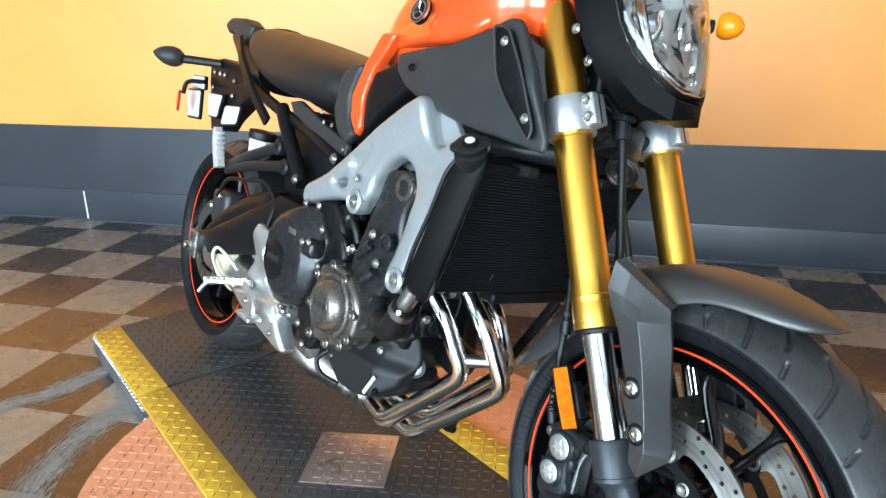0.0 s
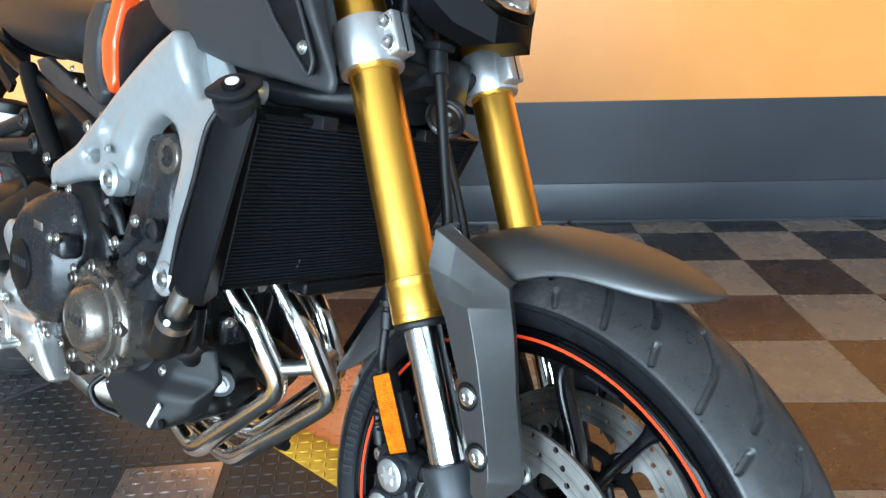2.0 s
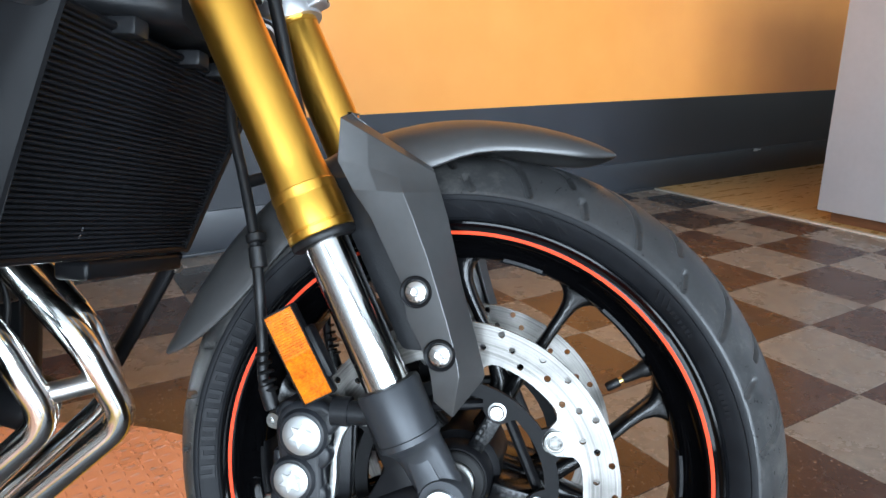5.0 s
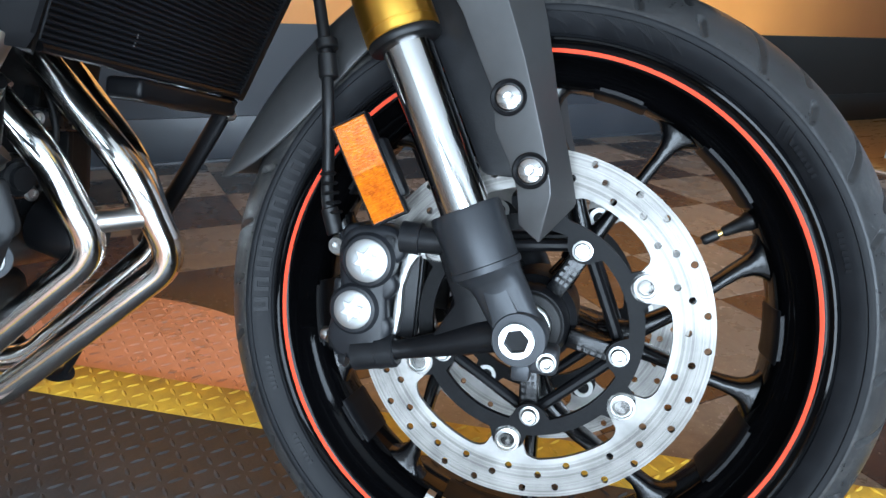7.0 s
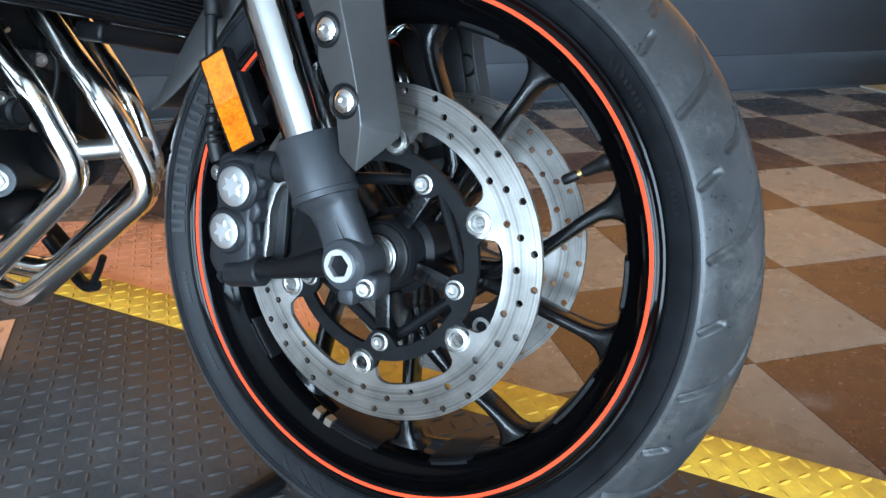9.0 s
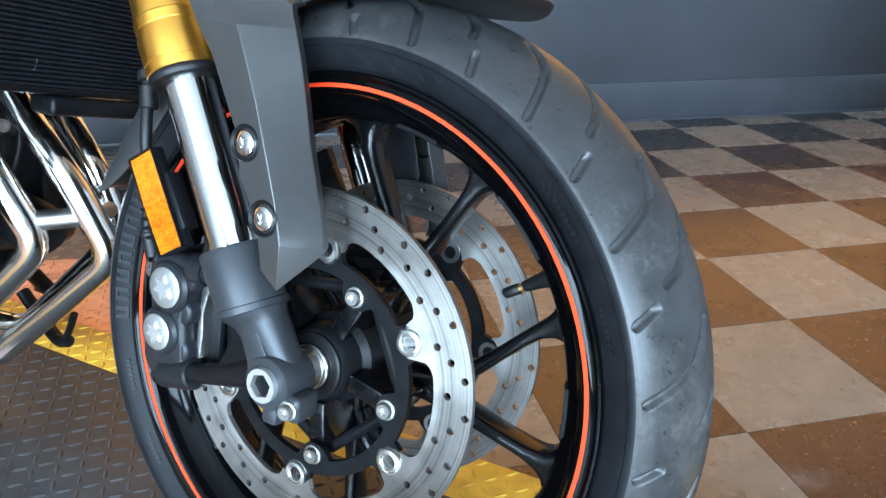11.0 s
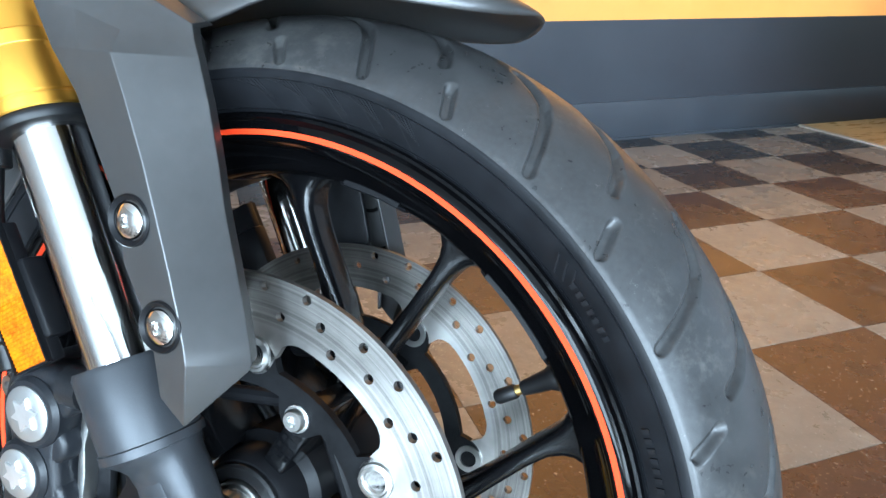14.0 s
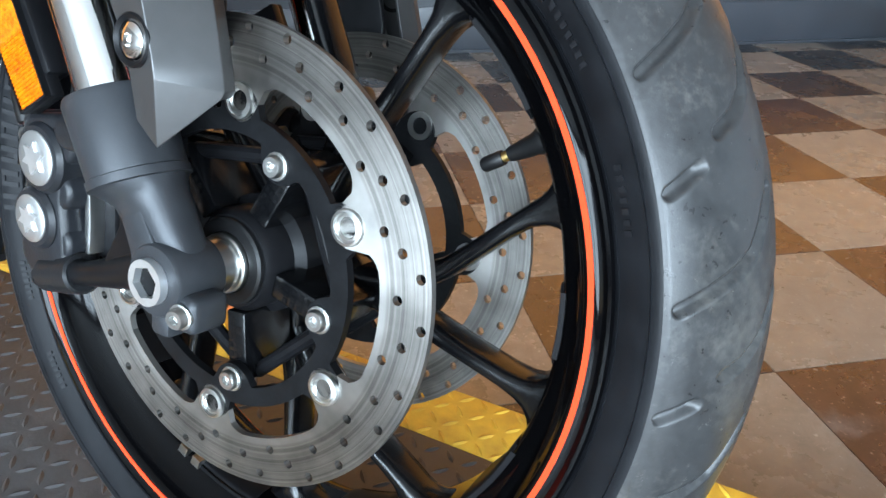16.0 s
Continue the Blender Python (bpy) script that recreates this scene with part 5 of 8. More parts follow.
def sheet(name, rows, mat, parent, at, label="", thick=0.004, levels=2, creases=(), rims=()):
    """A panel skinned over a grid of points; creases: (column, strength) kept sharp."""
    bm = bmesh.new()
    grid = [[bm.verts.new(p) for p in row] for row in rows]
    for a, b in zip(grid, grid[1:]):
        for i in range(len(a) - 1):
            bm.faces.new((a[i], a[i + 1], b[i + 1], b[i]))
    lay = bm.edges.layers.float.get("crease_edge") or bm.edges.layers.float.new("crease_edge")
    for col, val in creases:
        for a, b in zip(grid, grid[1:]):
            e = bm.edges.get((a[col], b[col]))
            if e:
                e[lay] = val
    for row, val in rims:
        for a, b in zip(grid[row], grid[row][1:]):
            e = bm.edges.get((a, b))
            if e:
                e[lay] = val
    ob = part(name, bm, mat, parent, label, at, smooth=180)
    return subsurf(ob, levels, thick)


def fork_guard(face):
    """The angular cover outside the fork slider, part of the mudguard."""
    f = -face
    def p(x, y, z):
        return (x, y * f, z)
    # left edge, bolt strip, ridge, front edge, from the tip upwards
    lines = [
        [(-0.0122, -0.1255, 0.0882), (-0.0040, -0.1258, 0.0822), (0.0045, -0.1256, 0.0760), (0.0262, -0.1045, 0.1040)],
        [(-0.0140, -0.1265, 0.1010), (-0.0025, -0.1290, 0.1040), (0.0095, -0.1322, 0.1120), (0.0276, -0.1030, 0.1085)],
        [(-0.0165, -0.1270, 0.1140), (-0.0070, -0.1300, 0.1200), (0.0080, -0.1325, 0.1210), (0.0252, -0.1025, 0.1180)],
        [(-0.0256, -0.1270, 0.1355), (-0.0110, -0.1305, 0.1370), (0.0032, -0.1325, 0.1385), (0.0190, -0.1015, 0.1390)],
        [(-0.0375, -0.1270, 0.1560), (-0.0210, -0.1305, 0.1570), (-0.0027, -0.1325, 0.1570), (0.0132, -0.1010, 0.1570)],
        [(-0.0430, -0.1270, 0.1850), (-0.0290, -0.1305, 0.1850), (-0.0125, -0.1325, 0.1850), (0.0042, -0.1005, 0.1850)],
        [(-0.0545, -0.1270, 0.2060), (-0.0375, -0.1305, 0.2090), (-0.0215, -0.1325, 0.2100), (-0.0020, -0.1000, 0.2100)],
        [(-0.0720, -0.1275, 0.2400), (-0.0520, -0.1305, 0.2400), (-0.0340, -0.1325, 0.2400), (-0.0105, -0.1000, 0.2420)],
        [(-0.0880, -0.1290, 0.2620), (-0.0660, -0.1310, 0.2615), (-0.0435, -0.1325, 0.2610), (-0.0180, -0.1000, 0.2640)],
        [(-0.1020, -0.1290, 0.2860), (-0.0760, -0.1260, 0.2820), (-0.0490, -0.1220, 0.2730), (-0.0215, -0.1000, 0.2730)],
        [(-0.1020, -0.1260, 0.3230), (-0.0800, -0.1180, 0.3110), (-0.0540, -0.1090, 0.2965), (-0.0240, -0.0990, 0.2810)],
        [(-0.1000, -0.1100, 0.3290), (-0.0800, -0.1020, 0.3170), (-0.0550, -0.0930, 0.3020), (-0.0280, -0.0840, 0.2850)],
    ]
    rows = []
    for left, strip, ridge, front in lines:
        rows.append([p(left[0] + 0.005, left[1] + 0.013, left[2]), p(*left), p(*strip), p(*ridge), p(*front), p(front[0] - 0.007, front[1] + 0.014, front[2])])
    bm = bmesh.new()
    grid = [[bm.verts.new(q) for q in row] for row in rows]
    for a, b in zip(grid, grid[1:]):
        for i in range(len(a) - 1):
            bm.faces.new((a[i], a[i + 1], b[i + 1], b[i]))
    g = part("fork_guard", bm, MATT_PAINT, mudguard, "matt grey angular plastic fork guard", ST, smooth=24)
    so = g.modifiers.new("thickness", "SOLIDIFY")
    so.thickness, so.offset = 0.003, -1
    bv = g.modifiers.new("edges", "BEVEL")
    bv.width, bv.segments, bv.limit_method, bv.angle_limit = 0.0075, 5, "ANGLE", radians(14)
    bv.harden_normals = False
    for x, z in ((-0.0295, 0.1797), (-0.0075, 0.1286)):
        bm = bmesh.new()
        lathe(bm, [(0.0098, -0.006), (0.0128, -0.006), (0.0136, 0.0008), (0.0126, 0.0018), (0.0104, 0.0002)], axis_frame((x, -f * 0.1315, z), (0, -f, 0)), 32, closed=True)
        cup = part("bolt_recess", bm, SATIN_BLACK, mudguard, "", ST)
        bm = bmesh.new()
        lathe(bm, [(0.0096, -0.003), (0.0096, -0.0004), (0.0088, 0.0010), (0.0062, 0.0022), (0.0038, 0.0025), (0.0034, 0.0004), (0.0001, 0.0002)], axis_frame((x, -f * 0.1315, z), (0, -f, 0)), 32)
        part("guard_bolt", bm, CHROME, mudguard, "bright domed stainless guard bolt", ST)
    # black stay between the leg and the cover
    bm = bmesh.new()
    plate(bm, fillet([(-0.128, 0.275), (-0.060, 0.275), (-0.020, 0.205), (-0.004, 0.150), (-0.022, 0.122), (-0.050, 0.122), (-0.080, 0.180)], 0.006), 0.005, across(face * 0.083), bevel=0.001)
    part("guard_stay", bm, BLACK_CAST, mudguard, "black stay plate behind the fork guard", ST)


MATT_PAINT = material("matt_grey_metallic_paint", (0.094, 0.0935, 0.0940), 0.40, 0.72, spread=0.05, grain=140, bump=0.05, bump_scale=1600, rough_spread=0.03)
mudguard = tagged(new("front_mudguard"), "matt grey plastic front mudguard with fork guards")
mudguard.parent = motorcycle


def mudguard_shell():
    """An arched shell round the wheel: angle, crown radius, edge radius, half width."""
    stations = [(66.3, 0.3375, 0.3345, 0.010), (67.5, 0.3385, 0.3280, 0.030), (70.0, 0.3390, 0.3190, 0.052), (75.0, 0.3395, 0.3120, 0.068), (82.0, 0.3398, 0.3065, 0.074), (89.0, 0.3400, 0.3010, 0.077),
                (94.0, 0.3402, 0.2900, 0.078), (99.0, 0.3402, 0.2830, 0.080), (106.0, 0.3395, 0.2810, 0.080), (114.0, 0.3370, 0.2780, 0.078), (122.0, 0.3340, 0.2720, 0.076), (130.0, 0.3315, 0.2680, 0.070), (140.0, 0.3300, 0.2640, 0.066),
                (148.0, 0.3290, 0.2680, 0.064), (155.0, 0.3285, 0.2800, 0.062), (160.0, 0.3285, 0.2960, 0.060), (163.0, 0.3290, 0.3130, 0.056)]
    rows = []
    for d, rc, re, hw in stations:
        row = []
        for k in range(-6, 7):
            t = k / 6 * math.pi / 2
            y = hw * math.copysign(abs(math.sin(t)) ** 0.95, t)
            r = re + (rc - re) * abs(math.cos(t)) ** 0.80
            row.append(rim_angle(d, r, y))
        rows.append(row)
    return sheet("shell", rows, MATT_PAINT, mudguard, ST, "matt grey arched mudguard shell", 0.003, 1)


mudguard_shell()
fork_guard(-1)
fork_guard(1)

# ---------------------------------------------------------------- body panels
def inside(poly, p):
    x, y = p
    hit = False
    for (x0, y0), (x1, y1) in zip(poly, poly[1:] + poly[:1]):
        if (y0 > y) != (y1 > y) and x < (x1 - x0) * (y - y0) / (y1 - y0) + x0:
            hit = not hit
    return hit


def edge_gap(loops, pts):
    """Distance of each 2D point to the nearest outline."""
    segs = np.array([(*a, *b) for lp in loops for a, b in zip(lp, lp[1:] + lp[:1])])
    p = np.array(pts)
    a, d = segs[:, :2], segs[:, 2:] - segs[:, :2]
    t = np.clip(((p[:, None] - a) * d).sum(-1) / np.maximum((d * d).sum(-1), 1e-12), 0, 1)
    return np.hypot(*np.moveaxis(p[:, None] - a - t[..., None] * d, -1, 0)).min(1)


def dense(lp, step):
    out = []
    for a, b in zip(lp, lp[1:] + lp[:1]):
        n = max(1, int(math.dist(a, b) / step + 0.5))
        out += [(a[0] + (b[0] - a[0]) * k / n, a[1] + (b[1] - a[1]) * k / n) for k in range(n)]
    return out


def skin(bm, outline, y, thick, edge=0.010, step=0.010, round_off=0.012, holes=(), shape=None, side=-1):
    """A moulded panel in the plane of the wheels: an (x, z) outline at sideways place y, thick inwards,
    with rounded edges and an outward swelling shape(x, z)."""
    loops = [dense(fillet([tuple(p) for p in lp], round_off, 3), step * 0.8) for lp in (outline, *holes)]
    pts, edges = [], []
    for lp in loops:
        n = len(pts)
        pts += lp
        edges += [(n + k, n + (k + 1) % len(lp)) for k in range(len(lp))]
    rim_count = len(pts)

    def within(p):
        return inside(loops[0], p) and not any(inside(h, p) for h in loops[1:])
    extra = []
    for lp in loops:
        for k, p in enumerate(lp):
            a, b = lp[k - 1], lp[(k + 1) % len(lp)]
            t = Vector((b[0] - a[0], b[1] - a[1]))
            if t.length < 1e-9:
                continue
            nrm = Vector((-t.y, t.x)).normalized()
            for f in (0.18, 0.5, 1.0):
                for s in (1, -1):
                    q = (p[0] + s * nrm.x * edge * f, p[1] + s * nrm.y * edge * f)
                    extra.append((q, f * edge))
    lo = [min(p[i] for p in loops[0]) for i in (0, 1)]
    hi = [max(p[i] for p in loops[0]) for i in (0, 1)]
    for i in range(int((hi[0] - lo[0]) / step) + 1):
        for j in range(int((hi[1] - lo[1]) / step) + 1):
            extra.append(((lo[0] + (i + (0.5 if j % 2 else 0)) * step, lo[1] + j * step), edge + step * 0.6))
    gaps = edge_gap(loops, [q for q, _ in extra])
    kept = []
    cells = set()
    for (q, want), g in zip(extra, gaps):
        key = (round(q[0] / 0.002), round(q[1] / 0.002))
        if g > want * 0.93 and key not in cells and within(q):
            cells.add(key)
            kept.append(q)
    pts += kept
    vs, _, fs, *_ = geometry.delaunay_2d_cdt([Vector(p) for p in pts], edges, [], 0, 1e-6)
    coords = [(v.x, v.y) for v in vs]
    gap = edge_gap(loops, coords)
    sh = shape or (lambda x, z: 0.0)
    outer, verts = [], []
    for (x, z), g in zip(coords, gap):
        u = max(0.0, 1 - g / edge)
        fall = edge * (1 - math.sqrt(max(0.0, 1 - u * u)))
        outer.append(bm.verts.new((x, y + side * (sh(x, z) - fall), z)))
    faces = []
    for f in fs:
        c = (sum(coords[i][0] for i in f) / 3, sum(coords[i][1] for i in f) / 3)
        if within(c):
            try:
                faces.append(bm.faces.new([outer[i] for i in f]))
            except ValueError:
                pass
    used = {v for f in faces for v in f.verts}
    for v in outer:
        if v not in used:
            bm.verts.remove(v)
    border = [e for f in faces for e in f.edges if len(e.link_faces) == 1]
    back = {}
    for e in set(border):
        for v in e.verts:
            if v not in back:
                back[v] = bm.verts.new((v.co.x, y - side * thick, v.co.z))
    for e in set(border):
        a, b = e.verts
        bm.faces.new((a, b, back[b], back[a]))
    return bm


def skinned(name, mat, parent, outline, y, thick, edge=0.010, step=0.010, round_off=0.012, holes=(), shape=None, label="", both=False, at=None):
    made = []
    for side in ((-1, 1) if both else (-1,)):
        bm = bmesh.new()
        skin(bm, outline, side * abs(y), thick, edge, step, round_off, holes, shape, side)
        made.append(part(name, bm, mat, parent, label, BD if at is None else at, smooth=50))
    return made[0]


def bump_at(x0, z0, rx, rz, h):
    return lambda x, z: h * max(0.0, 1 - ((x - x0) / rx) ** 2 - ((z - z0) / rz) ** 2)


def group(name, label):
    """A part of the motorcycle that carries pieces of its own."""
    ob = tagged(new(name), label)
    ob.parent = motorcycle
    return ob


def lathed(name, prof, place, way, mat, parent, label="", segs=28, closed=False, at=None):
    bm = bmesh.new()
    lathe(bm, prof, axis_frame(place, way), segs, closed)
    return part(name, bm, mat, parent, label, BD if at is None else at)


def piped(name, pts, r, mat, parent, label="", steps=6, segs=14, at=None, flat=1.0):
    bm = bmesh.new()
    tube(bm, smooth_path(pts, steps) if len(pts) > 2 else pts, r, segs, flat=flat)
    return part(name, bm, mat, parent, label, BD if at is None else at, smooth=60)


def screws(name, places, way, r, mat, parent, label="", at=None):
    for p in places:
        bm = bmesh.new()
        bolt(bm, p, way, r)
        part(name, bm, mat, parent, label, BD if at is None else at)

# ---------------------------------------------------------------- radiator
radiator = group("radiator", "black finned radiator with side tanks and a filler cap")


def core_pt(k, y, out=0.0):
    """A place on the core's front face: k from 0 at the bottom to 1 at the top."""
    return Vector((-0.412 + 0.085 * k + 0.928 * out, y, 0.188 + 0.212 * k - 0.372 * out))


def core_ends(k):
    return -0.155 - 0.027 * k, 0.188 + 0.012 * k


bm = bmesh.new()
rings = []
for k, g in ((-0.01, 0), (1.01, 0)):
    y0, y1 = core_ends(k)
    a, b = core_pt(k, y0, -0.004), core_pt(k, y1, -0.004)
    c, d = core_pt(k, y1, -0.034), core_pt(k, y0, -0.034)
    rings.append([a, b, c, d])
loft(bm, rings)
core = part("core", bm, FIN_BLACK, radiator, "black radiator core", BD, smooth=0)
fin_me = None
FINS = 42
for i in range(FINS):
    k = (i + 0.5) / FINS
    y0, y1 = core_ends(k)
    if fin_me is None:
        bm = bmesh.new()
        rings = []
        for x in (0, 1):
            rings.append([(x, 0.0017 * math.sin(t) - 0.0006, 0.0017 * math.cos(t)) for t in (math.pi * q / 5 for q in range(6))])
        loft(bm, rings)
        fin_me = mesh_from("cooling_fin", bm, material("radiator_tube_black", (0.0120, 0.0128, 0.0155), 0.60, spec=0.06, spread=0.25, grain=200, bump=0.15, bump_scale=1200), 60)
    o = core_pt(k, y0)
    m = Matrix(((0, 0.928, 0.372, o.x), (y1 - y0, 0, 0, o.y), (0, -0.372, 0.928, o.z), (0, 0, 0, 1)))
    fin = new("cooling_fin", fin_me)
    fin.parent = core
    fin.matrix_local = BD @ m
bm = bmesh.new()
for k in range(5):
    p = core_pt(0.09 + 0.012 * k, -0.046 + 0.0006 * (k % 2), 0.0020)
    if k != 2:
        add_box(bm, (p.x - 0.0004, p.y - 0.0006, p.z - 0.0008), (p.x + 0.0005, p.y + 0.0006, p.z + 0.0008))
part("chip", bm, LINK_STEEL, core, "small pale stone chips on the fins", BD, smooth=0)

bm = bmesh.new()
rings = []
for k in (-0.05, 0.0, 0.5, 1.0, 1.05):
    y0, c, g = core_ends(k)[0], core_pt(k, 0.0) - Vector((0.018 * k, 0, 0)), 0.004 if k in (-0.05, 1.05) else 0.0
    rings.append([(c.x + dx, y, c.z + dz) for dx, y, dz in ((-0.034, y0 - 0.004, 0.012), (-0.010 + g, -0.214 + g, 0.004), (-0.006 + g, -0.220 + g, 0.002), (0.020, -0.217 + g, 0.0), (0.040 - g, -0.207 + g, 0.0), (0.042 - g, -0.204, 0.0), (0.038, -0.200, 0.0), (0.006 + 0.018 * k, y0 - 0.006, 0.0))])
loft(bm, rings)
part("side_tank", bm, material("black_tank_paint", (0.0042, 0.0043, 0.0050), 0.44, spread=0.2, grain=60, rough_spread=0.05, spec=0.09), radiator, "gloss black folded radiator side tank", BD, smooth=22)
bm = bmesh.new()
rings = []
for k in (-0.03, 1.03):
    y0, y1 = core_ends(k)
    rings.append([core_pt(k, y, o) for y, o in ((y1 - 0.002, 0.004), (y1 + 0.014, 0.002), (y1 + 0.018, -0.004), (y1 + 0.018, -0.034), (y1 - 0.002, -0.036))])
loft(bm, rings)
part("side_tank", bm, SATIN_BLACK, radiator, "slim black radiator end tank", BD, smooth=20)
for k, z in ((-0.012, 0.004), (1.012, 0.004)):
    y0, y1 = core_ends(k)
    bm = bmesh.new()
    tube(bm, [core_pt(k, y0 + 0.004, 0.0), core_pt(k, y1, 0.0)], 0.0042, 8)
    part("core_rail", bm, SATIN_BLACK, radiator, "", BD)
# black tray under the core, added to hide the far frame leg from the camera
bm = bmesh.new()
add_box(bm, (-0.452, -0.020, 0.158), (-0.410, 0.180, 0.180), 0.006, segments=3)
part("lower_tray", bm, SATIN_BLACK, radiator, "black tray under the radiator core", BD)
# thin grey tube by the tank, standing in for its bright edge highlight
piped("tank_edge_line", [core_pt(0.02, -0.158, 0.004), core_pt(0.98, -0.184, 0.004)], 0.0011, GREY_PAINT, radiator)

CAP = (-0.330, -0.208, 0.410)
lathed("filler_neck", [(0.021, -0.012), (0.024, 0.0), (0.024, 0.012), (0.020, 0.014)], CAP, (0.28, -0.55, 0.79), BLACK_CAST, radiator)
bm = bmesh.new()
outline = []
for d in range(0, 360, 6):
    r = 0.0225 + 0.0075 * max(0.0, math.cos(radians(d * 2))) ** 3
    outline.append((r * math.cos(radians(d)), r * math.sin(radians(d))))
plate(bm, outline, 0.007, bevel=0.0020)
cap_m = BD @ axis_frame((CAP[0] + 0.002, CAP[1] - 0.008, CAP[2] + 0.018), (0.28, -0.55, 0.79)) @ pose(0, 0, 0, 0, 0, 35)
cap = part("filler_cap", bm, BLACK_CAST, radiator, "black eared radiator filler cap", cap_m, smooth=40)
bm = bmesh.new()
lathe(bm, [(0.0125, 0.0), (0.0125, 0.0068), (0.0105, 0.0078)], None, 28)
part("cap_disc", bm, SATIN_BLACK, cap, "", cap_m)
bm = bmesh.new()
lathe(bm, [(0.0072, 0.0), (0.0072, 0.0088), (0.0060, 0.0092)], None, 24)
part("cap_label", bm, WHITE_BAR, cap, "pale round cap label", cap_m)

# bracket and hoses
piped("tank_hose", [(-0.350, -0.216, 0.405), (-0.362, -0.222, 0.378), (-0.382, -0.220, 0.320), (-0.406, -0.218, 0.260), (-0.424, -0.214, 0.205)], 0.0038, HOSE, radiator, "thin black overflow hose")
piped("outlet", [(-0.398, -0.208, 0.192), (-0.412, -0.208, 0.168), (-0.426, -0.206, 0.146)], 0.0145, ZINC, radiator, "bare alloy outlet pipe")
piped("hose", [(-0.416, -0.206, 0.158), (-0.436, -0.203, 0.130), (-0.452, -0.198, 0.108), (-0.482, -0.190, 0.098), (-0.520, -0.170, 0.102)], 0.0205, HOSE, radiator, "fat black rubber coolant hose", segs=20)
for p, w in (((-0.424, -0.205, 0.148), (-0.55, 0.05, -0.8)),):
    lathed("hose_clamp", [(0.0212, -0.006), (0.0222, -0.006), (0.0222, 0.006), (0.0212, 0.006)], p, w, ZINC, radiator, "bright band hose clamp", 28, True)
screws("clamp_screw", [(-0.405, -0.226, 0.152)], (0.5, -0.8, 0), 0.0034, ZINC, radiator)
piped("stay", [(-0.418, 0.176, 0.182), (-0.440, 0.180, 0.140), (-0.500, 0.182, 0.035), (-0.530, 0.180, -0.020)], 0.0125, SATIN_BLACK, radiator, "black radiator stay", flat=0.6)
screws("stay_bolt", [(-0.418, 0.180, 0.160)], (0.8, -0.6, 0.2), 0.0065, ZINC, radiator)
for y in (-0.10, 0.02, 0.08):
    bm = bmesh.new()
    add_box(bm, (-0.345, y - 0.012, 0.395), (-0.305, y + 0.012, 0.412), 0.003)
    part("top_lug", bm, BLACK_CAST, radiator, "", BD)
piped("top_hose", [(-0.34, 0.12, 0.40), (-0.37, 0.14, 0.425), (-0.43, 0.08, 0.42)], 0.016, HOSE, radiator)

# ---------------------------------------------------------------- exhaust
exhaust = group("exhaust", "polished three-into-one exhaust with a short silver silencer")
PIPES = (
    [(-0.620, -0.070, 0.225), (-0.503, -0.034, 0.094), (-0.472, 0.008, -0.004), (-0.672, 0.000, -0.194), (-0.800, 0.024, -0.184)],
    [(-0.610, -0.010, 0.265), (-0.446, 0.026, 0.082), (-0.416, 0.068, -0.016), (-0.636, 0.054, -0.212), (-0.800, 0.045, -0.190)],
    [(-0.630, 0.070, 0.260), (-0.484, 0.090, 0.090), (-0.462, 0.118, -0.004), (-0.636, 0.100, -0.178), (-0.800, 0.066, -0.176)],
)


def bent(pts, bend=0.032, steps=7):
    """A straight-sided path with a round bend at each inner corner."""
    pts = [Vector(p) for p in pts]
    out = [pts[0]]
    for a, b, c in zip(pts, pts[1:], pts[2:]):
        p, q = b + (a - b).normalized() * bend, b + (c - b).normalized() * bend
        out += [p * (1 - t) ** 2 + b * (2 * t * (1 - t)) + q * t * t for t in (k / steps for k in range(steps + 1))]
    return out + [pts[-1]]


for row in PIPES:
    bm = bmesh.new()
    tube(bm, bent(row), 0.0176, 28)
    part("header_pipe", bm, HEADER, exhaust, "polished steel header pipe", BD, smooth=60)
    a, b = Vector(row[0]), Vector(row[1])
    lathed("header_flange", [(0.019, 0.0), (0.030, 0.002), (0.030, 0.009), (0.022, 0.011)], a + (b - a) * 0.12, b - a, ZINC, exhaust, "", 20)
    for s in (-1, 1):
        screws("flange_nut", [a + (b - a) * 0.22 + Vector((0.0, s * 0.026, 0.012))], b - a, 0.006, ZINC, exhaust)
piped("cross_tube", [(-0.480, -0.002, 0.025), (-0.433, 0.044, 0.036)], 0.0125, TUBE_STEEL := material("satin_tube_steel", (0.50, 0.48, 0.46), 0.30, 1.0, spread=0.08, grain=40, rough_spread=0.06), exhaust, "satin steel balance tube", segs=20)
piped("cross_tube", [(-0.434, 0.050, 0.036), (-0.470, 0.106, 0.034)], 0.0125, TUBE_STEEL, exhaust, "satin steel balance tube", segs=20)
bm = bmesh.new()
tube(bm, smooth_path([(-0.770, 0.045, -0.178), (-0.800, 0.044, -0.176), (-0.850, 0.030, -0.162), (-0.930, -0.01, -0.135), (-1.040, -0.03, -0.10)], 5), [0.036, 0.040, 0.046, 0.050, 0.056, 0.060], 28, flat=1.5)
part("collector", bm, DULL_STEEL := material("dull_heat_stained_steel", (0.24, 0.225, 0.205), 0.40, 1.0, spread=0.25, grain=40, rough_spread=0.1), exhaust, "steel collector under the engine", BD, smooth=60)
bm = bmesh.new()
tube(bm, smooth_path([(-0.86, -0.090, -0.095), (-0.98, -0.100, -0.070), (-1.12, -0.110, -0.045), (-1.26, -0.118, -0.020), (-1.365, -0.124, -0.006), (-1.372, -0.124, -0.005)], 5), [0.028, 0.036, 0.044, 0.052, 0.054, 0.056, 0.056, 0.052], 30, flat=0.75)
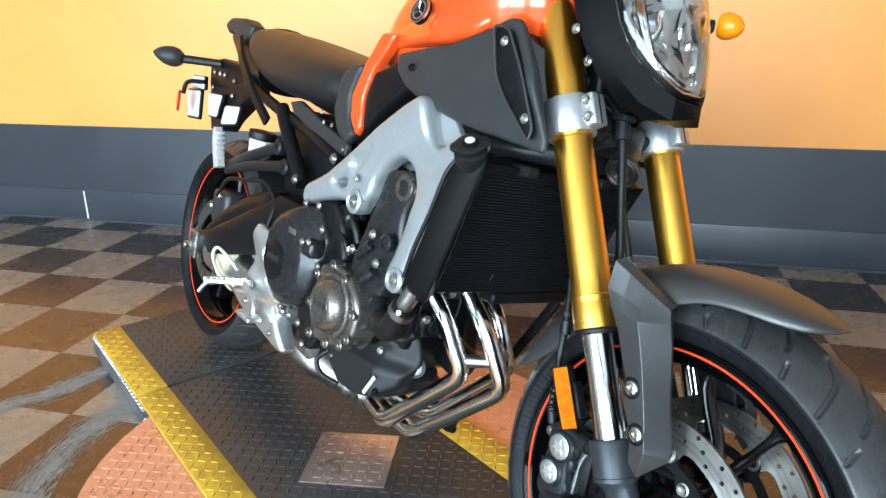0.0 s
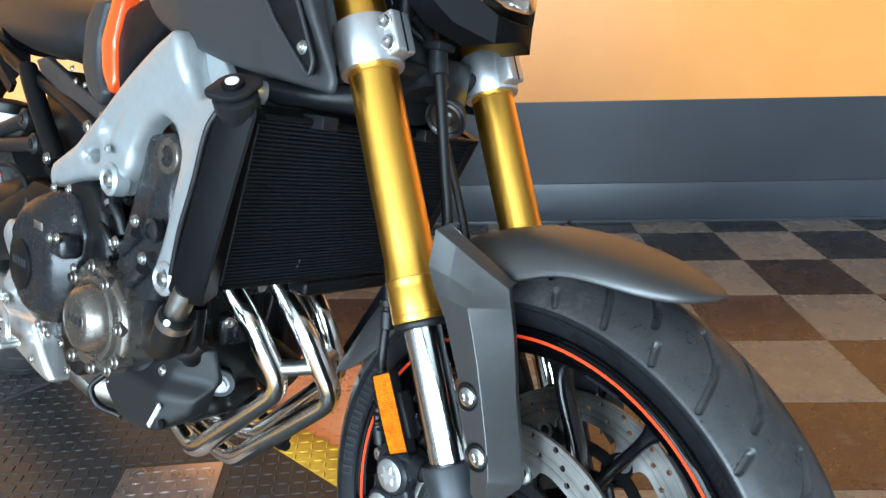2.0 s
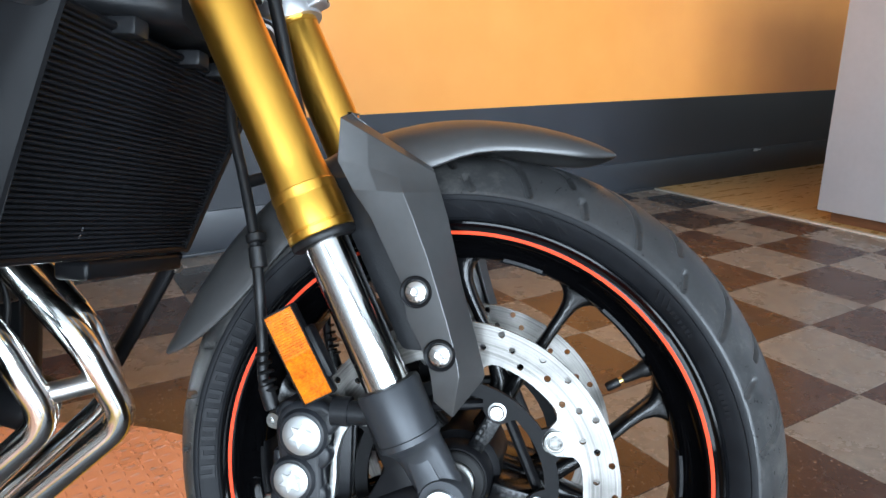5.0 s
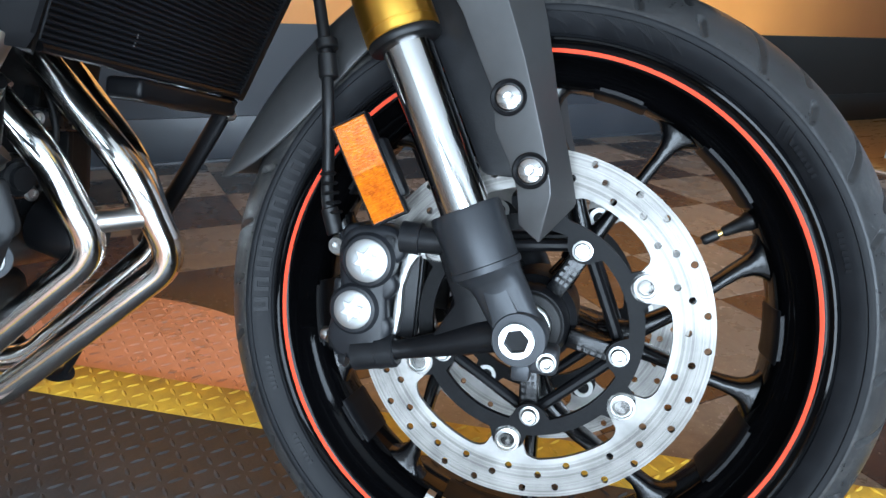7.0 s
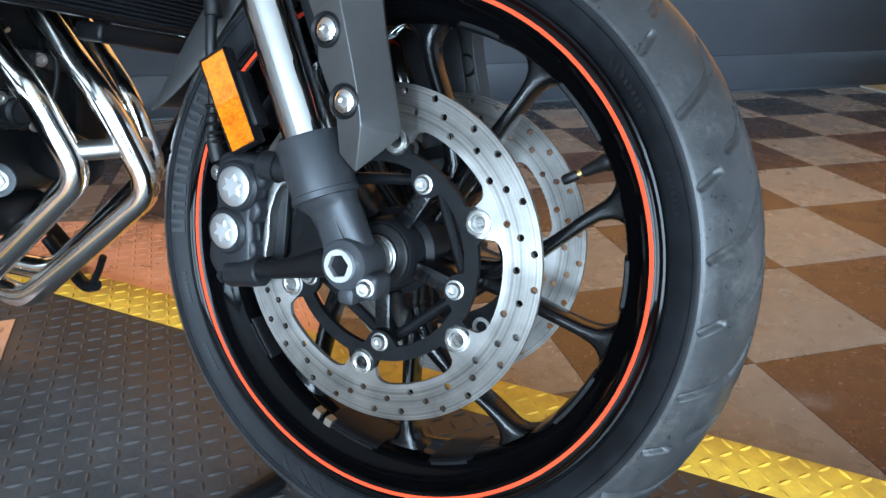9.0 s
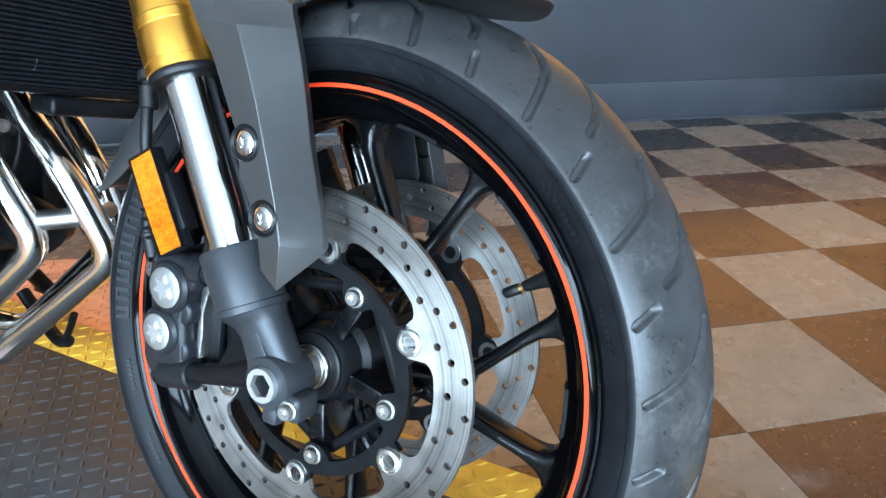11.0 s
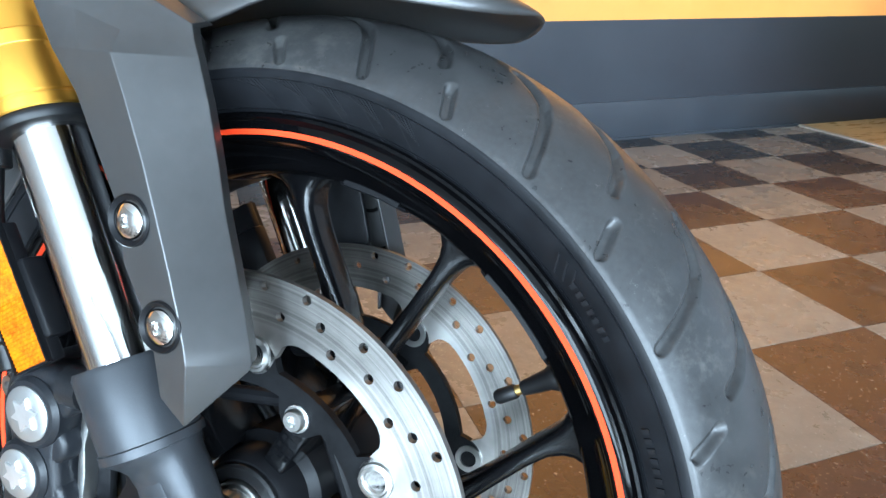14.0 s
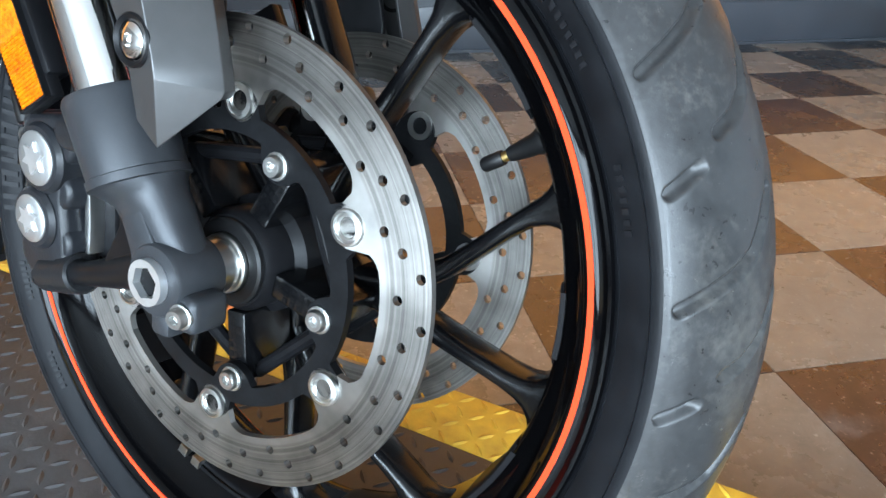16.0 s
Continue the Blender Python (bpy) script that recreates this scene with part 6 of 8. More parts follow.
part("silencer", bm, SILVER, exhaust, "brushed silver silencer", BD, smooth=60)
skinned("silencer_shield", PALE_ALLOY := material("satin_silver_alloy", (0.74, 0.74, 0.73), 0.34, 0.9, spread=0.06, grain=60, rough_spread=0.06), exhaust, [(-1.160, -0.045), (-1.060, -0.020), (-0.985, -0.012), (-0.915, -0.006), (-0.897, -0.030), (-0.876, -0.060), (-0.853, -0.094), (-0.862, -0.104), (-0.885, -0.104), (-0.960, -0.086), (-1.080, -0.066)], -0.168, 0.030, 0.010, 0.010, 0.006, label="satin silver pointed heat shield", shape=bump_at(-0.98, -0.04, 0.2, 0.08, 0.012))
screws("shield_bolt", [(-0.905, -0.180, -0.070), (-1.045, -0.180, -0.040)], (0, -1, 0), 0.006, ZINC, exhaust)
# the cream reflection on the silencer, put on as a coloured band
bm = bmesh.new()
tube(bm, [(-1.228, -0.119, -0.024), (-1.290, -0.120, -0.014)], 0.0575, 30, flat=0.78)
part("reflection_band", bm, CREAM, exhaust, "cream band painted as a reflection on the silencer", BD, smooth=60)
lathed("mount_plate", [(0.010, -0.05), (0.0215, -0.006), (0.0225, -0.004), (0.0225, 0.0), (0.0215, 0.0015), (0.008, 0.002)], (-0.560, -0.040, -0.020), (0.75, -0.65, -0.05), material("grey_cast_mount", (0.085, 0.092, 0.102), 0.45, 0.3, spread=0.12, grain=80), exhaust, "grey metal mount plate", 30)
lathed("stud_washer", [(0.0145, 0.001), (0.0150, 0.002), (0.0150, 0.0035), (0.0140, 0.0045), (0.008, 0.0046)], (-0.560, -0.040, -0.020), (0.75, -0.65, -0.05), ZINC, exhaust, "", 28)
lathed("stud_head", [(0.0118, 0.004), (0.0118, 0.011), (0.0100, 0.0125), (0.0001, 0.013)], (-0.560, -0.040, -0.020), (0.75, -0.65, -0.05), ZINC, exhaust, "bright hexagon bolt on a grey mount", 6)

# ---------------------------------------------------------------- engine
engine = group("engine", "black three-cylinder engine with bronze clutch cover")
bm = bmesh.new()
add_box(bm, (-0.96, -0.155, -0.045), (-0.580, 0.155, 0.190), 0.03, segments=3)
part("crankcase", bm, ENGINE, engine, "black cast crankcase", BD)
TILT = Matrix.Translation((-0.56, 0, 0.15)) @ pose(0, 0, 0, 0, 8, 0)
bm = bmesh.new()
add_box(bm, (-0.11, -0.145, -0.04), (-0.020, 0.145, 0.115), 0.012)
part("cylinder_block", bm, ENGINE, engine, "", BD @ TILT)
bm = bmesh.new()
add_box(bm, (-0.12, -0.150, 0.117), (0.050, 0.150, 0.205), 0.015, segments=3)
part("cylinder_head", bm, ENGINE, engine, "black cast cylinder head", BD @ TILT)
bm = bmesh.new()
add_box(bm, (-0.12, -0.135, 0.207), (0.045, 0.135, 0.255), 0.022, segments=3)
part("valve_cover", bm, ENGINE, engine, "", BD @ TILT)
bm = bmesh.new()
add_box(bm, (-0.78, -0.08, -0.110), (-0.60, 0.08, -0.043), 0.03, segments=3)
part("oil_pan", bm, ENGINE, engine, "", BD)
lathed("oil_filter", [(0.030, 0.0), (0.034, 0.004), (0.034, 0.056), (0.029, 0.064), (0.012, 0.066)], (-0.56, 0.035, 0.015), (0.97, 0, -0.2), SATIN_BLACK, engine, "black oil filter", 30)
COVER_GREY = material("dark_grey_engine_paint", (0.0150, 0.0158, 0.0178), 0.27, 0.1, spec=0.45, spread=0.12, grain=90, bump=0.08, bump_scale=700, rough_spread=0.05)
# castings, studs and wires on the front of the crankcase
for y in (-0.112, -0.062, 0.028, 0.082):
    bm = bmesh.new()
    add_box(bm, (-0.600, y - 0.005, 0.020), (-0.566, y + 0.005, 0.165), 0.003)
    part("front_rib", bm, ENGINE, engine, "", BD)
bm = bmesh.new()
add_box(bm, (-0.600, -0.120, 0.118), (-0.560, 0.130, 0.142), 0.006, segments=3)
add_box(bm, (-0.600, -0.045, 0.040), (-0.556, 0.020, 0.090), 0.010, segments=3)
part("front_case", bm, COVER_GREY, engine, "", BD)
screws("case_stud", [(-0.560, -0.100, 0.130), (-0.560, -0.030, 0.130), (-0.560, 0.020, 0.130), (-0.560, 0.080, 0.130), (-0.556, -0.036, 0.080), (-0.556, 0.010, 0.048), (-0.566, -0.085, 0.060), (-0.575, -0.120, 0.086)], (1, -0.25, 0), 0.0068, ZINC, engine, "bright zinc stud")
for y, z, dy in ((-0.030, 0.170, 0.0), (0.022, 0.176, 0.008), (0.086, 0.172, 0.0)):
    piped("port_stud", [(-0.585, y, z + 0.012), (-0.548, y + dy, z - 0.010)], 0.0035, ZINC, engine, "bright threaded stud")
piped("front_wire", [(-0.555, -0.122, 0.190), (-0.548, -0.100, 0.150), (-0.552, -0.094, 0.105), (-0.560, -0.070, 0.085)], 0.0042, HOSE, engine, "black sheathed wire")
piped("front_wire", [(-0.560, 0.030, 0.170), (-0.548, 0.034, 0.120), (-0.546, 0.022, 0.070), (-0.560, 0.014, 0.040)], 0.0038, HOSE, engine, "black sheathed wire")
lathed("oil_plug", [(0.016, -0.004), (0.018, 0.0), (0.018, 0.010), (0.0130, 0.012), (0.0130, 0.018), (0.0001, 0.018)], (-0.560, -0.012, 0.065), (1, -0.15, 0), BLACK_CAST, engine, "", 24)

# chain-side cover of the cylinders
chain_ribs = lambda x, z: 0.05 * max(0.0, z - 0.30) + 0.10 * max(0.0, 0.05 - abs(x + 0.585 - 0.55 * (z - 0.2)))
chain_cover = skinned("chain_cover", COVER_GREY, engine, [(-0.575, 0.355), (-0.500, 0.365), (-0.482, 0.330), (-0.505, 0.290), (-0.505, 0.237), (-0.520, 0.165), (-0.545, 0.120), (-0.597, 0.100), (-0.652, 0.139), (-0.633, 0.207), (-0.603, 0.286)], -0.172, 0.06, 0.010, 0.008, 0.012, label="dark grey cast chain cover", shape=chain_ribs)
screws("cover_screw", [(-0.564, -0.1885, 0.240), (-0.542, -0.1870, 0.194), (-0.632, -0.180, 0.196)], (0, -1, 0), 0.0072, ZINC, chain_cover, "bright zinc cover screw")
lathed("cover_plug", [(0.014, -0.006), (0.0165, 0.0), (0.0165, 0.006), (0.010, 0.008), (0.010, 0.005), (0.0001, 0.005)], (-0.524, -0.183, 0.235), (0, -1, 0), COVER_GREY, chain_cover, "", 26)
for x, z, l in ((-0.572, 0.222, 0.045), (-0.552, 0.178, 0.040)):
    piped("screw_boss", [(x - l, -0.176, z - l * 0.75), (x, -0.180, z)], 0.010, COVER_GREY, chain_cover)
bm = bmesh.new()
lathe(bm, [(0.014, -0.012), (0.024, -0.010), (0.024, 0.001), (0.022, 0.004), (0.014, 0.004)], axis_frame((-0.513, -0.176, 0.333), (0, -1, 0)), 36, closed=True)
part("cam_cap", bm, BRONZE, engine, "bronze cam end cap", BD)

# rear gear cover
gear = skinned("gear_cover", COVER_GREY, engine, [(-0.930, 0.095), (-0.918, 0.165), (-0.880, 0.208), (-0.815, 0.240), (-0.764, 0.240), (-0.716, 0.190), (-0.727, 0.126), (-0.742, 0.082), (-0.780, 0.030), (-0.850, 0.020), (-0.905, 0.050)], -0.186, 0.05, 0.006, 0.009, 0.012, label="dark grey cast gear cover",
               shape=lambda x, z: 0.030 * min(1.0, max(0.0, 1.35 - math.hypot((x + 0.835) / 0.085, (z - 0.125) / 0.088)) / 0.45))
lathed("cover_disc", [(0.040, 0.0), (0.041, 0.0025), (0.0395, 0.0035)], (-0.865, -0.2155, 0.110), (0, -1, 0), SATIN_BLACK, gear, "black round badge plate", 36)
bm = bmesh.new()
for k in range(5):
    add_box(bm, (-0.889 + 0.011 * k, -0.2196, 0.110), (-0.882 + 0.011 * k, -0.2188, 0.122))
tagged(part("badge_bar", bm, GREY_PAINT, gear, "", BD, smooth=0), kind="stuff")
bm = bmesh.new()
add_box(bm, (-0.818, -0.2176, 0.180), (-0.786, -0.2150, 0.192), 0.001, None)
part("data_plate", bm, SILVER, gear, "small bare metal data plate", BD)
bm = bmesh.new()
add_box(bm, (-0.762, -0.218, 0.150), (-0.716, -0.186, 0.185), 0.010, segments=3)
part("cover_ear", bm, COVER_GREY, gear, "", BD)
screws("cover_bolt", [(-0.749, -0.196, 0.250), (-0.748, -0.220, 0.178), (-0.724, -0.220, 0.183), (-0.716, -0.200, 0.211), (-0.712, -0.200, 0.140), (-0.708, -0.200, 0.124), (-0.800, -0.196, 0.245), (-0.800, -0.196, 0.010), (-0.850, -0.192, 0.012), (-0.915, -0.192, 0.050), (-0.935, -0.19, 0.130)], (0, -1, 0), 0.0062, ZINC, gear, "bright zinc cover bolt")
skinned("rear_case", ENGINE, engine, [(-0.800, 0.262), (-0.730, 0.262), (-0.690, 0.235), (-0.660, 0.165), (-0.690, 0.120), (-0.740, 0.110), (-0.800, 0.180)], -0.176, 0.03, 0.010, 0.012, 0.012, label="")
skinned("lower_case", ENGINE, engine, [(-0.800, 0.040), (-0.710, 0.080), (-0.705, -0.010), (-0.735, -0.045), (-0.775, -0.040), (-0.800, -0.005)], -0.180, 0.04, 0.008, 0.012, 0.012)
screws("case_bolt", [(-0.722, -0.186, 0.037), (-0.748, -0.186, -0.034), (-0.776, -0.186, 0.002)], (0, -1, 0), 0.0068, ZINC, engine)

# clutch cover
clutch = skinned("clutch_cover", BRONZE, engine, [(-0.716, 0.118), (-0.706, 0.146), (-0.662, 0.163), (-0.606, 0.154), (-0.566, 0.125), (-0.553, 0.095), (-0.560, 0.048), (-0.590, 0.020), (-0.640, 0.004), (-0.698, 0.002), (-0.722, 0.045)], -0.198, 0.05, 0.008, 0.009, 0.016, label="bronze clutch cover with a domed round cap", shape=lambda x, z: 0.006 * max(0.0, 1 - math.hypot(x + 0.63, z - 0.085) / 0.09))
lathed("cover_dome", [(0.062, -0.006), (0.060, 0.002), (0.055, 0.004), (0.0535, 0.002), (0.0515, 0.002), (0.0505, 0.006), (0.047, 0.016), (0.040, 0.024), (0.034, 0.027), (0.030, 0.0275), (0.0292, 0.0265), (0.0285, 0.0275), (0.0001, 0.0285)], (-0.632, -0.205, 0.088), (0, -1, 0), BRONZE, clutch, "bright domed bronze cap with turned rings", 48)
bm = bmesh.new()
for k in range(4):
    add_box(bm, (-0.650 + 0.011 * k, -0.2342, 0.086), (-0.643 + 0.011 * k, -0.2334, 0.096))
tagged(part("cap_bar", bm, GREY_PAINT, clutch, "", BD, smooth=0), kind="stuff")
for x, z in ((-0.652, 0.158), (-0.609, 0.142), (-0.566, 0.090), (-0.571, 0.043), (-0.637, 0.012), (-0.700, 0.010), (-0.716, 0.068), (-0.706, 0.128), (-0.590, 0.025)):
    bm = bmesh.new()
    rod(bm, (x, -0.180, z), (x, -0.2045, z), 0.0105, 16, 0.0015)
    ear = part("bolt_ear", bm, BRONZE, clutch, "", BD)
    bm = bmesh.new()
    bolt(bm, (x, -0.2040, z), (0, -1, 0), 0.0070)
    part("cover_bolt", bm, DULL_STEEL, ear, "", BD)

# belly cover
belly = skinned("belly_cover", material("matt_black_plastic", (0.0125, 0.0128, 0.0138), 0.48, spread=0.1, grain=120, bump=0.12, bump_scale=1500, spec=0.3), engine, [(-0.690, -0.008), (-0.655, 0.006), (-0.612, 0.034), (-0.572, 0.032), (-0.532, 0.066), (-0.482, 0.074), (-0.470, 0.030), (-0.490, -0.022), (-0.532, -0.056), (-0.585, -0.072), (-0.640, -0.072), (-0.682, -0.046)], -0.140, 0.035, 0.006, 0.008, 0.006, label="matt dark grey plastic belly cover", shape=lambda x, z: 0.020 * max(0.0, min(1.0, (0.022 - z) / 0.020)) - 0.6 * max(0.0, x + 0.53))
m = Matrix.Translation((-0.534, -0.1605, -0.032)) @ pose(0, 0, 0, 0, -58, 0)
bm = bmesh.new()
add_box(bm, (-0.024, -0.0012, -0.0035), (0.024, 0.0012, 0.0035))
part("cover_mark", bm, WHITE_BAR, belly, "pale slanting bar marking", BD @ m)
lathed("cover_rivet", [(0.007, 0.0), (0.007, 0.003), (0.004, 0.004)], (-0.520, -0.155, -0.040), (0, -1, 0), SATIN_BLACK, belly)
screws("belly_screw", [(-0.520, -0.160, 0.040), (-0.676, -0.156, -0.030)], (0, -1, 0.3), 0.0060, ZINC, belly)

# wiring and pipes about the engine
for pts, r, mat in (
        ([(-0.700, -0.165, 0.236), (-0.672, -0.172, 0.248), (-0.650, -0.170, 0.232), (-0.640, -0.165, 0.205)], 0.0075, HOSE),
        ([(-0.720, -0.160, 0.255), (-0.690, -0.160, 0.262), (-0.650, -0.155, 0.250)], 0.006, HOSE),
        ([(-0.690, -0.175, 0.210), (-0.668, -0.176, 0.200), (-0.655, -0.170, 0.178)], 0.005, HOSE),
        ([(-0.535, -0.150, 0.120), (-0.500, -0.160, 0.090), (-0.470, -0.160, 0.080), (-0.445, -0.150, 0.100)], 0.010, HOSE),
        ([(-0.700, -0.150, -0.030), (-0.715, -0.165, -0.055), (-0.700, -0.160, -0.080), (-0.665, -0.140, -0.090)], 0.005, HOSE),
        ([(-0.560, -0.150, 0.135), (-0.530, -0.175, 0.110), (-0.515, -0.175, 0.080)], 0.014, BLACK_CAST),
        ([(-0.450, -0.16, 0.150), (-0.452, -0.160, 0.110), (-0.470, -0.150, 0.070)], 0.012, SATIN_BLACK)):
    piped("engine_hose", pts, r, mat, engine)
for p, w in (((-0.668, -0.172, 0.244), (0.6, 0, -0.5)), ((-0.652, -0.172, 0.190), (0.3, 0, -0.8)), ((-0.520, -0.176, 0.095), (0.3, 0, -0.9))):
    lathed("pipe_clip", [(0.0082, -0.004), (0.0096, -0.004), (0.0096, 0.004), (0.0082, 0.004)], p, w, ZINC, engine, "", 18, True)
bm = bmesh.new()
add_box(bm, (-0.690, -0.178, 0.228), (-0.655, -0.160, 0.262), 0.004)
part("sensor_plug", bm, SATIN_BLACK, engine, "", BD)

# ---------------------------------------------------------------- frame
frame_body = group("frame", "silver-grey cast alloy twin-spar frame")
FRAME_OUT = [(-0.500, 0.490), (-0.541, 0.470), (-0.609, 0.426), (-0.668, 0.378), (-0.750, 0.318), (-0.826, 0.282), (-0.834, 0.262), (-0.824, 0.240), (-0.760, 0.262), (-0.703, 0.275), (-0.668, 0.276), (-0.652, 0.258), (-0.632, 0.262), (-0.620, 0.285), (-0.602, 0.300), (-0.596, 0.329), (-0.565, 0.365), (-0.529, 0.384), (-0.491, 0.370), (-0.471, 0.329), (-0.478, 0.274), (-0.493, 0.224), (-0.508, 0.196), (-0.506, 0.166), (-0.484, 0.157), (-0.458, 0.170), (-0.443, 0.215), (-0.420, 0.279), (-0.393, 0.345), (-0.378, 0.392), (-0.366, 0.408), (-0.350, 0.420), (-0.352, 0.442), (-0.388, 0.438), (-0.437, 0.412), (-0.452, 0.415), (-0.470, 0.440), (-0.484, 0.478)]


def hollow(poly, x, z, depth, soft=0.007):
    """A recess with sloping sides inside a polygon that runs clockwise."""
    least = 1.0
    for (x0, z0), (x1, z1) in zip(poly, poly[1:] + poly[:1]):
        n = math.hypot(x1 - x0, z1 - z0)
        least = min(least, ((z1 - z0) * (x - x0) - (x1 - x0) * (z - z0)) / n)
    return depth * min(1.0, max(0.0, least / soft))


POCKET = [(-0.662, 0.362), (-0.600, 0.397), (-0.606, 0.380), (-0.652, 0.326), (-0.676, 0.345)]


def frame_swell(x, z):
    leg = max(0.0, 1 - ((x + 0.425 - (z - 0.35) * 0.33) / 0.045) ** 2) * min(1.0, max(0.0, (0.40 - z) / 0.1))
    spar = max(0.0, 1 - ((z - 0.40 - 0.66 * (x + 0.60)) / 0.06) ** 2) if x < -0.47 else 0.0
    return 0.010 * leg + 0.008 * spar - 0.25 * max(0.0, x + 0.375) - hollow(POCKET, x, z, 0.009)


skinned("spar", FRAME, frame_body, FRAME_OUT, -0.186, 0.030, 0.012, 0.006, 0.012, [[(-0.725, 0.306), (-0.695, 0.318), (-0.676, 0.320), (-0.682, 0.304), (-0.700, 0.296)]], frame_swell, "cast silver-grey frame spar with openings", both=True)
skinned("pocket_wall", FRAME, frame_body, [(-0.510, 0.490), (-0.450, 0.470), (-0.424, 0.440), (-0.400, 0.432), (-0.420, 0.400), (-0.460, 0.400), (-0.495, 0.440)], -0.158, 0.012, 0.004, 0.010, 0.006, label="recessed wall of the frame pocket", both=True)
for x, y, z, r in ((-0.470, -0.192, 0.186, 0.022), (-0.641, -0.184, 0.283, 0.023)):
    bm = bmesh.new()
    lathe(bm, [(r * 0.52, -0.010), (r * 0.62, 0.006), (r * 0.80, 0.010), (r, 0.006), (r * 1.05, -0.012)], axis_frame((x, y, z), (0, -1, 0)), 36)
    eye = part("mount_eye", bm, FRAME, frame_body, "round cast engine mount", BD)
    bm = bmesh.new()
    bolt(bm, (x, y - 0.002, z), (0, -1, 0), r * 0.42, 0.009)
    part("mount_bolt", bm, ZINC, eye, "bright engine mount bolt", BD)
screws("frame_bolt", [(-0.636, -0.196, 0.325)], (0, -1, 0), 0.0060, FRAME, frame_body)
bm = bmesh.new()
loft(bm, [[(x, s * y, z) for y, z in ((-0.13, z0), (0.13, z0), (0.13, z1), (-0.13, z1)) for x, s in ((xx, 1),)] for xx, z0, z1 in ((-0.60, 0.33, 0.43), (-0.48, 0.39, 0.47))])
part("cross_member", bm, FRAME, frame_body, "", BD, smooth=20)
bm = bmesh.new()
rings = []
for x, w, z0, z1 in ((-0.400, 0.140, 0.415, 0.450), (-0.340, 0.100, 0.415, 0.450), (-0.290, 0.060, 0.415, 0.470)):
    rings.append([(x, w * math.copysign(abs(math.cos(a)) ** 0.6, math.cos(a)), (z0 + z1) / 2 + (z1 - z0) / 2 * math.copysign(abs(math.sin(a)) ** 0.6, math.sin(a))) for a in (2 * math.pi * k / 24 for k in range(24))])
loft(bm, rings)
part("head_casting", bm, BLACK_CAST, frame_body, "black cast steering head", BD, smooth=50)
bm = bmesh.new()
add_box(bm, (-0.90, -0.12, 0.12), (-0.80, 0.12, 0.30), 0.02, segments=3)
part("pivot_casting", bm, BLACK_CAST, frame_body, "", BD)

# ---------------------------------------------------------------- tank and side panels
tank = group("fuel_tank", "glossy orange fuel tank with dark grey side panels")
bm = bmesh.new()
rings = []
for x, w, z0, z1 in ((-0.790, 0.040, 0.530, 0.575), (-0.780, 0.085, 0.522, 0.600), (-0.740, 0.115, 0.515, 0.650), (-0.680, 0.140, 0.515, 0.700), (-0.600, 0.150, 0.510, 0.740), (-0.540, 0.166, 0.515, 0.775), (-0.480, 0.176, 0.525, 0.795), (-0.420, 0.180, 0.540, 0.800), (-0.370, 0.172, 0.560, 0.790), (-0.330, 0.140, 0.585, 0.760), (-0.300, 0.090, 0.610, 0.720)):
    rings.append([(x, w * math.copysign(abs(math.cos(a)) ** 0.7, math.cos(a)), (z0 + z1) / 2 + (z1 - z0) / 2 * math.copysign(abs(math.sin(a)) ** 0.8, math.sin(a))) for a in (2 * math.pi * k / 40 for k in range(40))])
loft(bm, rings)
body = part("tank_shell", bm, ORANGE_PAINT, tank, "glossy metallic orange tank shell", BD, smooth=60)
subsurf(body, 1)
skinned("tank_wing", ORANGE_PAINT, tank, [(-0.640, 0.566), (-0.560, 0.570), (-0.489, 0.574), (-0.421, 0.586), (-0.392, 0.606), (-0.395, 0.640), (-0.440, 0.700), (-0.560, 0.700), (-0.660, 0.650), (-0.690, 0.590), (-0.680, 0.560)], -0.176, 0.06, 0.016, 0.012, 0.012, label="orange tank side", shape=lambda x, z: -0.35 * max(0.0, z - 0.60) - 0.25 * max(0.0, -x - 0.52), both=True)
for r, h, mat in ((0.022, 0.0, SATIN_BLACK), (0.0225, 0.0012, CHROME), (0.0165, 0.0014, CHROME)):
    prof = [(r, -0.006), (r, 0.002 + h), (0.0001, 0.002 + h)] if mat is SATIN_BLACK else [(r, 0.0), (r, 0.002 + h), (r - 0.003, 0.002 + h), (r - 0.003, 0.0)]
    lathed("emblem", prof, (-0.557, -0.178, 0.622), (0, -1, 0.22), mat, tank, "round dark emblem with bright rings" if mat is SATIN_BLACK else "", 32, mat is CHROME)
for k in range(3):
    d = Vector((math.cos(radians(90 + 120 * k)), 0, math.sin(radians(90 + 120 * k))))
    piped("emblem_bar", [Vector((-0.557, -0.1812, 0.622)) + d * 0.003, Vector((-0.557, -0.1812, 0.622)) + d * 0.015], 0.0022, CHROME, tank, segs=8)

SCOOP = [(-0.612, 0.553), (-0.560, 0.560), (-0.463, 0.574), (-0.393, 0.598), (-0.349, 0.616), (-0.328, 0.612), (-0.280, 0.545), (-0.236, 0.452), (-0.238, 0.434), (-0.269, 0.438), (-0.348, 0.446), (-0.426, 0.456), (-0.517, 0.475), (-0.585, 0.500), (-0.614, 0.524)]
skinned("side_panel", GREY_PLASTIC, tank, SCOOP, -0.170, 0.010, 0.006, 0.010, 0.010, label="matt dark grey air scoop panel", shape=lambda x, z: 0.010 * max(0.0, 1 - abs((z - 0.535 + 0.10 * (x + 0.40)) / 0.07)) - 0.05 * max(0.0, x + 0.34) - 0.10 * max(0.0, -x - 0.52), both=True)
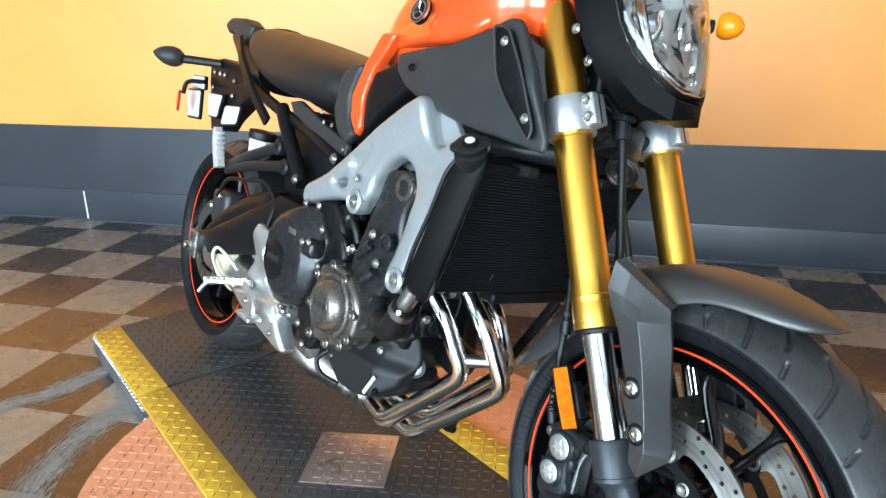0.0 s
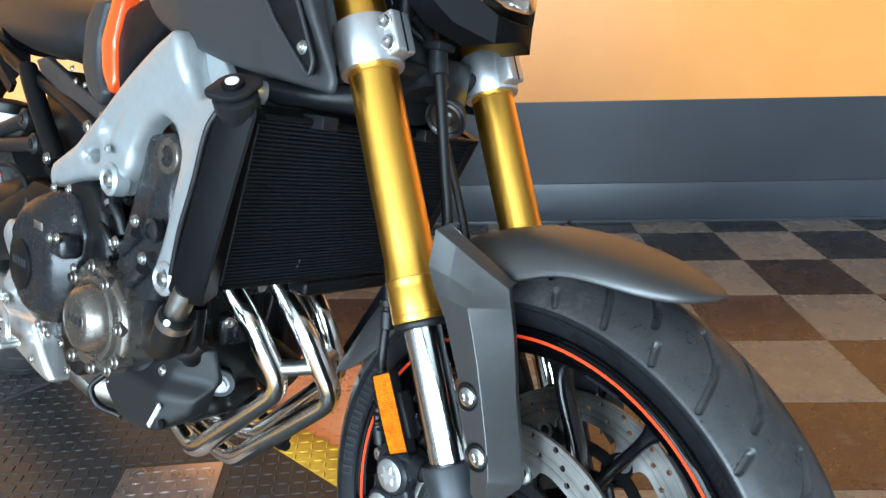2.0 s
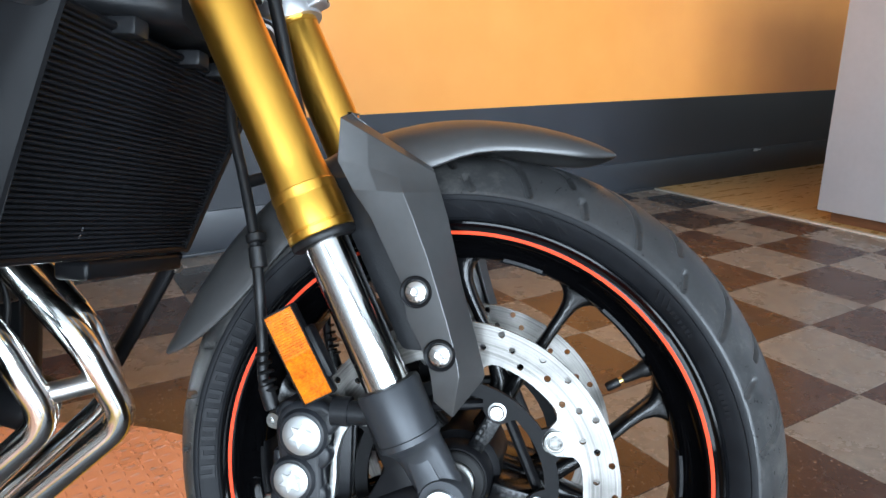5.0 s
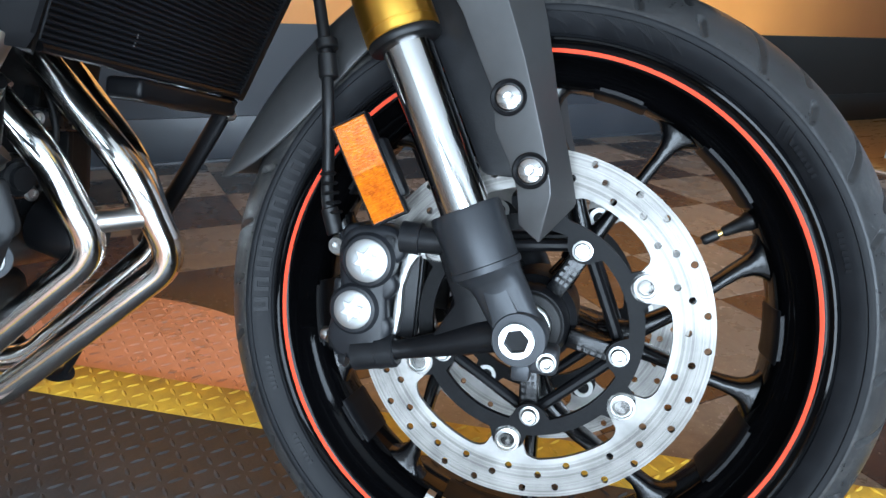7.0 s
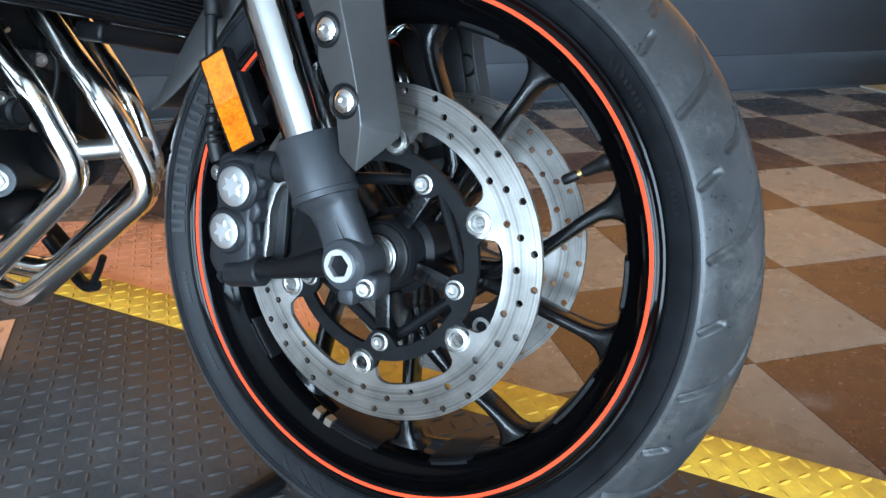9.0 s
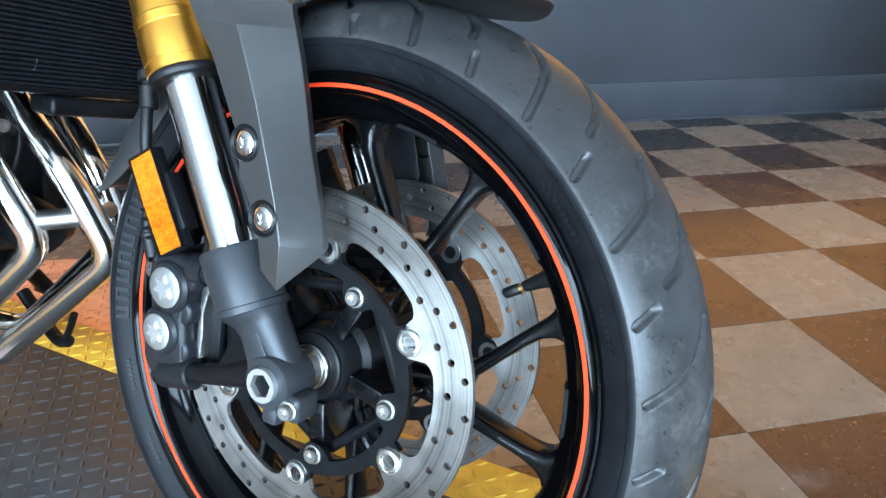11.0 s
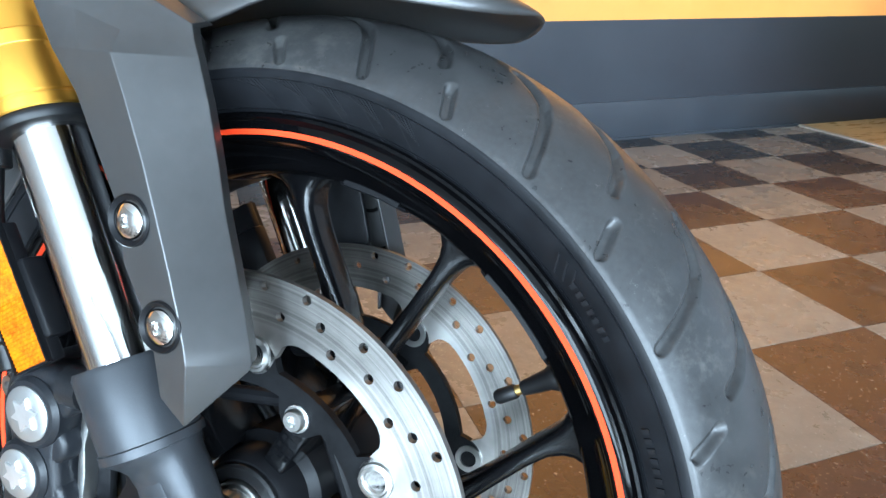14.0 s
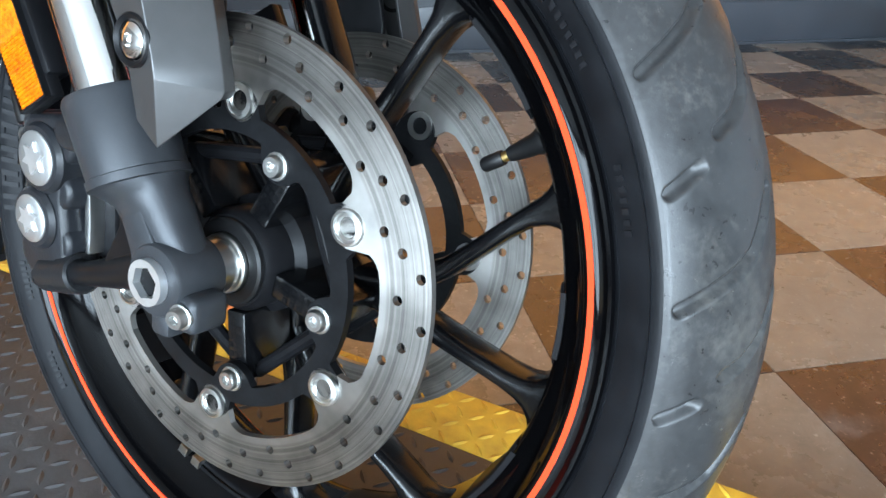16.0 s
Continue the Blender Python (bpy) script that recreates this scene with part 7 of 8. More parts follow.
for s in (-1, 1):
    duct = [(-0.364, 0.600), (-0.332, 0.596), (-0.294, 0.541), (-0.251, 0.464), (-0.256, 0.448), (-0.316, 0.502), (-0.340, 0.532)]
    bm = bmesh.new()
    skin(bm, duct, s * 0.1830, 0.010, 0.003, 0.012, 0.008, (), lambda x, z: -0.05 * max(0.0, x + 0.34), s)
    insert = part("duct_insert", bm, SATIN_BLACK, tank, "black inset duct panel", BD)
    bm = bmesh.new()
    loop = [(x, s * (0.1845 - 0.05 * max(0.0, x + 0.34)), z) for x, z in fillet(duct, 0.01, 4)]
    tube(bm, loop + loop[:2], 0.0022, 8)
    part("insert_edge", bm, GREY_PLASTIC, insert, "", BD)
    screws("insert_screw", [(-0.336, s * 0.1835, 0.578), (-0.270, s * 0.1800, 0.477)], (0, s, 0), 0.0058, ZINC, insert, "bright small screw")
    screws("panel_screw", [(-0.552, s * 0.179, 0.530)], (0, s, 0), 0.0055, SATIN_BLACK, tank)
bm = bmesh.new()
loft(bm, [[(x, y, z) for y, z in ((-w, z0), (w, z0), (w, z1), (-w, z1))] for x, w, z0, z1 in ((-0.56, 0.13, 0.48, 0.58), (-0.34, 0.15, 0.46, 0.60), (-0.29, 0.10, 0.47, 0.56))])
part("air_box", bm, SATIN_BLACK, tank, "", BD, smooth=20)

skinned("side_cover", SATIN_BLACK, tank, [(-0.703, 0.522), (-0.640, 0.545), (-0.590, 0.550), (-0.584, 0.512), (-0.620, 0.480), (-0.671, 0.447), (-0.735, 0.388), (-0.764, 0.376), (-0.793, 0.397), (-0.816, 0.433), (-0.802, 0.488), (-0.742, 0.523)], -0.148, 0.04, 0.012, 0.010, 0.012, label="black side cover under the tank", both=True)
skinned("orange_stripe", ORANGE_PAINT, tank, [(-0.650, 0.590), (-0.695, 0.590), (-0.738, 0.530), (-0.766, 0.470), (-0.757, 0.425), (-0.731, 0.394), (-0.716, 0.412), (-0.724, 0.470), (-0.704, 0.522), (-0.672, 0.556)], -0.156, 0.02, 0.006, 0.010, 0.008, label="bright orange stripe panel", both=True)
skinned("seat_cover", GREY_PLASTIC, tank, [(-0.742, 0.530), (-0.770, 0.470), (-0.762, 0.428), (-0.738, 0.396), (-0.764, 0.374), (-0.800, 0.392), (-0.826, 0.432), (-0.818, 0.500), (-0.790, 0.530)], -0.157, 0.02, 0.010, 0.010, 0.010, label="matt grey panel at the seat's nose", both=True)

# ---------------------------------------------------------------- seat and tail
seat = group("seat", "black vinyl one-piece dual seat with a raised rear")
bm = bmesh.new()
rings = []
for x, w, z0, z1 in ((-0.780, 0.050, 0.470, 0.515), (-0.795, 0.100, 0.450, 0.528), (-0.830, 0.130, 0.435, 0.538), (-0.880, 0.146, 0.428, 0.548), (-0.973, 0.152, 0.432, 0.562), (-1.060, 0.150, 0.436, 0.575), (-1.143, 0.146, 0.440, 0.588), (-1.236, 0.138, 0.447, 0.600), (-1.330, 0.126, 0.478, 0.610), (-1.400, 0.112, 0.520, 0.615), (-1.440, 0.085, 0.555, 0.610), (-1.452, 0.040, 0.575, 0.600)):
    row = []
    for k in range(36):
        a = 2 * math.pi * k / 36
        c, s = math.cos(a), math.sin(a)
        taper = 1.0 - 0.22 * max(0.0, s) ** 1.5
        row.append((x, w * taper * math.copysign(abs(c) ** 0.65, c), (z0 + z1) / 2 + (z1 - z0) / 2 * math.copysign(abs(s) ** 0.75, s)))
    rings.append(row)
loft(bm, rings)
subsurf(part("cushion", bm, VINYL, seat, "black matt vinyl seat cushion", BD, smooth=60), 1)
tail = group("tail", "black tail with grab edge, lamp holder and blank plate carrier")
skinned("tail_tip", GREY_PLASTIC, tail, [(-1.640, 0.612), (-1.600, 0.632), (-1.500, 0.630), (-1.440, 0.608), (-1.455, 0.575), (-1.480, 0.560), (-1.540, 0.562), (-1.565, 0.590), (-1.610, 0.585)], -0.088, 0.04, 0.010, 0.012, 0.012, both=True, label="dark grey tail cowl")
bm = bmesh.new()
loft(bm, [[(x, w * math.copysign(abs(math.cos(a)) ** 0.7, math.cos(a)), (z0 + z1) / 2 + (z1 - z0) / 2 * math.sin(a)) for a in (2 * math.pi * k / 24 for k in range(24))] for x, w, z0, z1 in ((-1.36, 0.09, 0.44, 0.56), (-1.46, 0.085, 0.47, 0.59), (-1.56, 0.075, 0.50, 0.61), (-1.64, 0.06, 0.55, 0.615))])
part("tail_body", bm, SATIN_BLACK, tail, "black tail body", BD, smooth=60)
for s in (-1, 1):
    bm = bmesh.new()
    rings = [[Vector((x, s * y, z)) + Vector(o) for o in ((-0.010, 0, -0.006), (0.006, 0, 0.012), (0.008, s * 0.010, 0.006), (-0.006, s * 0.010, -0.010))] for x, y, z in ((-1.470, 0.100, 0.570), (-1.400, 0.118, 0.520), (-1.290, 0.125, 0.440), (-1.190, 0.118, 0.372))]
    loft(bm, rings)
    part("tail_rail", bm, SATIN_BLACK, tail, "black tail side rail", BD, smooth=40)
    piped("subframe_tube", [(-1.115, s * 0.125, 0.415), (-1.06, s * 0.130, 0.365), (-0.945, s * 0.134, 0.262)], 0.0165, SATIN_BLACK, tail, "black subframe tube", flat=1.0)
    piped("subframe_tube", [(-1.42, s * 0.085, 0.46), (-1.20, s * 0.105, 0.415), (-0.95, s * 0.12, 0.370), (-0.80, s * 0.13, 0.33)], 0.014, SATIN_BLACK, tail, "black subframe tube")
    skinned_outline = [(-1.075, 0.432), (-1.030, 0.440), (-0.900, 0.400), (-0.795, 0.374), (-0.800, 0.346), (-0.850, 0.350), (-0.930, 0.368), (-1.050, 0.408)]
    bm = bmesh.new()
    skin(bm, skinned_outline, s * 0.128, 0.012, 0.005, 0.012, 0.006, (), None, s)
    part("seat_stay", bm, GREY_PLASTIC, tail, "dark grey seat stay with small bolts", BD)
    screws("stay_bolt", [(-0.805, s * 0.130, 0.360), (-0.90, s * 0.130, 0.405), (-0.915, s * 0.130, 0.425), (-0.865, s * 0.130, 0.402)], (0, s, 0.2), 0.0042, ZINC, tail)
screws("tube_bolt", [(-0.952, -0.148, 0.270), (-0.800, -0.150, 0.340)], (0, -1, 0), 0.009, ZINC, tail)
bm = bmesh.new()
add_box(bm, (-1.12, -0.10, 0.20), (-0.86, 0.10, 0.42), 0.03, segments=2)
part("inner_guard", bm, SATIN_BLACK, tail, "", BD)

# plate carrier
skinned("lamp_bracket", SATIN_BLACK, tail, [(-1.870, 0.505), (-1.773, 0.520), (-1.600, 0.505), (-1.520, 0.470), (-1.500, 0.430), (-1.560, 0.400), (-1.660, 0.340), (-1.700, 0.300), (-1.800, 0.290), (-1.815, 0.330), (-1.840, 0.410), (-1.860, 0.440)], -0.030, 0.05, 0.006, 0.016, 0.010, label="black lamp and plate bracket")
screws("bracket_bolt", [(-1.815, -0.033, 0.472), (-1.770, -0.033, 0.470), (-1.730, -0.033, 0.468), (-1.815, -0.033, 0.425), (-1.650, -0.033, 0.410), (-1.650, -0.033, 0.455)], (0, -1, 0), 0.0065, ZINC, tail, "small bright bracket bolt")
for outline in ([(-2.000, 0.398), (-1.880, 0.404), (-1.872, 0.318), (-1.975, 0.314)], [(-1.800, 0.404), (-1.690, 0.406), (-1.715, 0.336), (-1.785, 0.336)],
                [(-1.650, 0.378), (-1.545, 0.385), (-1.560, 0.333), (-1.670, 0.320)], [(-1.975, 0.448), (-1.860, 0.451), (-1.850, 0.412), (-1.965, 0.412)]):
    cx, cz = sum(p[0] for p in outline) / 4, sum(p[1] for p in outline) / 4
    wide = [(cx + (x - cx) * 1.12, cz + (z - cz) * 1.16) for x, z in outline]
    holder = skinned("pane_holder", SATIN_BLACK, tail, wide, -0.048, 0.010, 0.003, 0.03, 0.010, label="black pane holder")
    skinned("plate_pane", CUSHION, holder, outline, -0.052, 0.006, 0.002, 0.03, 0.008, label="shiny blank pale panel")
for s in (-1, 1):
    ind = tagged(new("rear_indicator"), "black bullet-shaped rear indicator on a stalk")
    ind.parent = tail
    bm = bmesh.new()
    tube(bm, [(-1.770, s * 0.03, 0.500), (-1.850, s * 0.10, 0.495), (-1.875, s * 0.125, 0.492)], 0.013, 16, flat=0.7)
    part("stalk", bm, HOSE, ind, "", BD)
    bm = bmesh.new()
    lathe(bm, [(0.006, 0.0), (0.020, 0.004), (0.029, 0.018), (0.032, 0.036), (0.028, 0.058), (0.017, 0.080), (0.004, 0.094)], axis_frame((-1.868, s * 0.118, 0.492), (-0.55, s * 0.83, 0.06)), 28)
    part("bulb_shell", bm, GREY_PLASTIC, ind, "dark pointed indicator body", BD)
piped("reflector_arm", [(-1.845, -0.05, 0.435), (-1.90, -0.085, 0.425), (-1.905, -0.095, 0.385)], 0.007, SATIN_BLACK, tail)
bm = bmesh.new()
lathe(bm, [(0.008, 0.0), (0.025, 0.002), (0.027, 0.006), (0.024, 0.010), (0.010, 0.013)], axis_frame((-1.905, -0.100, 0.362), (-0.3, -0.95, 0)) @ Matrix.Scale(1.3, 4, (0, 1, 0)), 28)
part("red_reflector", bm, RED, tail, "round red side reflector", BD)

# ---------------------------------------------------------------- rear wheel, swingarm, footrests
rear_wheel = group("rear_wheel", "black cast rear wheel with orange pinstripe and wide tyre")
RC = (-1.46, -0.018, -0.004)
RG = [[(22.0, -0.004), (17.0, -0.012), (12.0, -0.034), (9.0, -0.060), (8.0, -0.074)], [(24.0, -0.052), (21.5, -0.074)]]
RG += [[(d + 9.0, -y) for d, y in g] for g in RG]
tyre(rear_wheel, RC, 0.3060, 0.09, BD, 480, 24, RG)
rim(rear_wheel, RC, 0.074, BD)
pinstripes(rear_wheel, RC, 0.074, BD)
for k in range(5):
    c = 20 + 72 * k
    for o in (-9, 9):
        spoke(rear_wheel, [(c + o * 0.4, 0.045, 0.014), (c + o * 0.8, 0.10, 0.011), (c + o, 0.16, 0.010), (c + o, 0.2045, 0.018)], BD, RC, 0.028)
lathed("hub", [(0.030, -0.09), (0.050, -0.088), (0.055, -0.05), (0.055, 0.05), (0.050, 0.088), (0.030, 0.09)], RC, (0, -1, 0), SATIN_BLACK, rear_wheel, "", 36)
bm = bmesh.new()
plate(bm, circle(RC[0], RC[2], 0.1225, 72), 0.005, across(-0.112), [circle(RC[0], RC[2], 0.085, 48)])
part("brake_disc", bm, STEEL, rear_wheel, "steel rear brake disc", BD, smooth=30)

arm = group("swingarm", "black arched swingarm with bright axle nut")
bm = bmesh.new()
loft(bm, [[(x, y0 + (y1 - y0) * u, z0 + (z1 - z0) * v) for u, v in ((0, 0.1), (0.12, 0), (0.88, 0), (1, 0.1), (1, 0.9), (0.88, 1), (0.12, 1), (0, 0.9))] for x, y0, y1, z0, z1 in ((-0.86, -0.13, -0.07, 0.08, 0.21), (-1.02, -0.15, -0.09, 0.08, 0.22), (-1.20, -0.165, -0.105, 0.03, 0.13), (-1.38, -0.165, -0.115, -0.02, 0.05), (-1.50, -0.160, -0.120, -0.035, 0.020))])
part("right_arm", bm, SATIN_BLACK, arm, "black right swingarm leg", BD, smooth=45)
bm = bmesh.new()
loft(bm, [[(x, y0 + (y1 - y0) * u, z0 + (z1 - z0) * v) for u, v in ((0, 0.1), (0.12, 0), (0.88, 0), (1, 0.1), (1, 0.9), (0.88, 1), (0.12, 1), (0, 0.9))] for x, y0, y1, z0, z1 in ((-0.86, 0.07, 0.13, 0.08, 0.21), (-1.20, 0.105, 0.165, 0.03, 0.13), (-1.50, 0.120, 0.160, -0.035, 0.020))])
part("left_arm", bm, SATIN_BLACK, arm, "", BD, smooth=45)
skinned("arm_cover", SATIN_BLACK, arm, [(-1.500, -0.030), (-1.470, 0.040), (-1.341, 0.129), (-1.185, 0.200), (-1.065, 0.225), (-1.040, 0.170), (-1.091, 0.090), (-1.200, 0.050), (-1.330, -0.010), (-1.440, -0.050)], -0.150, 0.10, 0.035, 0.014, 0.03, label="rounded black swingarm cover")
lathed("axle_nut", [(0.026, -0.020), (0.030, 0.0), (0.028, 0.006), (0.017, 0.007), (0.017, 0.020), (0.012, 0.022), (0.010, 0.034), (0.007, 0.036)], (-1.452, -0.158, -0.010), (0, -1, 0), ZINC, arm, "bright rear axle nut", 8)
bm = bmesh.new()
add_box(bm, (-1.475, -0.172, -0.045), (-1.425, -0.158, 0.030), 0.004)
part("axle_block", bm, ZINC, arm, "bright axle adjuster block", BD)
bm = bmesh.new()
add_box(bm, (-1.42, -0.145, 0.070), (-1.32, -0.085, 0.165), 0.016, segments=3)
part("rear_calliper", bm, GREY_PAINT, arm, "dark grey rear brake calliper", BD)
screws("calliper_pin", [(-1.41, -0.146, 0.115), (-1.36, -0.146, 0.150)], (0, -1, 0), 0.009, ZINC, arm)
bm = bmesh.new()
rings = []
for d in range(20, 76, 6):
    rings.append([Vector((-1.44, 0, 0.013)) + rim_angle(d, 0.340 - 0.05 * (abs(y) / 0.1) ** 2, y) for y in (-0.10, -0.07, -0.035, 0, 0.035, 0.07, 0.10)])
vs = [ring(bm, r) for r in rings]
for a, b in zip(vs, vs[1:]):
    bridge(bm, a, b, False)
hug = part("tyre_hugger", bm, SATIN_BLACK, arm, "black rear tyre hugger", BD, smooth=60)
subsurf(hug, 1, 0.004)
piped("brake_line", [(-1.37, -0.150, 0.150), (-1.30, -0.155, 0.205), (-1.20, -0.155, 0.222), (-1.10, -0.150, 0.235), (-1.04, -0.145, 0.20), (-1.03, -0.16, 0.14)], 0.005, HOSE, arm, "black rear brake line")

footrest = group("footrest", "bare alloy rider footrest bracket with peg and brake pedal")
skinned("bracket", PALE_ALLOY, footrest, [(-1.064, 0.145), (-1.002, 0.136), (-0.992, 0.104), (-1.010, 0.090), (-1.000, 0.070), (-0.958, 0.086), (-0.948, 0.064), (-0.985, 0.040), (-0.985, 0.020), (-0.945, 0.000), (-0.880, 0.004), (-0.872, -0.022), (-0.915, -0.032), (-0.985, -0.026), (-1.036, -0.026), (-1.100, -0.042), (-1.120, -0.030), (-1.080, 0.006), (-1.070, 0.040), (-1.058, 0.066), (-1.080, 0.110)], -0.168, 0.020, 0.006, 0.010, 0.008, label="bare alloy footrest bracket", shape=lambda x, z: 0.004 * math.sin(x * 40 + z * 55))
screws("bracket_bolt", [(-0.970, -0.172, 0.128), (-0.985, -0.172, 0.085), (-1.040, -0.174, 0.000), (-0.870, -0.174, -0.006)], (0, -1, 0), 0.0085, ZINC, footrest)
bm = bmesh.new()
loft(bm, [[p + Vector((0, 0, b)) + Vector((0.55, 0.83, 0)) * a for a, b in ((-0.010, -0.008), (0.010, -0.008), (0.012, 0.006), (-0.012, 0.006))] for p in (Vector((-1.045, -0.185, 0.004)), Vector((-1.100, -0.215, -0.008)), Vector((-1.135, -0.238, -0.018)))])
for k in range(7):
    p = Vector((-1.055, -0.190, 0.009)).lerp(Vector((-1.130, -0.236, -0.010)), k / 6)
    add_box(bm, (p.x - 0.004, p.y - 0.010, p.z - 0.004), (p.x + 0.004, p.y + 0.010, p.z + 0.004), 0.001)
part("peg", bm, PALE_ALLOY, footrest, "ribbed bare alloy footpeg", BD)
piped("peg_feeler", [(-1.128, -0.234, -0.014), (-1.142, -0.243, -0.030), (-1.156, -0.250, -0.052)], 0.005, PALE_ALLOY, footrest, "pale footpeg feeler")
piped("brake_lever", [(-1.040, -0.192, 0.002), (-0.985, -0.196, -0.010), (-0.960, -0.200, -0.026), (-0.955, -0.200, -0.046)], 0.008, PALE_ALLOY, footrest, "alloy brake pedal arm", flat=0.6)
bm = bmesh.new()
add_box(bm, (-1.000, -0.222, -0.056), (-0.930, -0.188, -0.045), 0.004, segments=3)
for k in range(5):
    add_box(bm, (-0.994 + 0.013 * k, -0.220, -0.0465), (-0.988 + 0.013 * k, -0.190, -0.0425))
part("pedal_pad", bm, PALE_ALLOY, footrest, "ribbed brake pedal pad", BD)
piped("tie_wire", [(-1.130, -0.172, 0.010), (-1.180, -0.178, 0.028), (-1.242, -0.180, 0.036), (-1.270, -0.180, 0.020), (-1.262, -0.180, -0.006), (-1.200, -0.178, -0.030), (-1.130, -0.176, -0.030)], 0.0040, WHITE_BAR, footrest, "pale wire loop at the bracket", 8, 10)

rear_rest = group("passenger_footrest", "black passenger footrest bracket with a pale folded peg")
for pts in ([(-1.318, -0.150, 0.240), (-1.20, -0.150, 0.283), (-1.062, -0.142, 0.325)], [(-1.318, -0.150, 0.230), (-1.18, -0.152, 0.262), (-1.013, -0.144, 0.287)]):
    piped("bracket_arm", pts, 0.0135, BLACK_CAST, rear_rest, "black cast bracket arm", flat=0.7)
for p in ((-1.062, -0.142, 0.325), (-1.013, -0.144, 0.287), (-1.316, -0.150, 0.236)):
    lathed("arm_boss", [(0.018, -0.010), (0.019, 0.006), (0.014, 0.010), (0.009, 0.010), (0.009, 0.006), (0.0001, 0.006)], p, (0, -1, 0), BLACK_CAST, rear_rest, "", 24)
bm = bmesh.new()
loft(bm, [[Vector(p) + Vector((a, 0, 0.3 * a)) + Vector((0, b, 0)) for a, b in ((-0.012 * w, -0.009), (0.012 * w, -0.009), (0.012 * w, 0.009), (-0.012 * w, 0.009))] for p, w in (((-1.318, -0.176, 0.232), 1.2), ((-1.330, -0.178, 0.262), 1.1), ((-1.345, -0.180, 0.300), 0.9), ((-1.352, -0.180, 0.330), 0.55))])
for k in range(6):
    z = 0.258 + 0.012 * k
    add_box(bm, (-1.328 - 0.30 * (z - 0.258) + 0.006, -0.190, z - 0.003), (-1.328 - 0.30 * (z - 0.258) + 0.018, -0.168, z + 0.004), 0.001)
part("peg", bm, material("pale_cast_alloy", (0.82, 0.82, 0.81), 0.38, 0.6, spread=0.05, grain=80), rear_rest, "pale folded passenger peg", BD)
reservoir = tagged(new("fluid_reservoir"), "translucent white brake fluid reservoir with black cap")
reservoir.parent = rear_rest
RSV = (-1.205, -0.125, 0.280)
CLOUDY = material("cloudy_white_plastic", (0.66, 0.67, 0.66), 0.35, second=(0.55, 0.56, 0.55), grain=40)
lathed("pot", [(0.018, 0.0), (0.027, 0.008), (0.029, 0.035), (0.029, 0.048)], RSV, (0.1, 0, 1), CLOUDY, reservoir, "cloudy white plastic pot", 28)
bm = bmesh.new()
plate(bm, [(0.033 * (1 + 0.03 * (k % 2)) * math.cos(2 * math.pi * k / 36), 0.033 * (1 + 0.03 * (k % 2)) * math.sin(2 * math.pi * k / 36)) for k in range(36)], 0.020, axis_frame(Vector(RSV) + Vector((0.006, 0, 0.057)), (0.1, 0, 1)), bevel=0.002)
part("cap", bm, HOSE, reservoir, "ribbed black screw cap", BD)

stand = group("side_stand", "black side stand folded down on the left")
piped("lever", [(-0.720, 0.15, -0.150), (-0.670, 0.155, -0.195), (-0.640, 0.155, -0.212), (-0.612, 0.150, -0.205)], 0.010, SATIN_BLACK, stand, "black stand lever")
piped("lever_tip", [(-0.618, 0.150, -0.205), (-0.600, 0.145, -0.178), (-0.585, 0.140, -0.152)], 0.0055, SATIN_BLACK, stand)
piped("leg", [(-0.840, 0.14, -0.06), (-0.850, 0.22, -0.13), (-0.860, 0.29, -0.205)], 0.014, SATIN_BLACK, stand, "black side stand leg")
bm = bmesh.new()
lathe(bm, [(0.030, 0), (0.032, 0.004), (0.028, 0.009)], axis_frame((-0.862, 0.300, -0.2155), (0, 0.2427, 0.9701)), 24)
part("foot", bm, SATIN_BLACK, stand, "", BD)

# ---------------------------------------------------------------- headlight, horn and cables (turn with the bars)
lamp = group("headlight", "black-shelled angular headlight with faceted chrome reflector")


def mirrored(half):
    """A closed loop from its right half, bottom to top."""
    return [Vector((x, -y, z)) for x, y, z in half] + [Vector((x, y, z)) for x, y, z in reversed(half)]


LENS_EDGE = [(-0.140, 0.012, 0.539), (-0.142, 0.031, 0.541), (-0.162, 0.058, 0.560), (-0.188, 0.083, 0.588), (-0.208, 0.100, 0.625), (-0.222, 0.108, 0.660), (-0.238, 0.110, 0.705), (-0.252, 0.100, 0.750), (-0.262, 0.060, 0.780), (-0.266, 0.020, 0.785)]
SHELL_EDGE = [(-0.128, 0.010, 0.518), (-0.140, 0.032, 0.512), (-0.176, 0.062, 0.528), (-0.204, 0.092, 0.560), (-0.222, 0.110, 0.596), (-0.236, 0.119, 0.640), (-0.252, 0.122, 0.695), (-0.268, 0.114, 0.755), (-0.280, 0.070, 0.795), (-0.284, 0.020, 0.800)]
SHELL_SIDE = [(-0.165, 0.010, 0.508), (-0.182, 0.036, 0.508), (-0.212, 0.066, 0.524), (-0.230, 0.098, 0.556), (-0.250, 0.116, 0.592), (-0.272, 0.126, 0.640), (-0.292, 0.130, 0.695), (-0.312, 0.122, 0.755), (-0.322, 0.072, 0.800), (-0.326, 0.020, 0.806)]
SHELL_BACK = [(-0.200, 0.010, 0.530), (-0.215, 0.030, 0.532), (-0.240, 0.052, 0.548), (-0.258, 0.074, 0.575), (-0.280, 0.088, 0.605), (-0.300, 0.096, 0.645), (-0.318, 0.098, 0.695), (-0.330, 0.090, 0.750), (-0.336, 0.055, 0.780), (-0.338, 0.018, 0.786)]
bm = bmesh.new()
lens_in = [(x - 0.012, y * 0.97, z + (0.004 if z < 0.6 else 0)) for x, y, z in LENS_EDGE]
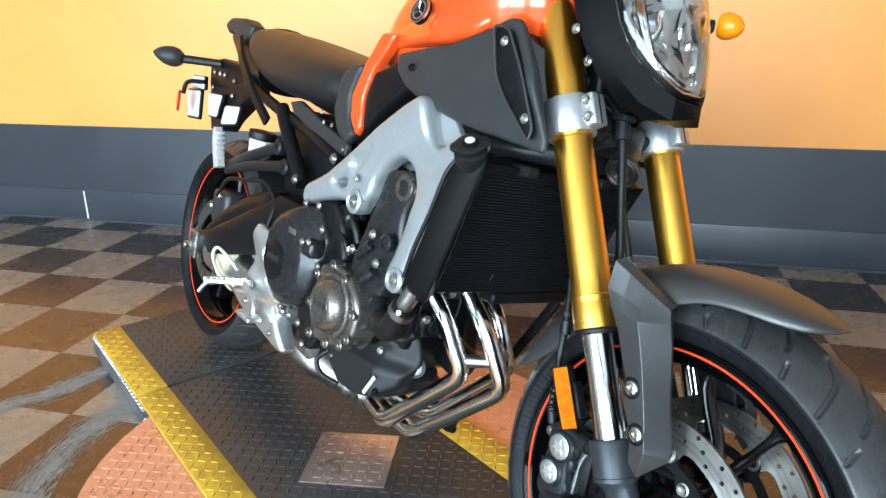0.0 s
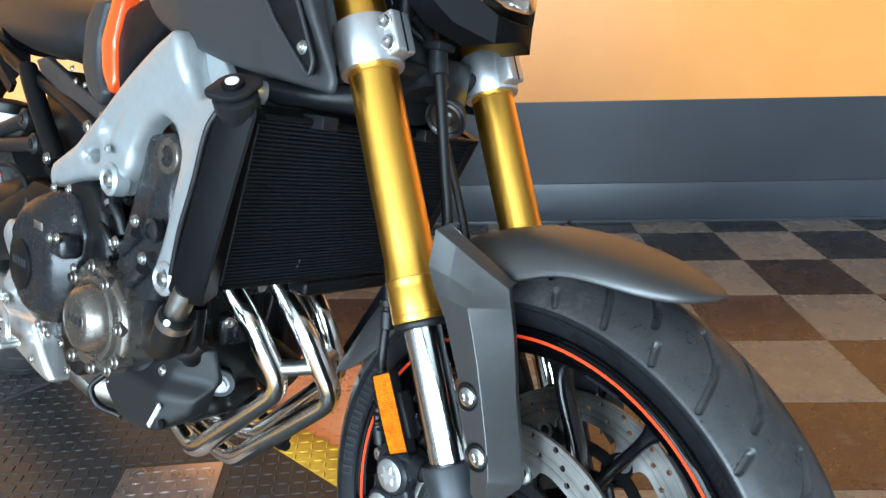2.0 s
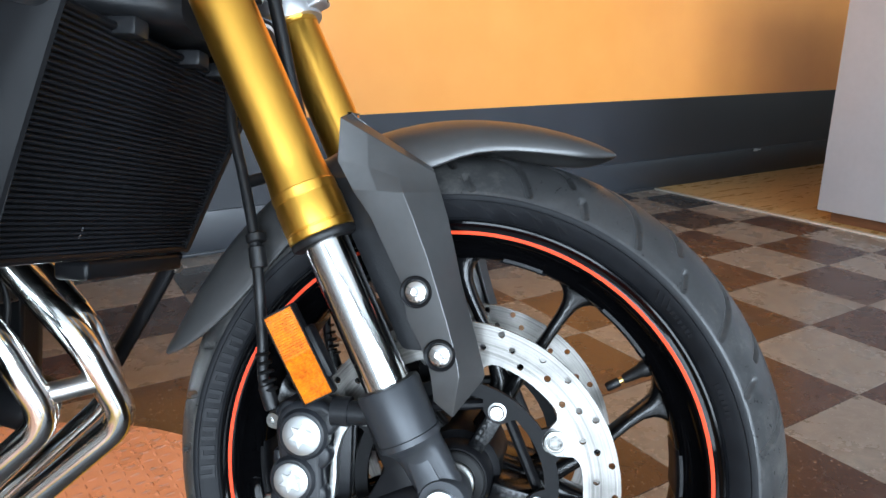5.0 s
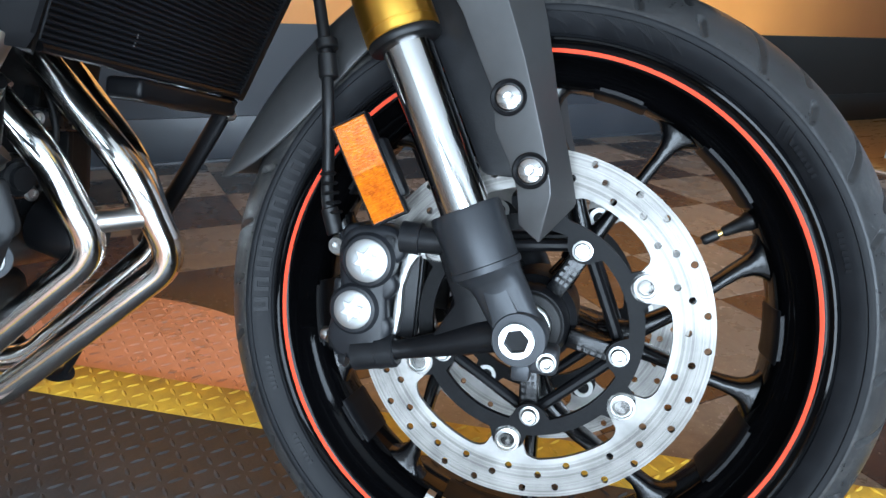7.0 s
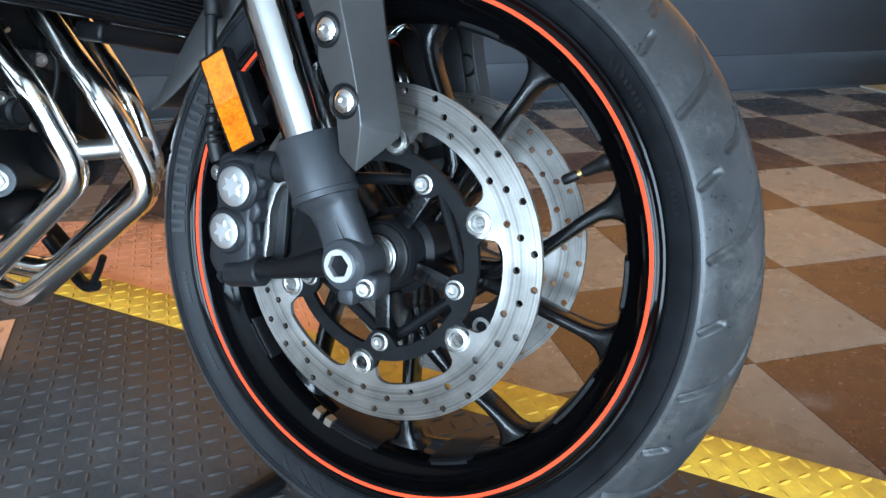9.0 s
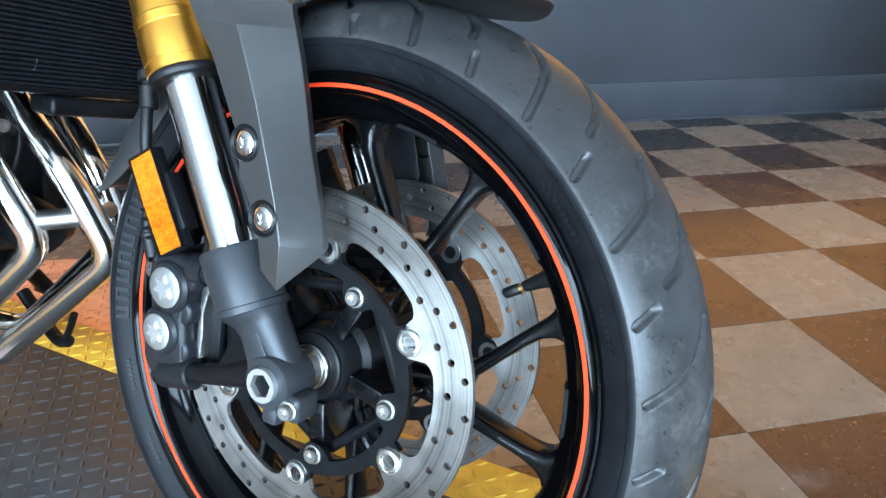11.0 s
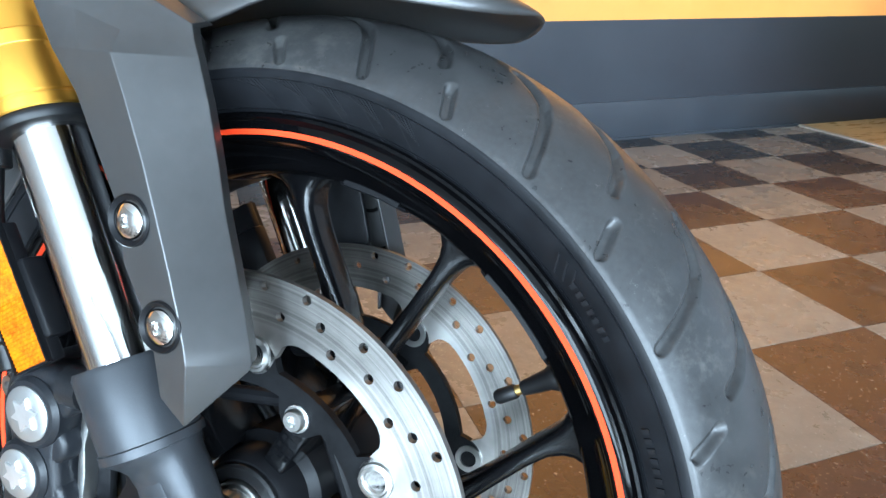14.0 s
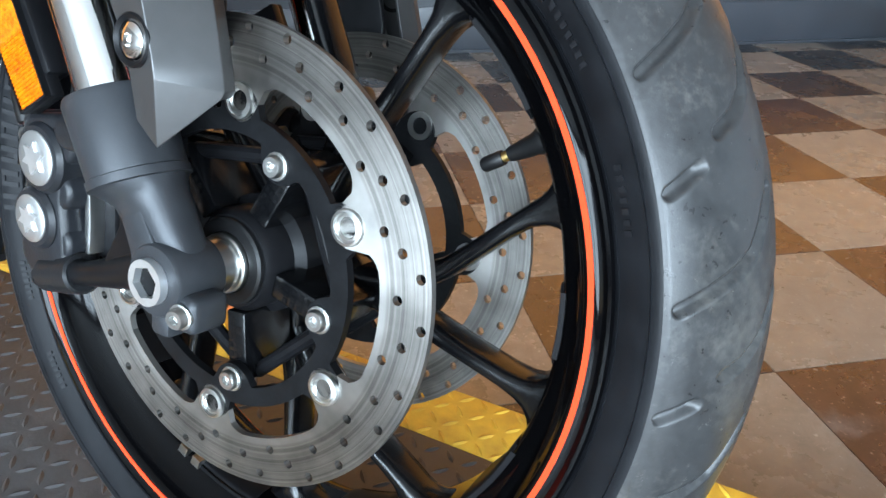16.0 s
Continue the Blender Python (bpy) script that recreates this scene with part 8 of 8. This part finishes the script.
vs = [ring(bm, mirrored(r)) for r in (lens_in, LENS_EDGE, SHELL_EDGE, SHELL_SIDE, SHELL_BACK)]
for a, b in zip(vs, vs[1:]):
    bridge(bm, a, b)
bm.faces.new(vs[-1])
SHELL_BLACK = material("matt_black_shell_plastic", (0.003, 0.003, 0.0034), 0.50, spread=0.2, grain=90, bump=0.06, bump_scale=1200, spec=0.07)
shell_ob = part("shell", bm, SHELL_BLACK, lamp, "satin black angular headlight shell", ST, smooth=28)
# clear lens, swelling forwards
bm = bmesh.new()
edge = mirrored([(x + 0.001, y * 0.992, z + (0.001 if z < 0.6 else 0)) for x, y, z in LENS_EDGE])
mid = sum(edge, Vector()) / len(edge)
rows = [[mid + (p - mid) * f + Vector((0.050 * (1 - f * f), 0, 0)) for p in edge] for f in (1.0, 0.85, 0.6, 0.3)]
vs = [ring(bm, r) for r in rows]
for a, b in zip(vs, vs[1:]):
    bridge(bm, a, b)
bm.faces.new(vs[-1])
lens_ob = part("lens", bm, LENS, lamp, "clear moulded headlight lens", ST, smooth=60)
so = lens_ob.modifiers.new("thickness", "SOLIDIFY")
so.thickness, so.offset = 0.003, -1
lens_ob.visible_shadow = False
# faceted reflector
rng = random.Random(11)
bm = bmesh.new()
prev = None
for f, back in ((0.97, 0.010), (0.80, 0.030), (0.62, 0.048), (0.42, 0.060), (0.22, 0.066)):
    row = []
    for k, p in enumerate(edge):
        q = mid + (p - mid) * f + Vector((-back, 0, 0))
        if f < 0.9:
            q += Vector((rng.uniform(-0.010, 0.010), rng.uniform(-0.004, 0.004), rng.uniform(-0.004, 0.004)))
        row.append(bm.verts.new(q))
    if prev:
        bridge(bm, prev, row)
    prev = row
bm.faces.new(prev)
part("reflector", bm, REFLECT, lamp, "faceted chrome reflector", ST, smooth=0)
lathed("bulb_shroud", [(0.026, 0.0), (0.027, 0.012), (0.023, 0.028), (0.010, 0.034), (0.0001, 0.0345)], mid + Vector((-0.055, 0, -0.01)), (1, 0, -0.15), REFLECT, lamp, "chrome bulb shroud", 26, at=ST)
for s in (-1, 1):
    bm = bmesh.new()
    loft(bm, [[Vector((x, s * y, z)) + Vector(o) for o in ((0, 0, 0), (0.004, s * 0.010, 0), (-0.010, s * 0.012, 0), (-0.012, 0, 0))] for x, y, z in ((-0.160, 0.030, 0.556), (-0.176, 0.050, 0.590), (-0.195, 0.062, 0.640), (-0.220, 0.066, 0.700))])
    part("reflector_rib", bm, REFLECT, lamp, "", ST, smooth=0)
screws("shell_bolt", [(-0.262, -0.124, 0.612), (-0.244, -0.106, 0.572)], (0, -1, 0), 0.006, ZINC, lamp, at=ST)
for s in (-1, 1):
    ind = tagged(new("front_indicator"), "amber front indicator on a short black stalk")
    ind.parent = lamp
    bm = bmesh.new()
    tube(bm, [(-0.270, s * 0.11, 0.675), (-0.240, s * 0.150, 0.680)], 0.011, 14)
    part("stalk", bm, HOSE, ind, "", ST)
    bm = bmesh.new()
    lathe(bm, [(0.010, -0.004), (0.026, 0.000), (0.030, 0.010), (0.029, 0.024), (0.022, 0.040), (0.010, 0.050), (0.0005, 0.052)], axis_frame((-0.232, s * 0.158, 0.684), (0.95, s * 0.3, -0.05)) @ Matrix.Scale(0.70, 4), 28)
    part("amber_bulb", bm, AMBER, ind, "glossy amber indicator lens", ST)

horn = group("horn", "round black and bronze horn behind the forks")
lathed("horn_dish", [(0.008, -0.024), (0.020, -0.018), (0.024, -0.010), (0.0255, 0.0), (0.024, 0.003), (0.022, 0.0015), (0.019, 0.003), (0.011, 0.001), (0.008, 0.004), (0.0001, 0.005)], (-0.255, 0.036, 0.430), (0.30, -0.75, -0.50), material("dark_bronze_metal", (0.075, 0.065, 0.058), 0.30, 0.8, spread=0.15, grain=60), horn, "", 36, at=ST)
lathed("horn_rim", [(0.0258, -0.003), (0.0275, -0.0015), (0.0275, 0.003), (0.0258, 0.004), (0.0245, 0.003)], (-0.255, 0.036, 0.430), (0.30, -0.75, -0.50), GREY_PAINT, horn, "worn bright horn rim", 40, True, at=ST)
bm = bmesh.new()
add_box(bm, (-0.275, 0.010, 0.445), (-0.245, 0.060, 0.500), 0.004)
part("bracket", bm, BLACK_CAST, horn, "", ST)

wires = group("wiring", "black brake hoses and cables at the steering head")
piped("hose", [(-0.345, -0.03, 0.67), (-0.322, -0.03, 0.606), (-0.282, -0.03, 0.552), (-0.245, -0.03, 0.522), (-0.222, -0.03, 0.495), (-0.205, -0.030, 0.440), (-0.190, -0.029, 0.380), (-0.174, -0.028, 0.320), (-0.172, -0.028, 0.290)], 0.0068, HOSE, wires, "black front brake hose", at=ST)
piped("cable", [(-0.350, -0.045, 0.66), (-0.318, -0.045, 0.590), (-0.268, -0.040, 0.530), (-0.240, -0.02, 0.505), (-0.250, 0.0, 0.470)], 0.0045, HOSE, wires, "", at=ST)
piped("cable", [(-0.33, -0.060, 0.70), (-0.312, -0.062, 0.62), (-0.290, -0.050, 0.555), (-0.270, -0.02, 0.51), (-0.28, 0.02, 0.46)], 0.0040, HOSE, wires, "", at=ST)
lathed("hose_junction", [(0.008, -0.018), (0.011, -0.016), (0.011, 0.010), (0.008, 0.014)], (-0.220, -0.030, 0.492), (-0.25, 0, 1), BLACK_CAST, wires, "", 20, at=ST)
bm = bmesh.new()
add_box(bm, (-0.236, -0.044, 0.502), (-0.208, -0.016, 0.512), 0.003)
part("hose_bracket", bm, BLACK_CAST, wires, "black hose bracket", ST)
# hoses splitting to both callipers behind the mudguard
for s in (-1, 1):
    piped("split_hose", [(-0.172, -0.028, 0.296), (-0.180, s * 0.02 - 0.01, 0.284), (-0.200, s * 0.046, 0.276), (-0.213, s * 0.068, 0.268)], 0.0058, HOSE, wires, "", at=ST)
bm = bmesh.new()
rod(bm, (-0.330, 0, 0.60), (-0.262, 0, 0.455), 0.030, 24, 0.004)
part("steering_stem", bm, BLACK_CAST, wires, "", ST)
bm = bmesh.new()
add_box(bm, (-0.330, -0.050, 0.525), (-0.262, 0.050, 0.620), 0.014, segments=3)
part("cable_box", bm, SATIN_BLACK, wires, "", ST)
